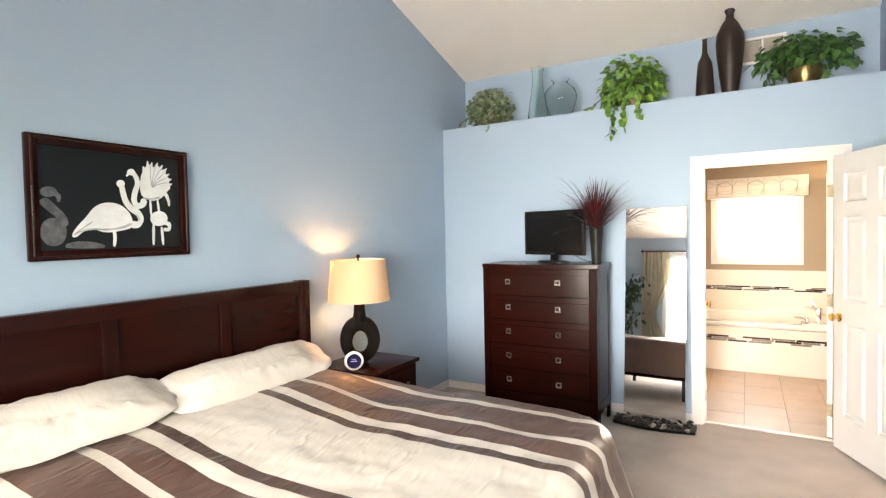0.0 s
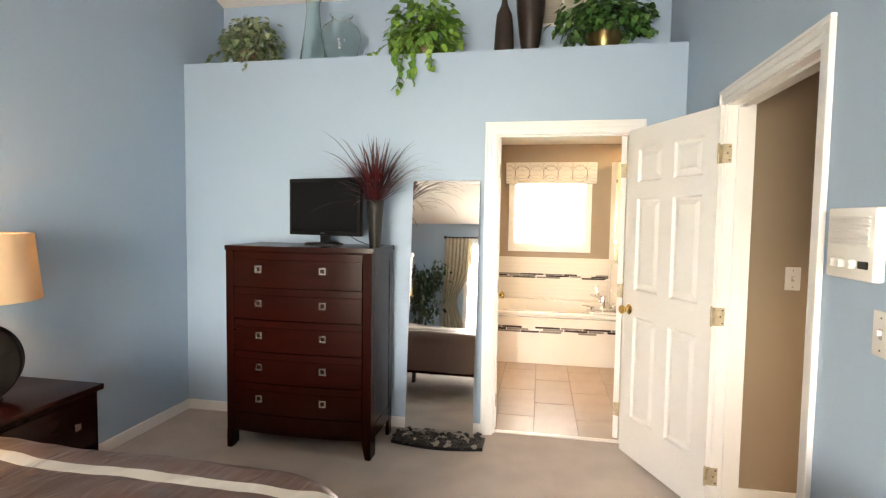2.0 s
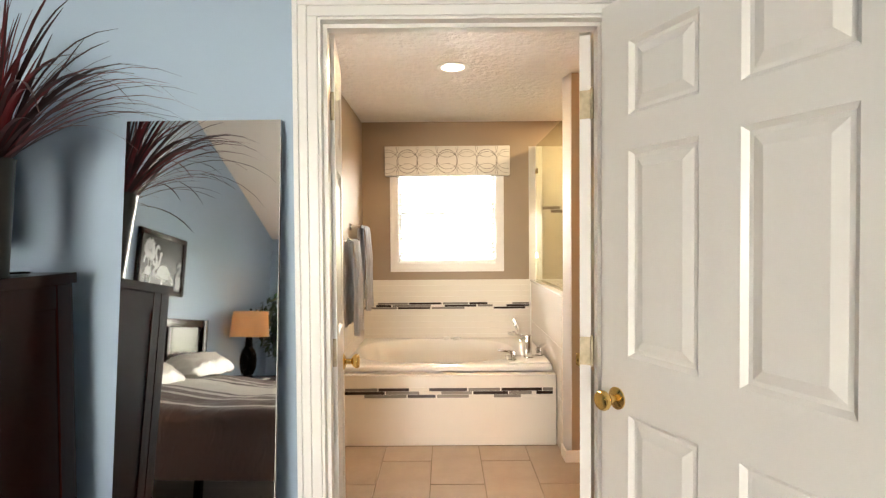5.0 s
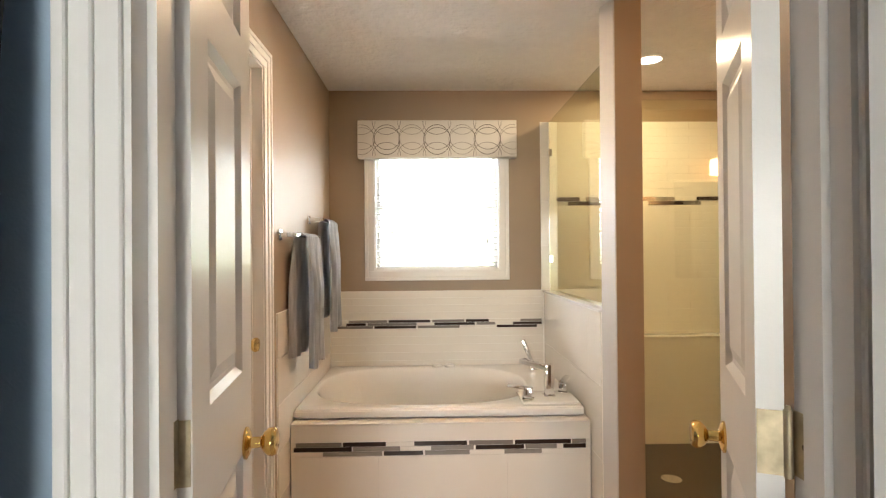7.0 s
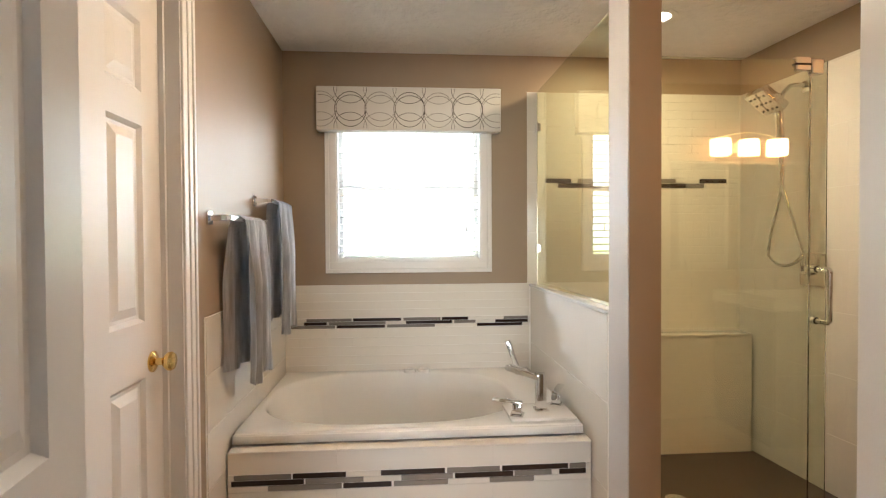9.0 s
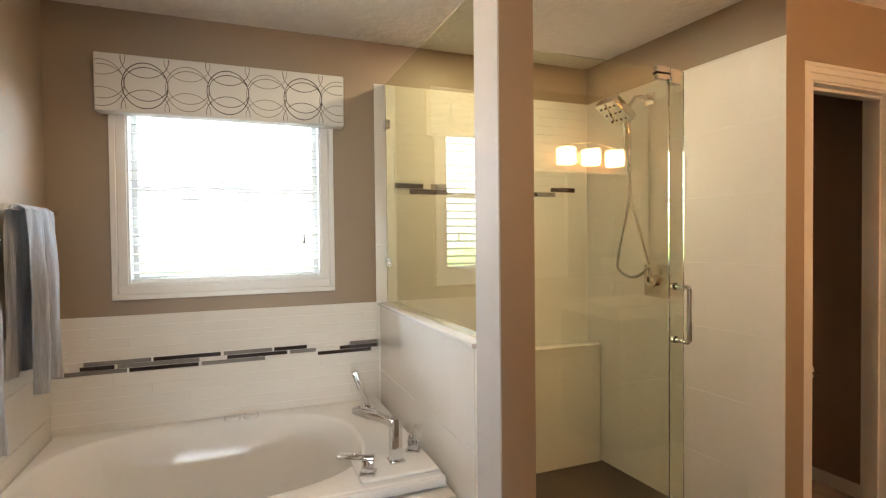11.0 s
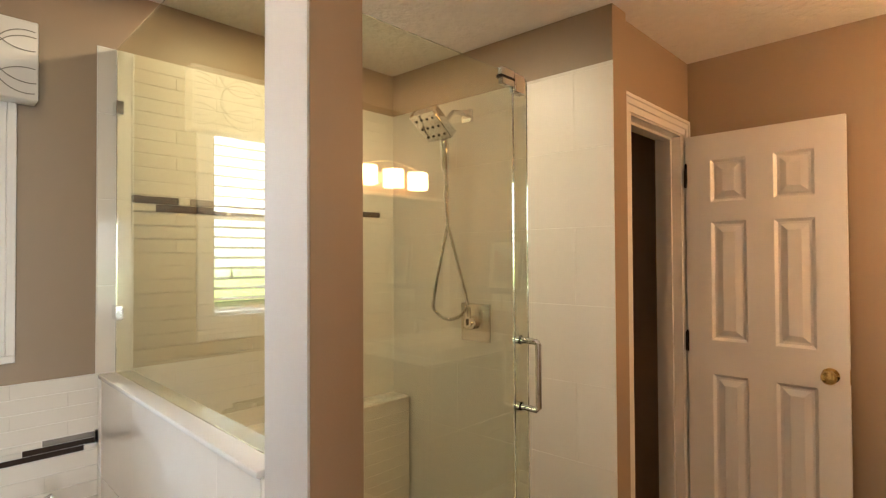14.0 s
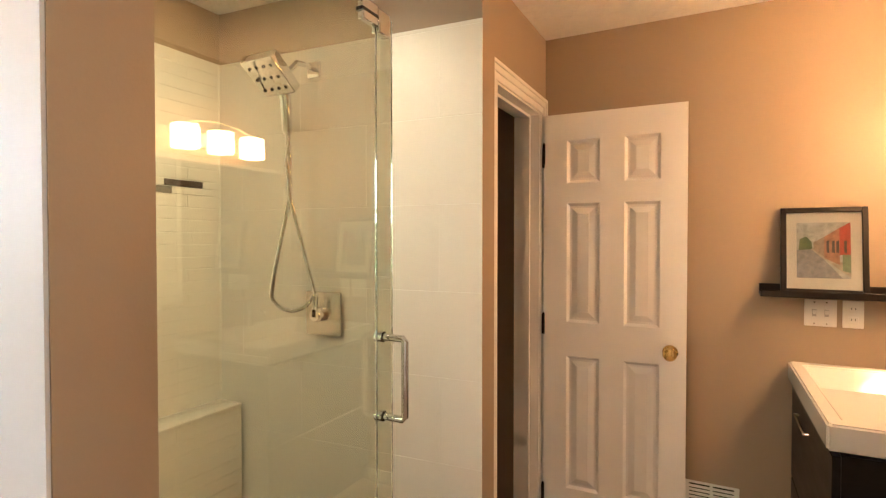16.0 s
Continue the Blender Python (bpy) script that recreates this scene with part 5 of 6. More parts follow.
wall_plate("light_switch", at(1.695, 6.14, 1.188), 0.072, 0.118, "white toggle light switch on the taupe hall wall", "switch", (0.0,))
wall_plate("light_switch", at(XE, 4.69, 1.19, -90), 0.115, 0.118, "white double toggle light switch on the blue wall", "switch", (-0.023, 0.023))
wall_plate("light_switch", at(1.24, 7.095, 1.135, -90), 0.072, 0.118, "white toggle light switch beside the bathroom doors", "switch", (0.0,))
wall_plate("light_switch", at(BE, 7.327, 1.115, -90), 0.105, 0.105, "white double toggle switch under the picture shelf", "switch", (-0.02, 0.02))
wall_plate("wall_outlet", at(BE, 7.224, 1.115, -90), 0.066, 0.105, "white duplex outlet under the picture shelf", "outlet", (), (-0.021, 0.021))

ic = thing("intercom", at(XE, 4.83, 1.417, -90), "white wall intercom with a speaker grille and knobs", "intercom")
part("body", B(-0.112, 0.112, -0.030, 0, -0.098, 0.098, 0.006, 2), PLASTIC, ic)
for k in range(9):
    part("grille_slat", B(-0.095, 0.095, -0.036, -0.031, -0.005 + k * 0.0092, 0.0005 + k * 0.0092, 0.001, 1), PLASTIC, ic)
for x in (-0.06, -0.02, 0.03):
    part("knob", lathe(bmesh.new(), [(0.013, 0), (0.012, 0.014), (0.010, 0.016)], 16, (x, -0.032, -0.055), m=Matrix.Rotation(radians(90), 4, "X")), PLASTIC, ic)
part("slider", B(0.055, 0.095, -0.036, -0.031, -0.065, -0.045, 0.001, 1), BLACK, ic)
# ================= bathroom =================
# window with blinds
bm = bmesh.new()
for x0, x1, z0, z1 in ((WBX0, WBX0 + 0.032, WBZ0, WBZ1), (WBX1 - 0.032, WBX1, WBZ0, WBZ1), (WBX0 + 0.032, WBX1 - 0.032, WBZ0, WBZ0 + 0.035), (WBX0 + 0.032, WBX1 - 0.032, WBZ1 - 0.035, WBZ1), (WBX0 + 0.032, WBX1 - 0.032, 1.575, 1.605)):
    box(bm, x0, x1, BN + 0.075, BN + 0.125, z0, z1, 0.003, 1)
window_2 = structure("window_2", bm, WHITE, "white double-hung bathroom window with bright daylight", "window")
for z0, z1 in ((WBZ0 + 0.035, 1.575), (1.605, WBZ1 - 0.035)):
    p = part("pane", B(WBX0 + 0.032, WBX1 - 0.032, BN + 0.098, BN + 0.102, z0, z1), PANE, window_2, smooth=False)
    p.visible_shadow = False
bm = bmesh.new()
W = 0.064
for a, b, th in ((0.0, 0.040, 0.012), (0.040, W, 0.018)):
    for x0, x1, z0, z1 in ((WBX0 - b, WBX0 - a, WBZ0 - a, WBZ1 + a), (WBX1 + a, WBX1 + b, WBZ0 - a, WBZ1 + a), (WBX0 - b, WBX1 + b, WBZ0 - b, WBZ0 - a), (WBX0 - b, WBX1 + b, WBZ1 + a, WBZ1 + b)):
        box(bm, x0, x1, BN - th, BN - 0.001, z0, z1, 0.002, 1)
for x0, x1, z0, z1 in ((WBX0, WBX0 + 0.007, WBZ0, WBZ1), (WBX1 - 0.007, WBX1, WBZ0, WBZ1), (WBX0 + 0.007, WBX1 - 0.007, WBZ0, WBZ0 + 0.007), (WBX0 + 0.007, WBX1 - 0.007, WBZ1 - 0.004, WBZ1)):
    box(bm, x0, x1, BN - 0.001, BN + 0.0745, z0, z1)
structure("window_2_trim", bm, WHITE, "white casing round the bathroom window", "trim")
bl = thing("window_blind", at(0.525, BN + 0.04, WBZ1), "white two-inch horizontal blind with open slats in the window", "blind")
BLINDM = mat("white_blind_slat", (0.80, 0.79, 0.76), 0.45, vary=0.02)
_bt = BLINDM.node_tree
_tr, _mx = _bt.nodes.new("ShaderNodeBsdfTranslucent"), _bt.nodes.new("ShaderNodeMixShader")
_tr.inputs[0].default_value = (0.85, 0.84, 0.80, 1)
_mx.inputs[0].default_value = 0.45
_bt.links.new(_bt.nodes["Principled BSDF"].outputs[0], _mx.inputs[1])
_bt.links.new(_tr.outputs[0], _mx.inputs[2])
_bt.links.new(_mx.outputs[0], _bt.nodes["Material Output"].inputs["Surface"])
part("head_rail", B(-0.415, 0.415, -0.025, 0.025, -0.045, -0.004), BLINDM, bl, smooth=False)
b2 = bmesh.new()
prism(b2, [(-0.024, -0.004), (-0.008, 0.000), (0.010, 0.001), (0.024, -0.002), (0.024, 0.0008), (0.010, 0.0038), (-0.008, 0.0028), (-0.024, -0.0012)], "x", -0.412, 0.412)
slat_me = finish(b2, "slat", BLINDM)
for k in range(19):
    s = new("slat", slat_me)
    s.parent = bl
    s.matrix_local = pose(0, 0, -0.070 - k * 0.042, 6, 0, 0)
part("bottom_rail", B(-0.412, 0.412, -0.022, 0.022, -0.872, -0.854), BLINDM, bl, smooth=False)
for x in (-0.30, 0.30):
    part("ladder_cord", tube(bmesh.new(), [(x, -0.026, -0.03), (x, -0.026, -0.86)], 0.0012, 5), BLINDM, bl)
part("tassel", lathe(bmesh.new(), [(0.004, -0.66), (0.007, -0.69), (0.006, -0.70)], 10, (0.34, -0.03, 0)), INKL, bl, "small grey cord tassel")
part("pull_cord", tube(bmesh.new(), [(0.34, -0.03, -0.04), (0.34, -0.03, -0.665)], 0.001, 5), BLINDM, bl)

# outside: lawn and a bright distance
structure("ground", B(-90, 90, -90, 120, -3.2, -3.0), GRASS, "green lawn outside the window", "ground")
bd = bpy.data.materials.new("hazy_bright_distance")
bd.use_nodes = True
nt = bd.node_tree
pb = nt.nodes["Principled BSDF"]
tc = nt.nodes.new("ShaderNodeTexCoord")
sp = nt.nodes.new("ShaderNodeSeparateXYZ")
nt.links.new(tc.outputs["Object"], sp.inputs[0])
mr = nt.nodes.new("ShaderNodeMapRange")
mr.inputs["From Min"].default_value, mr.inputs["From Max"].default_value = -14.0, 26.0
nt.links.new(sp.outputs["Z"], mr.inputs["Value"])
rp = nt.nodes.new("ShaderNodeValToRGB")
el = rp.color_ramp.elements
el[0].position, el[0].color = 0.0, (0.20, 0.33, 0.08, 1)
el[1].position, el[1].color = 1.0, (0.95, 0.98, 1.0, 1)
for p_, c_ in ((0.33, (0.30, 0.46, 0.14, 1)), (0.40, (0.36, 0.50, 0.22, 1)), (0.47, (0.85, 0.90, 0.86, 1))):
    e = el.new(p_)
    e.color = c_
ns_ = nt.nodes.new("ShaderNodeTexNoise")
ns_.inputs["Scale"].default_value, ns_.inputs["Detail"].default_value = 0.35, 5.0
nt.links.new(tc.outputs["Object"], ns_.inputs["Vector"])
ad = nt.nodes.new("ShaderNodeMath")
ad.operation = "MULTIPLY_ADD"
ad.inputs[1].default_value = 0.12
nt.links.new(ns_.outputs["Fac"], ad.inputs[0])
nt.links.new(mr.outputs[0], ad.inputs[2])
nt.links.new(ad.outputs[0], rp.inputs[0])
nt.links.new(rp.outputs[0], pb.inputs["Base Color"])
nt.links.new(rp.outputs[0], pb.inputs["Emission Color"])
pb.inputs["Emission Strength"].default_value = BACKDROP
structure("backdrop", B(-70, 70, 62, 62.2, -15, 45), bd, "bright hazy sky over distant green trees", "backdrop")
structure("backdrop_south", B(-70, 70, -52.2, -52, -15, 45), bd, "bright hazy sky over distant green trees", "backdrop")

# valance
val = thing("window_valance", at(0.53, BN - 0.04, 1.90), "white fabric box valance printed with overlapping rings", "valance")
part("board", B(-0.525, 0.525, -0.042, 0.036, 0.0, 0.247, 0.006, 3), FABRICV, val)


def ring(bm, cx, cz, rx, rz, w, y0, n=56, xlim=0.522, z0=0.003, z1=0.244):
    pts = []
    for k in range(n):
        a0, a1 = 2 * math.pi * k / n, 2 * math.pi * (k + 1) / n
        q = [(cx + (rx + s * w) * math.cos(a), cz + (rz + s * w) * math.sin(a)) for a, s in ((a0, -1), (a1, -1), (a1, 1), (a0, 1))]
        if all(abs(u) < xlim and z0 < v < z1 for u, v in q):
            prism(bm, q, "y", y0 - 0.0008, y0 + 0.001)


rnd = random.Random(3)
for k in range(7):
    cx = -0.50 + k * 0.166
    bm = bmesh.new()
    dark = k % 2 == 1
    rx = 0.088
    ring(bm, cx, 0.118, rx, 0.098, 0.0017 if dark else 0.0014, -0.0425)
    ring(bm, cx + 0.004, 0.125, rx - 0.004, 0.072, 0.0014, -0.0428)
    ring(bm, cx, 0.020, rx + 0.004, 0.080, 0.0012, -0.0431)
    ring(bm, cx, 0.232, rx + 0.004, 0.080, 0.0012, -0.0434)
    part("printed_ring_motif", bm, INKD if dark else INKL, val, "dark printed rings" if dark else "grey printed rings", smooth=False)


# ---- bathtub ----
tub = thing("bathtub", at(0.52, 9.1, 0), "white acrylic oval soaking tub set in a tiled deck", "bathtub")
TX0, TX1, TY0, TY1, TZ = BW + 0.010, SX0 - 0.014, 8.625, BN - 0.012, 0.520
cx, cy = 0.43, 9.115
N = 96
bm = bmesh.new()


def rectpt(a, x0, x1, y0, y1):
    c, s = math.cos(a), math.sin(a)
    t = min(((x1 - cx) / c) if c > 1e-9 else 1e9, ((x0 - cx) / c) if c < -1e-9 else 1e9, ((y1 - cy) / s) if s > 1e-9 else 1e9, ((y0 - cy) / s) if s < -1e-9 else 1e9)
    return cx + t * c, cy + t * s


def oval(a, rx, ry, n=2.7):
    c, s = math.cos(a), math.sin(a)
    r = 1.0 / ((abs(c) / rx) ** n + (abs(s) / ry) ** n) ** (1 / n)
    return cx + r * c, cy + r * s


angs = [2 * math.pi * k / N for k in range(N)]
corner = [math.atan2(y - cy, x - cx) % (2 * math.pi) for x in (TX0, TX1) for y in (TY0, TY1)]
angs = sorted(set(angs + corner))
rings = []
rings.append([(*rectpt(a, TX0, TX1, TY0, TY1), 0.478) for a in angs])
rings.append([(*rectpt(a, TX0, TX1, TY0, TY1), TZ - 0.006) for a in angs])
rings.append([(*rectpt(a, TX0 + 0.004, TX1 - 0.004, TY0 + 0.006, TY1 - 0.004), TZ) for a in angs])
for rx, ry, z in ((0.598, 0.430, TZ), (0.590, 0.422, TZ - 0.004), (0.580, 0.412, TZ - 0.016), (0.550, 0.385, TZ - 0.10), (0.520, 0.34, TZ - 0.28), (0.48, 0.31, TZ - 0.38), (0.40, 0.25, TZ - 0.42), (0.15, 0.1, TZ - 0.43)):
    rings.append([(*oval(a, rx, ry), z) for a in angs])
vr = [[bm.verts.new(p) for p in r] for r in rings]
for a, b in zip(vr, vr[1:]):
    for k in range(len(angs)):
        bm.faces.new((a[k], a[(k + 1) % len(angs)], b[(k + 1) % len(angs)], b[k]))
bm.faces.new(vr[-1])
partw("shell", bm, ACRYL, tub)
partw("front_lip", B(TX0, TX1, TY0 - 0.010, TY0 + 0.004, 0.486, 0.514, 0.005, 3), ACRYL, tub)
for x in (0.52, 0.60):
    bm = bmesh.new()
    lathe(bm, [(0.034, 0), (0.034, 0.014), (0.028, 0.018), (0.024, 0.012), (0.0, 0.011)], 24, (x, 9.52, TZ + 0.001), cap1=False)
    partw("jet_control", bm, ACRYL, tub, "round clear control on the tub rim")
partw("faucet_deck", B(0.93, TX1 - 0.01, 8.655, 8.865, TZ - 0.001, TZ + 0.014, 0.007, 3), ACRYL, tub)

fz = TZ + 0.014
sp_ = thing("bath_spout", at(1.083, 8.765, fz), "square chrome bath spout on the tub deck", "faucet")
part("post", B(-0.021, 0.021, -0.021, 0.021, 0, 0.160, 0.003, 2), CHROME, sp_)
part("flange", B(-0.030, 0.030, -0.030, 0.030, 0, 0.006, 0.002, 1), CHROME, sp_)
bm = bmesh.new()
box(bm, -0.022, 0.022, 0.0, 0.24, 0.0, 0.024, 0.003, 2)
bmesh.ops.rotate(bm, verts=bm.verts, matrix=Matrix.Rotation(radians(25), 3, "Z"))
bmesh.ops.translate(bm, verts=bm.verts, vec=(0, -0.015, 0.128))
part("spout", bm, CHROME, sp_)


def tub_handle(x, y, rz, label):
    h = thing("tub_tap", at(x, y, fz, rz), label, "faucet handle", "bath handles")
    part("flange", B(-0.028, 0.028, -0.028, 0.028, 0, 0.006, 0.002, 1), CHROME, h)
    part("post", B(-0.020, 0.020, -0.020, 0.020, 0.006, 0.048, 0.003, 2), CHROME, h)
    bm = bmesh.new()
    box(bm, -0.105, 0.022, -0.018, 0.018, 0, 0.012, 0.003, 2)
    bmesh.ops.rotate(bm, verts=bm.verts, matrix=Matrix.Rotation(radians(4), 3, "Y"))
    bmesh.ops.translate(bm, verts=bm.verts, vec=(0, 0, 0.048))
    part("lever", bm, CHROME, h)
    return h


tub_handle(0.965, 8.705, -20, "square chrome lever handle on the tub deck")
tub_handle(1.172, 8.830, -120, "square chrome lever handle by the half wall")
wd = thing("hand_shower", at(1.137, 9.42, TZ), "chrome hand shower wand standing on the tub rim", "hand shower")
part("holder", B(-0.028, 0.028, -0.028, 0.028, 0, 0.012, 0.003, 2), CHROME, wd)
bm = bmesh.new()
box(bm, -0.013, 0.013, -0.010, 0.010, 0.0, 0.20, 0.003, 2)
bmesh.ops.rotate(bm, verts=bm.verts, matrix=Matrix.Rotation(radians(-20), 3, "Y"))
part("wand", bm, CHROME, wd)
bm = bmesh.new()
for k in range(6):
    box(bm, -0.0145, -0.0128, -0.006, 0.006, 0.11 + k * 0.014, 0.118 + k * 0.014)
bmesh.ops.rotate(bm, verts=bm.verts, matrix=Matrix.Rotation(radians(-20), 3, "Y"))
part("nozzles", bm, BLACK, wd, "dark spray nozzles", smooth=False)


# ---- towels ----
def towel_bar(y0, y1, z, out, label):
    t = thing("towel_bar", at(BW, (y0 + y1) / 2, z), label, "towel bar", "towel bars")
    h = (y1 - y0) / 2
    part("bar", B(out - 0.009, out + 0.009, -h, h, -0.009, 0.009, 0.002, 1), CHROME, t)
    for s in (-h + 0.018, h - 0.018):
        part("post", B(0.006, out - 0.009, s - 0.011, s + 0.011, -0.011, 0.011, 0.002, 1), CHROME, t)
        part("flange", B(0.0, 0.008, s - 0.024, s + 0.024, -0.024, 0.024, 0.002, 1), CHROME, t)
    return t


def towel(cy_, width, ztop, front, back, out, seed, label):
    """A doubled towel folded over its bar, hanging in soft folds."""
    rnd = random.Random(seed)
    bm = bmesh.new()
    n, mth = 46, 44
    total = front + back
    rows = []
    for i in range(mth + 1):
        d = -back + total * i / mth
        row = []
        for k in range(n + 1):
            u = k / n
            side = 1 if d > 0 else -1
            drop = abs(d)
            arc = 0.026
            if drop < arc * 1.57:
                xx, zz = out + side * arc * math.sin(drop / arc), ztop + arc * math.cos(drop / arc) - arc + 0.012
            else:
                xx, zz = out + side * (arc + 0.012 * min(1, drop / 0.3)), ztop - (drop - arc * 1.57) - arc + 0.012
            fold = 0.016 * math.sin(u * 15 + seed + 0.8 * math.sin(drop * 4)) + 0.007 * math.sin(u * 34 + seed * 2)
            pinch = 1 - 0.10 * min(1, drop / 0.5) * math.sin(math.pi * min(1, drop / front))
            y = cy_ + (u - 0.5) * width * pinch + 0.01 * noise.noise(Vector((u * 3, drop * 5, seed)))
            xx += side * fold * min(1, drop / 0.25)
            if d > front - 0.05:
                zz += 0.012 * math.sin(u * 9 + seed)
            row.append(bm.verts.new((xx + BW, y, zz)))
        rows.append(row)
    for a, b in zip(rows, rows[1:]):
        for k in range(n):
            bm.faces.new((a[k], a[k + 1], b[k + 1], b[k]))
    bmesh.ops.solidify(bm, geom=bm.faces[:], thickness=0.006)
    return tagged(part("towel", bm, TOWEL), label, "towel", "hanging towels")


towel_bar(8.415, 8.90, 1.36, 0.075, "chrome towel bar on the taupe wall")
towel_bar(8.975, 9.46, 1.462, 0.075, "chrome towel bar on the taupe wall by the window")
towel(8.665, 0.30, 1.362, 0.66, 0.60, 0.075, 1, "grey ribbed bath towel hanging from a chrome bar")
towel(9.20, 0.30, 1.464, 0.66, 0.60, 0.075, 2, "grey ribbed bath towel hanging by the window")

# ---- shower ----
structure("shower_floor", B(1.34, 2.61, SY0, BN, -0.003, 0.012), SHFLOOR, "dark brown pebble shower floor", "floor")
dn = thing("shower_drain", at(1.80, 8.95, 0.012), "round chrome drain in the shower floor", "drain")
part("grate", lathe(bmesh.new(), [(0.055, 0), (0.055, 0.003), (0.048, 0.004)], 28), CHROME, dn)
structure("shower_curb", B(PX1 + 0.002, 2.612, GY - 0.045, GY + 0.045, 0.0, 0.05, 0.004, 1), SHFLOOR, "low dark curb under the shower glass", "curb")
bench = thing("shower_bench", at(1.94, BN - 0.07, 0), "white tiled ledge seat along the back of the shower", "bench")
partw("seat_slab", B(1.342, SXB - 0.002, BN - 0.134, BN - 0.002, 0.700, 0.714, 0.003, 2), TILE, bench)
partw("core", B(1.342, SXB - 0.002, BN - 0.128, BN - 0.002, 0.012, 0.700), GROUT, bench, smooth=False)

gp = thing("shower_glass_panel", at(1.7, GY, 0.05), "frameless clear glass shower panel beside the post", "shower glass")
partw("pane", B(PX1 + 0.004, 2.050, GY - 0.005, GY + 0.005, 0.052, 1.962), CLEAR, gp, smooth=False)
partw("top_clamp", B(1.990, 2.050, GY - 0.012, GY + 0.012, 1.918, 1.970, 0.003, 1), CHROME, gp, "square chrome glass clamp")
partw("clamp_gasket", B(1.984, 2.056, GY - 0.0135, GY + 0.0135, 1.938, 1.946, 0.001, 1), BLACK, gp, "dark gasket in the glass clamp", smooth=False)
partw("clamp_plate", B(2.050, 2.098, GY - 0.016, GY + 0.016, 1.905, 1.962, 0.003, 1), CHROME, gp, "square chrome hinge plate")
partw("post_clip", B(PX1, PX1 + 0.037, GY - 0.011, GY + 0.011, 1.87, 1.92, 0.002, 1), CHROME, gp, "chrome clip on the post")
gd = thing("shower_glass_door", at(2.07, GY, 0.05), "narrow clear glass door edge with a chrome pull handle", "shower door")
partw("pane", B(2.053, 2.122, GY - 0.005, GY + 0.005, 0.056, 1.958), CLEAR, gd, smooth=False)
hx = 2.086
bm = bmesh.new()
tube(bm, [(hx, GY - 0.006, 1.157), (hx, GY - 0.058, 1.157), (hx, GY - 0.064, 1.151), (hx, GY - 0.064, 0.962), (hx, GY - 0.058, 0.956), (hx, GY - 0.006, 0.956)], 0.0095, 14)
partw("handle", bm, CHROME, gd, "chrome D-shaped pull handle")
for z in (1.157, 0.956):
    partw("handle_cap", lathe(bmesh.new(), [(0.014, 0), (0.014, 0.022), (0.010, 0.026)], 18, (hx, GY + 0.005, z), m=Matrix.Rotation(radians(-90), 4, "X")), CHROME, gd, "round chrome handle cap")
hg = thing("half_wall_glass", at(1.288, 8.98, 1.013), "frameless clear glass above the tiled half wall", "shower glass")
partw("pane", B(1.283, 1.293, 8.416, BN - 0.012, 1.016, 2.150), SIDEGLASS, hg, smooth=False)
for z in (1.225, 1.935):
    partw("clip", B(1.272, 1.304, BN - 0.055, BN - 0.006, z - 0.024, z + 0.024, 0.002, 1), CHROME, hg, "square chrome glass clip")

# the side wall leans in slightly towards the back


def on_side(y):
    return SX1 + (SXB - SX1) * (y - SY0) / (BN - SY0)


YH = 9.09
sh = thing("shower_fixture", at(on_side(YH), YH, 2.06), "square chrome combination shower head with a hand shower", "shower head")
part("flange", B(-0.012, 0.0, -0.030, 0.030, -0.030, 0.030, 0.003, 2), CHROME, sh)
part("arm", tube(bmesh.new(), [(-0.01, 0, 0), (-0.06, 0, 0.006), (-0.10, 0, 0.0), (-0.13, 0, -0.030), (-0.15, 0, -0.06)], 0.0105, 12), CHROME, sh)
bm = bmesh.new()
box(bm, -0.075, 0.075, -0.075, 0.075, -0.014, 0.030, 0.006, 2)
HM = pose(-0.235, 0.0, -0.085, 0, 38, 0)
bmesh.ops.transform(bm, matrix=HM, verts=bm.verts)
part("head_plate", bm, CHROME, sh, "square chrome spray plate")
bm = bmesh.new()
for i in range(3):
    for j in range(4):
        lathe(bm, [(0.006, -0.0165), (0.006, -0.013)], 8, (-0.045 + i * 0.045, -0.05 + j * 0.033, 0))
bmesh.ops.transform(bm, matrix=HM, verts=bm.verts)
part("nozzles", bm, BLACK, sh, "dark spray nozzles")
bm = bmesh.new()
bmesh.ops.create_uvsphere(bm, u_segments=18, v_segments=10, radius=0.026, matrix=Matrix.Translation((-0.165, 0, -0.065)))
part("ball_joint", bm, CHROME, sh)
bm = bmesh.new()
tube(bm, [(-0.175, 0.0, -0.09), (-0.158, 0, -0.16), (-0.152, 0, -0.26), (-0.150, 0, -0.275)], [0.022, 0.021, 0.019, 0.012], 16)
part("hand_piece", bm, CHROME, sh)
bm = bmesh.new()
hp = []
for k in range(60):
    t = k / 59
    z = -0.27 - 0.63 * math.sin(math.pi * min(t, 0.62) / 1.24) if t <= 0.62 else None
    if t <= 0.62:
        u = t / 0.62
        hp.append((-0.150 + 0.012 * math.sin(u * 5), 0.075 * max(0.0, u - 0.38) * 1.6 + 0.006 * math.sin(u * 34) * max(0.0, 1 - 2.4 * u), -0.27 - 0.60 * u))
    else:
        u = (t - 0.62) / 0.38
        a = math.pi * u
        hp.append((-0.150 + 0.012 * math.sin(5) + 0.10 * u, 0.0744 - 0.07 * (1 - math.cos(a)) / 2 * 1.6, -0.87 - 0.055 * math.sin(a)))
tube(bm, hp, [0.0078 if k % 2 else 0.0092 for k in range(len(hp))], 10)
h2 = [(-0.150 + 0.010 * math.cos(k * 1.1) * max(0, 1 - k / 12), 0.009 * math.sin(k * 1.1) * max(0, 1 - k / 12) - 0.055 * max(0, k - 10) / 20, -0.20 - 0.022 * k) for k in range(31)]
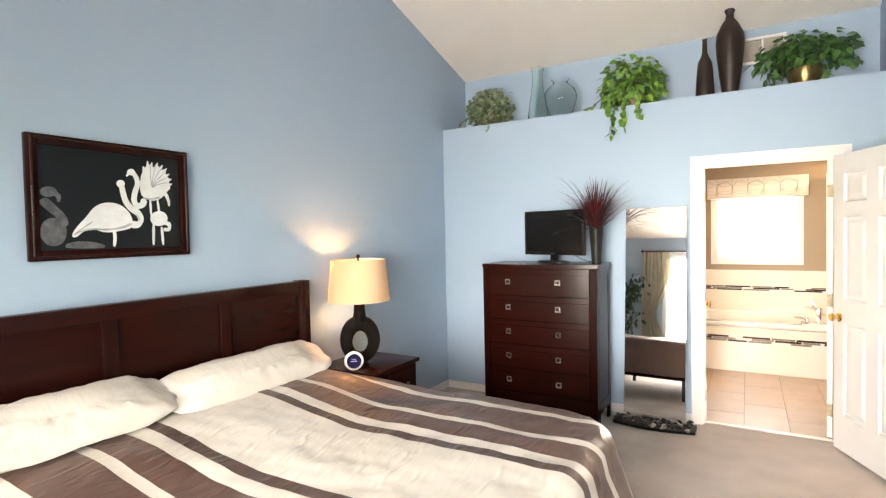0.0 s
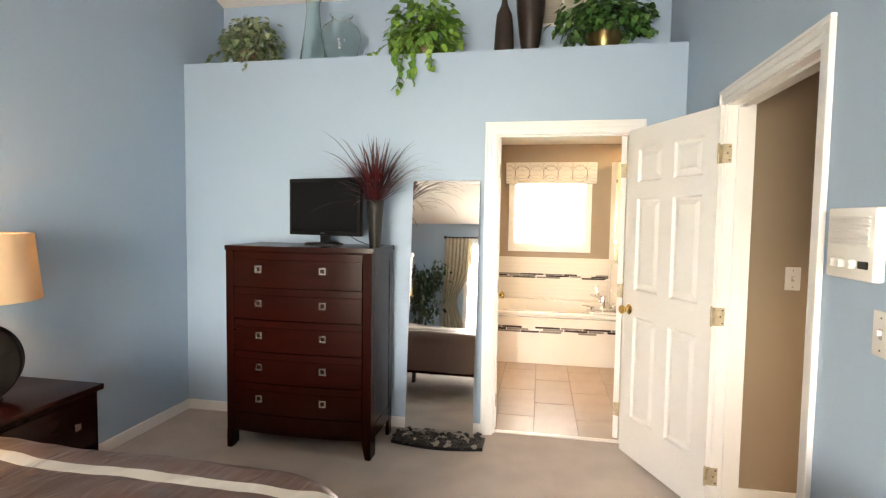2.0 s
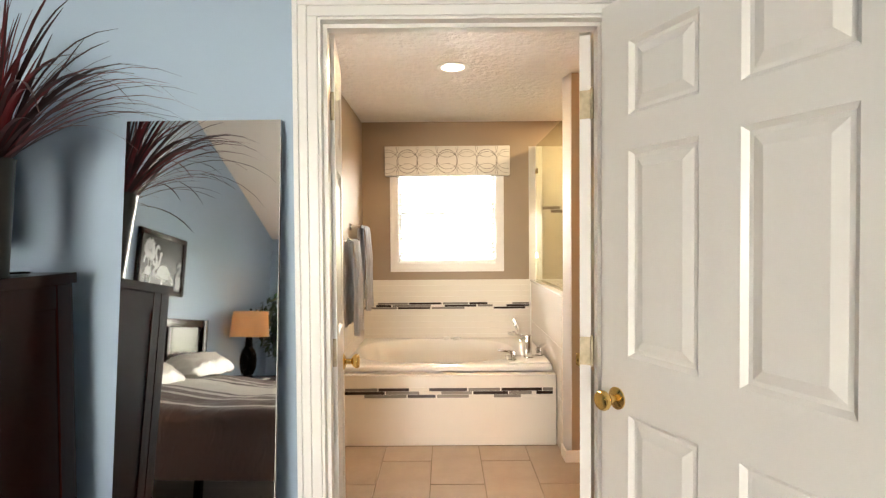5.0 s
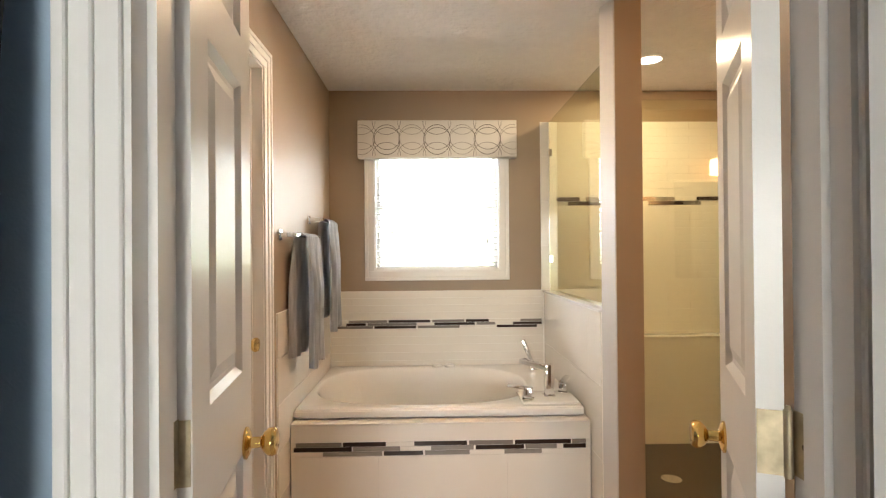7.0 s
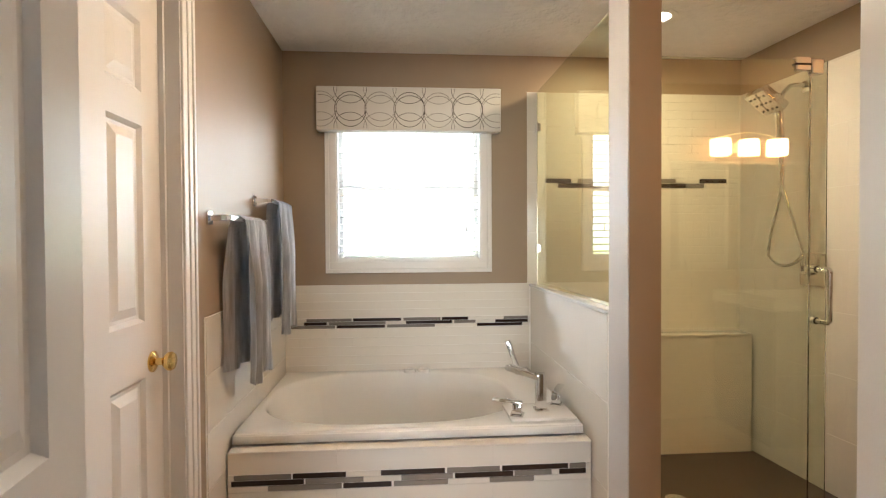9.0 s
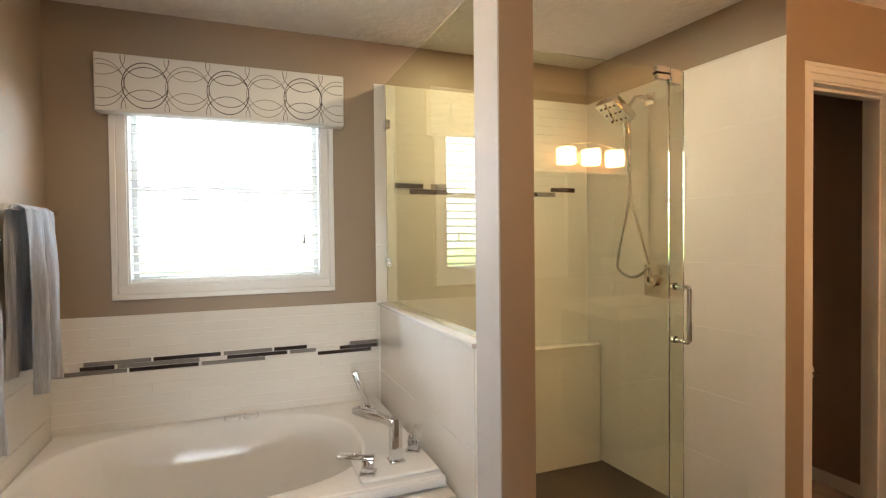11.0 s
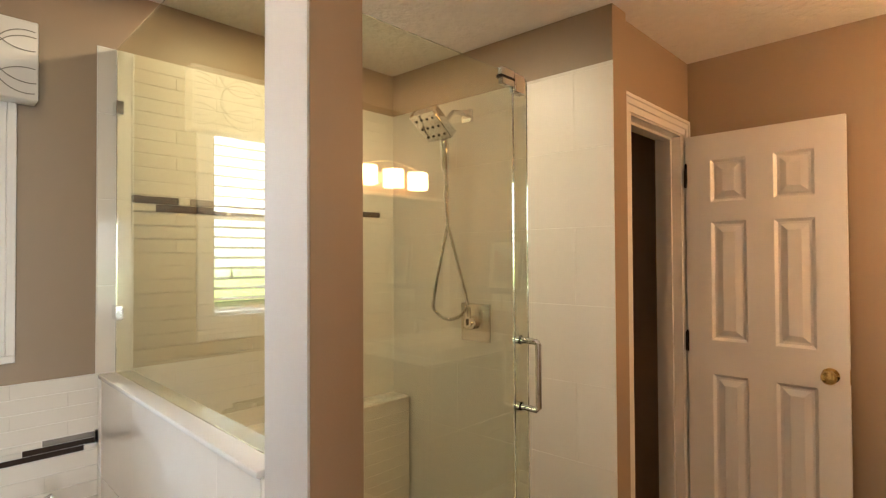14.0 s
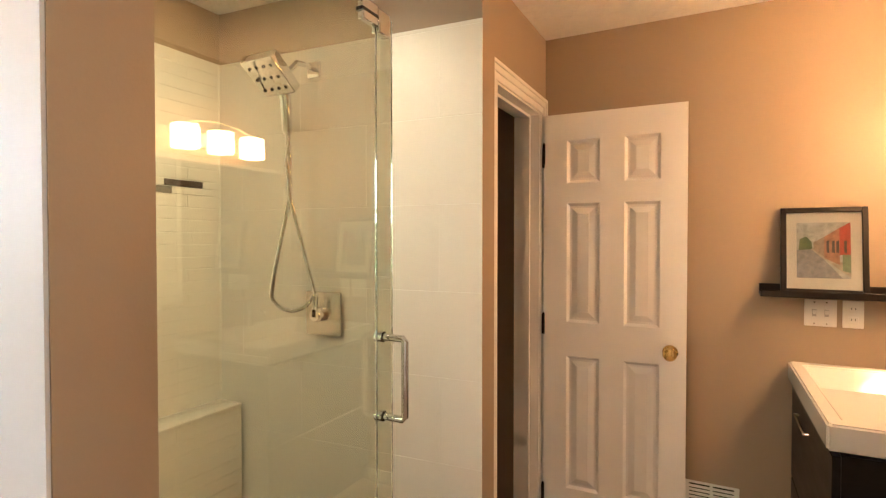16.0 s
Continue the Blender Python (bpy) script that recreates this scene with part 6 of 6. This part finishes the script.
tube(bm, [(x + 0.08 * max(0, k - 14) / 16, y, z) for k, (x, y, z) in enumerate(h2)], [0.0078 if k % 2 else 0.0092 for k in range(31)], 10)
part("hose", bm, CHROME, sh, "ribbed chrome shower hose")
vy = 9.05
va = thing("shower_valve", at(on_side(vy), vy, 1.115), "square satin nickel shower valve with a lever", "valve")
part("plate", B(-0.010, 0, -0.085, 0.085, -0.085, 0.085, 0.003, 2), NICKEL, va)
part("hub", lathe(bmesh.new(), [(0.030, 0.01), (0.028, 0.05), (0.022, 0.062)], 24, m=Matrix.Rotation(radians(-90), 4, "Y")), CHROME, va)
part("lever", B(-0.062, -0.050, -0.012, 0.012, -0.01, 0.075, 0.003, 2), CHROME, va)

# ---- toilet paper in the toilet room ----
tp = thing("toilet_paper", at(BE - 0.075, 8.88, 0.60), "white toilet paper roll on a holder", "toilet paper")
part("roll", lathe(bmesh.new(), [(0.020, -0.05), (0.055, -0.05), (0.055, 0.05), (0.020, 0.05), (0.020, -0.05)], 28, cap0=False, cap1=False, m=Matrix.Rotation(radians(90), 4, "X")), FABRICV, tp)
part("holder", tube(bmesh.new(), [(0.075, -0.07, 0.0), (0, -0.07, 0), (0, 0.07, 0), (0.075, 0.07, 0)], 0.007, 8), CHROME, tp)

# ---- vanity ----
VX0, VX1, VYF, VZ = 2.665, BE - 0.012, 7.432, 0.918
vn = thing("vanity_cabinet", at(3.085, 7.1, 0), "black-brown vanity cabinet with a bar handle", "vanity")
partw("body", B(VX0 + 0.018, VX1, BS + 0.008, VYF - 0.035, 0.10, VZ - 0.085), BLACKWOOD, vn, smooth=False)
partw("plinth", B(VX0 + 0.04, VX1, BS + 0.008, VYF - 0.08, 0, 0.10), BLACKWOOD, vn, smooth=False)
for z0, z1 in ((0.115, 0.455), (0.465, VZ - 0.09)):
    for x0, x1 in ((VX0 + 0.02, VX1 - 0.003),):
        d = partw("drawer", B(x0, x1, VYF - 0.035, VYF - 0.015, z0, z1, 0.002, 1), BLACKWOOD, vn)
        xm = 3.17
        hb = part("bar_handle", tube(bmesh.new(), [(xm - 0.11, VYF - 0.016, z1 - 0.07), (xm - 0.11, VYF - 0.002, z1 - 0.07), (xm + 0.11, VYF - 0.002, z1 - 0.07), (xm + 0.11, VYF - 0.016, z1 - 0.07)], 0.0045, 8), CHROME, d, "slim chrome bar handle")
sk = thing("vanity_sink", at(3.085, 7.12, VZ), "white ceramic basin top on the vanity", "sink")
bm = bmesh.new()
outer = [(VX0, BS + 0.008), (VX1, BS + 0.008), (VX1, VYF), (VX0, VYF)]
inner = [(VX0 + 0.05, BS + 0.11), (VX1 - 0.05, BS + 0.11), (VX1 - 0.05, VYF - 0.045), (VX0 + 0.05, VYF - 0.045)]
floor_ = [(VX0 + 0.12, BS + 0.15), (VX1 - 0.12, BS + 0.15), (VX1 - 0.12, VYF - 0.09), (VX0 + 0.12, VYF - 0.09)]
lv = [(outer, VZ - 0.072), (outer, VZ), (inner, VZ), (floor_, VZ - 0.10)]
vr = [[bm.verts.new((x, y, z)) for x, y in o] for o, z in lv]
for a, b in zip(vr, vr[1:]):
    for k in range(4):
        bm.faces.new((a[k], a[(k + 1) % 4], b[(k + 1) % 4], b[k]))
bm.faces.new(vr[-1])
bm.faces.new(list(reversed(vr[0])))
bmesh.ops.bevel(bm, geom=bm.edges[:], offset=0.006, segments=3, affect="EDGES")
partw("basin", bm, ACRYL, sk)
part("drain", lathe(bmesh.new(), [(0.021, -0.0995), (0.021, -0.096), (0.016, -0.0945)], 24), CHROME, sk, "round chrome drain")
part("overflow", B(-0.018, 0.018, -0.165, -0.160, -0.045, -0.037, 0.002, 1), CHROME, sk, "small chrome overflow slot")
fa = thing("sink_faucet", at(3.085, BS + 0.06, VZ), "chrome single-lever sink faucet", "faucet")
part("body", lathe(bmesh.new(), [(0.026, 0), (0.024, 0.006), (0.020, 0.11), (0.018, 0.12)], 20), CHROME, fa)
part("spout", tube(bmesh.new(), [(0, 0.01, 0.085), (0, 0.07, 0.095), (0, 0.12, 0.080)], 0.012, 12), CHROME, fa)
part("lever", B(-0.008, 0.008, -0.02, 0.06, 0.122, 0.132, 0.003, 1), CHROME, fa)
vm = thing("vanity_mirror", at(2.87, BS, 1.5), "large frameless mirror above the vanity", "mirror")
partw("top_channel", B(2.355, 3.405, BS + 0.002, BS + 0.014, 1.80, 1.822, 0.002, 1), WHITE, vm, "slim white channel along the mirror's top edge")
partw("mirror_glass", B(2.36, 3.40, BS + 0.002, BS + 0.008, 1.06, 1.80, 0.001, 1), MIRROR, vm, smooth=False)
vl = thing("vanity_light", at(2.87, BS, 1.912), "three-light vanity fixture with glowing frosted shades", "wall lamp")
part("back_plate", B(-0.13, 0.13, 0.001, 0.022, -0.035, 0.055, 0.006, 2), CHROME, vl)
part("curved_bar", tube(bmesh.new(), [(-0.25 + 0.05 * k, 0.085, 0.055 + 0.045 * math.sin(math.pi * k / 10)) for k in range(11)], 0.008, 10), CHROME, vl)
FROST = glow("frosted_shade_glow", (1.0, 0.54, 0.22), 140.0)
for x in (-0.205, 0.0, 0.205):
    part("shade", lathe(bmesh.new(), [(0.062, -0.055), (0.066, -0.050), (0.066, 0.050), (0.061, 0.055)], 28, (x, 0.10, -0.010)), FROST, vl, "glowing frosted cylinder shade")
    part("arm", tube(bmesh.new(), [(x, 0.022, 0.03), (x, 0.085, 0.06), (x, 0.10, 0.048)], 0.007, 8), CHROME, vl)

# ---- picture shelf ----
shf = thing("picture_shelf", at(BE, 7.2, 1.19), "narrow black wall shelf holding a framed print", "shelf")
partw("board", B(BE - 0.085, BE - 0.001, 6.88, 7.534, 1.178, 1.192, 0.002, 1), BLACKWOOD, shf)
partw("back", B(BE - 0.014, BE - 0.001, 6.88, 7.534, 1.192, 1.225, 0.002, 1), BLACKWOOD, shf)
partw("lip", B(BE - 0.092, BE - 0.085, 6.88, 7.534, 1.178, 1.205, 0.002, 1), BLACKWOOD, shf)
fp = thing("framed_print", Matrix.Translation((BE - 0.066, 7.327, 1.193)) @ Matrix.Rotation(radians(-90), 4, "Z") @ Matrix.Rotation(radians(-8), 4, "X"), "watercolour street scene in a black frame on the shelf", "picture")
FW, FH = 0.138, 0.335
for x0, x1, z0, z1 in ((-FW, -FW + 0.019, 0, FH), (FW - 0.019, FW, 0, FH), (-FW + 0.019, FW - 0.019, 0, 0.019), (-FW + 0.019, FW - 0.019, FH - 0.019, FH)):
    part("frame", B(x0, x1, -0.012, 0.014, z0, z1, 0.002, 1), BLACKWOOD, fp)
part("mat_board", B(-FW + 0.019, FW - 0.019, -0.002, 0.006, 0.019, FH - 0.019), mat("cream_mat_board", (0.75, 0.72, 0.64), 0.8), fp, smooth=False)
U = lambda *q: [(-0.085 + a * 0.17, 0.062 + b * 0.215) for a, b in q]


def flat(pts, y, colour, name):
    part(name, prism(bmesh.new(), pts, "y", y - 0.0006, y), mat(name + "_paint", colour, 0.7, vary=0.25, scale=60, bump=0.05), fp, smooth=False)


flat(U((0, 0), (1, 0), (1, 1), (0, 1)), -0.0022, (0.62, 0.64, 0.62), "sky_wash")
flat(U((0, 0), (0.85, 0), (0.50, 0.35), (0.28, 0.52), (0, 0.50)), -0.0030, (0.33, 0.34, 0.36), "road_wash")
flat(U((1, 0.02), (1, 0.22), (0.30, 0.53), (0.27, 0.52), (0.52, 0.33)), -0.0031, (0.55, 0.50, 0.40), "kerb_wash")
flat(U((0.85, 0.14), (1, 0.10), (1, 0.42), (0.85, 0.42)), -0.0034, (0.22, 0.33, 0.20), "green_door_wash")
flat(U((0.80, 0.42), (1, 0.42), (1, 1), (0.80, 0.90)), -0.0033, (0.50, 0.085, 0.05), "red_house_wash")
flat(U((0.52, 0.36), (0.80, 0.24), (0.80, 0.90), (0.52, 0.74)), -0.0032, (0.50, 0.25, 0.16), "brick_house_wash")
flat(U((0.32, 0.50), (0.52, 0.38), (0.52, 0.74), (0.32, 0.64)), -0.0032, (0.42, 0.34, 0.26), "far_house_wash")
flat(U((0.04, 0.50), (0.30, 0.52), (0.28, 0.66), (0.18, 0.75), (0.06, 0.70)), -0.0033, (0.10, 0.17, 0.07), "tree_wash")
for a in (0.56, 0.66, 0.74, 0.88):
    flat(U((a, 0.46), (a + 0.05, 0.45), (a + 0.05, 0.68), (a, 0.66)), -0.0038, (0.06, 0.05, 0.05), "dark_window_wash")
pg = part("glass", B(-FW + 0.019, FW - 0.019, -0.0085, -0.0070, 0.019, FH - 0.019), PANE, fp, smooth=False)
pg.visible_shadow = False

rg = thing("floor_register", at(BE, 7.70, 0.275, -90), "white louvred wall air register above the baseboard", "vent")
part("frame", B(-0.105, 0.105, -0.007, 0, -0.085, 0.085, 0.003, 1), WHITE, rg)
for k in range(9):
    for x0, x1 in ((-0.085, -0.006), (0.006, 0.085)):
        part("slat", B(x0, x1, -0.013, -0.0075, -0.068 + k * 0.016, -0.058 + k * 0.016), WHITE, rg, smooth=False)
        part("slot", B(x0, x1, -0.0085, -0.0072, -0.0578 + k * 0.016, -0.0525 + k * 0.016), BLACK, rg, smooth=False)

# ---- recessed lights ----
CANG = glow("recessed_lamp_glow", (1.0, 0.86, 0.66), 15.0)
for x, y, w, tint in ((0.557, 8.176, 26, (1.0, 0.72, 0.44)), (1.736, 9.025, 35, (1.0, 0.79, 0.48))):
    c = thing("recessed_light", at(x, y, BH), "lit recessed ceiling light with a white trim ring", "ceiling light", "recessed lights")
    part("trim_ring", lathe(bmesh.new(), [(0.066, -0.0005), (0.066, -0.006), (0.092, -0.004), (0.094, -0.0005)], 40, cap0=False, cap1=False), WHITE, c)
    part("lens", lathe(bmesh.new(), [(0.066, -0.002), (0.066, -0.0015)], 32), CANG, c, "glowing lamp lens")
    area_lamp("recessed_glow", (x, y, BH - 0.012), (x, y, 0), 0.13, 0.13, w, tint)
# unseen fixture and lamp, added so the hall wall is warm and bright
hl = thing("recessed_light", at(2.05, 5.3, 2.47), "unseen recessed ceiling light added to warm the hall wall", "ceiling light", "recessed lights")
part("trim_ring", lathe(bmesh.new(), [(0.066, -0.0005), (0.066, -0.006), (0.092, -0.004), (0.094, -0.0005)], 40, cap0=False, cap1=False), WHITE, hl)
part("lens", lathe(bmesh.new(), [(0.066, -0.002), (0.066, -0.0015)], 32), CANG, hl, "glowing lamp lens")
area_lamp("added_hall_light", (2.05, 5.3, 2.458), (2.05, 5.3, 0), 0.13, 0.13, 14, (1.0, 0.80, 0.58)).data.spread = radians(78)
# ---- tiles, last ----
_tile_mesh = {}


def tile_mesh(w, h, d, material, name, slim=False):
    key = (round(w, 3), round(h, 3), d, material.name, slim)
    if key not in _tile_mesh:
        bm = bmesh.new()
        c = min(0.0008, d * 0.3)
        lo = [bm.verts.new((x, 0, z)) for x, z in ((0, 0), (w, 0), (w, h), (0, h))]
        md = [bm.verts.new((x, -(d - c), z)) for x, z in ((0, 0), (w, 0), (w, h), (0, h))]
        e = 0.0003 if slim else c
        hi = [bm.verts.new((x, -d, z)) for x, z in ((e, c), (w - e, c), (w - e, h - c), (e, h - c))]
        for a, b in ((lo, md), (md, hi)):
            for k in range(4):
                bm.faces.new((a[k], a[(k + 1) % 4], b[(k + 1) % 4], b[k]))
        bm.faces.new(hi)
        _tile_mesh[key] = finish(bm, name, material)
    return _tile_mesh[key]


def lay(parent, m, W, H, tw, th, material, name="tile", d=0.0021, shift=0.5, gap=0.0030, skip=None, u_start=0.0):
    """Courses of tiles on a W by H face; m takes face coordinates (u, out is -y, v) into the world."""
    v, r = 0.0, 0
    while v < H - 0.004:
        h = min(th, H - v)
        u = -((u_start + shift * tw * (r % 2)) % tw)
        while u < W - 0.004:
            a, b = max(u, 0.0), min(u + tw, W)
            if b - a > 0.006 and not (skip and skip[0] < v + h / 2 < skip[1]):
                ob = new(name, tile_mesh(b - a - 0.0003, h - gap, d, material, name, True))
                ob.parent = parent
                ob.matrix_basis = m @ Matrix.Translation((a + 0.0002, 0, v + gap / 2))
            u += tw
        v += th
        r += 1


def strips(parent, m, rows, h, d=0.0042):
    """Mosaic strips: rows of (v, [(u0, u1, dark?)...])."""
    for v, segs in rows:
        for u0, u1, k in segs:
            ob = new("mosaic_strip", tile_mesh(u1 - u0 - 0.002, h - 0.002, d, (STRIPD if k == 1 else STRIPG if k == 2 else TILE), "mosaic_strip"))
            ob.parent = parent
            ob.matrix_basis = m @ Matrix.Translation((u0, 0, v))


def fill(segs, u0, u1):
    """The gaps between the given strips become white strips."""
    out, u = [], u0
    for a, b, k in sorted(segs):
        if a - u > 0.01:
            out.append((u, a, 0))
        out.append((max(a, u), b, k))
        u = b
    if u1 - u > 0.01:
        out.append((u, u1, 0))
    return out


# tub surround, back wall
backer = structure("tile_backer_north", B(BW, SX0, BN - 0.004, BN, 0.3, 1.018), GROUT, "white grout bed behind the tub tiles", "wall")
m0 = Matrix.Translation((BW + 0.004, BN - 0.004, 0.5))
lay(backer, m0, SX0 - BW - 0.006, 0.265, 0.30, 0.0530, TILE, u_start=0.07)
lay(backer, m0 @ Matrix.Translation((0, 0, 0.327)), SX0 - BW - 0.006, 0.191, 0.30, 0.04775, TILE, u_start=0.16)
X = lambda px: 0.563 + (px - 784) * 0.003651 - (BW + 0.004)
r1 = [(X(610), X(681), 2), (X(683), X(760), 1), (X(763), X(823), 2), (X(825), X(868), 1), (X(926), X(966), 2)]
r2 = [(X(606), X(642), 1), (X(645), X(735), 2), (X(767), X(842), 1), (X(845), X(880), 2), (X(912), X(966), 1)]
r3 = [(X(578), X(655), 2), (X(657), X(734), 1), (X(737), X(814), 2), (X(882), X(957), 1)]
WB = SX0 - BW - 0.006
strips(backer, m0, [(0.306, fill(r1, 0, WB)), (0.2865, fill(r2, 0, WB)), (0.267, fill(r3, 0, WB))], 0.0195)

# tub surround, west wall
backer_w = structure("tile_backer_west", B(BW, BW + 0.003, 8.38, BN - 0.012, 0.0, 1.015), GROUT, "white grout bed behind the side tiles", "wall")
mw = Matrix.Translation((BW + 0.003, 8.385, 0.0)) @ Matrix.Rotation(radians(90), 4, "Z")
lay(backer_w, mw, BN - 0.016 - 8.385, 1.012, 0.61, 0.2035, TILE, d=0.003)

# tub front
deck = structure("tub_deck", B(BW + 0.012, SX0 - 0.001, 8.564, BN - 0.013, 0.0, 0.12), GROUT, "white tiled deck under the bathtub", "wall")
structure("tub_deck_front", B(BW + 0.012, SX0 - 0.001, 8.564, 8.70, 0.12, 0.470), GROUT, "white tiled front of the tub deck", "wall")
mf = Matrix.Translation((BW + 0.012, 8.564, 0.0))
WF = SX0 - BW - 0.014
lay(deck, mf, WF, 0.318, 0.61, 0.318, TILE, u_start=0.2)
lay(deck, mf @ Matrix.Translation((0, 0, 0.385)), WF, 0.083, 0.61, 0.083, TILE, u_start=0.2)
X = lambda px: 0.532 + (px - 784) * 0.0024 - (BW + 0.012)
r1 = [(X(495), X(585), 2), (X(587), X(672), 1), (X(727), X(832), 1), (X(835), X(923), 2), (X(926), X(1038), 1), (X(1040), X(1068), 2)]
r2 = [(X(491), X(605), 1), (X(607), X(700), 2), (X(760), X(845), 2), (X(848), X(945), 1), (X(947), X(1010), 2), (X(1022), X(1068), 1)]
r3 = [(X(548), X(665), 2), (X(667), X(745), 1), (X(748), X(837), 2), (X(905), X(980), 2)]
strips(deck, mf, [(0.363, fill([(max(0.0, a), b, k) for a, b, k in r1], 0, WF)), (0.341, fill([(max(0.0, a), b, k) for a, b, k in r2], 0, WF)), (0.319, fill(r3, 0, WF))], 0.0218)
mt = Matrix.Translation((BW + 0.012, 8.556, 0.470)) @ Matrix.Rotation(radians(-90), 4, "X")
lay(deck, mt, WF, 0.066, 0.61, 0.066, TILE, u_start=0.2)

# half wall: both faces, end and cap
mh = Matrix.Translation((SX0 + 0.008, BN - 0.012, 0.0)) @ Matrix.Rotation(radians(-90), 4, "Z")
lay(wall_half, mh, BN - 0.012 - 8.418, 0.998, 0.61, 0.333, TILE, u_start=0.25)
mi = Matrix.Translation((1.332, 8.416, 0.0)) @ Matrix.Rotation(radians(90), 4, "Z")
lay(wall_half, mi, BN - 0.14 - 8.416, 0.998, 0.30, 0.0499, TILE)
part("cap", B(SX0 - 0.004, 1.344, 8.415, BN - 0.012, 1.001, 1.0155, 0.003, 2), ACRYL, wall_half)

# shower back wall
backer_s = structure("tile_backer_shower", B(1.226, SXB + 0.02, BN - 0.004, BN, 0.0, 2.150), GROUT, "white grout bed behind the shower tiles", "wall")
ms = Matrix.Translation((1.340, BN - 0.004, 0.682))
WS = SXB - 1.340
lay(backer_s, ms, WS, 0.90, 0.30, 0.0500, TILE)
lay(backer_s, ms @ Matrix.Translation((0, 0, 0.961)), WS, 0.507, 0.30, 0.0507, TILE, u_start=0.15)
strips(backer_s, ms, [(0.931, fill([(0.0, 0.16, 1), (0.20, 0.42, 2), (0.46, 0.66, 1), (0.66, 0.80, 2), (0.95, 1.12, 1)], 0, WS)), (0.902, fill([(0.08, 0.34, 1), (0.36, 0.5, 2), (0.62, 0.86, 1), (0.86, 0.98, 2)], 0, WS))], 0.0288)
mc = Matrix.Translation((1.228, BN - 0.004, 1.018))
lay(backer_s, mc, 0.055, 1.13, 0.055, 0.30, TILE, shift=0)
mb = Matrix.Translation((1.342, BN - 0.128, 0.014))
lay(bench, mb, WS - 0.004, 0.685, 0.30, 0.0527, TILE)
for o in [o for o in bench.children if o.name.startswith("tile")]:
    o.matrix_parent_inverse = Matrix.Translation(bench.location).inverted()

# shower side wall: large tiles with slim joints
L_ = math.hypot(SX1 - SXB, BN - SY0)
mside = Matrix.Translation((SXB + 0.008, BN - 0.004, 0.0)) @ Matrix.Rotation(math.atan2(SY0 - BN, SX1 - SXB), 4, "Z")
bm = bmesh.new()
prism(bm, [(SX1 + 0.0055, SY0 + 0.001), (SX1 + 0.0085, SY0 + 0.001), (SXB + 0.0085, BN - 0.005), (SXB + 0.0055, BN - 0.005)], "z", 0, 2.149)
structure("tile_backer_side", bm, GROUT, "white grout bed behind the large side tiles", "wall")
lay(wall_sh, mside, L_ - 0.002, 2.150, 0.61, 0.305, TILEM, u_start=0.18, gap=0.0016, d=0.0034)

# bathroom floor

def floor_tiles(x0, x1, y0, y1, tw, tl):
    u, c = x0, 0
    while u < x1 - 0.01:
        w = min(tw, x1 - u)
        v = y0 - (tl / 2 if c % 2 else 0)
        while v < y1 - 0.01:
            a, b = max(v, y0), min(v + tl, y1)
            if b - a > 0.02:
                ob = new("floor_tile", tile_mesh(w - 0.005, b - a - 0.005, 0.006, FLOORT, "floor_tile"))
                ob.parent = bath_floor
                ob.matrix_basis = Matrix.Translation((u + 0.0025, a + 0.0025, -0.005)) @ Matrix.Rotation(radians(-90), 4, "X")
            v += tl
        u += tw
        c += 1


floor_tiles(BW + 0.0, BE, 6.795, 8.553, 0.305, 0.61)
floor_tiles(2.74, BE, 8.56, BN, 0.305, 0.61)
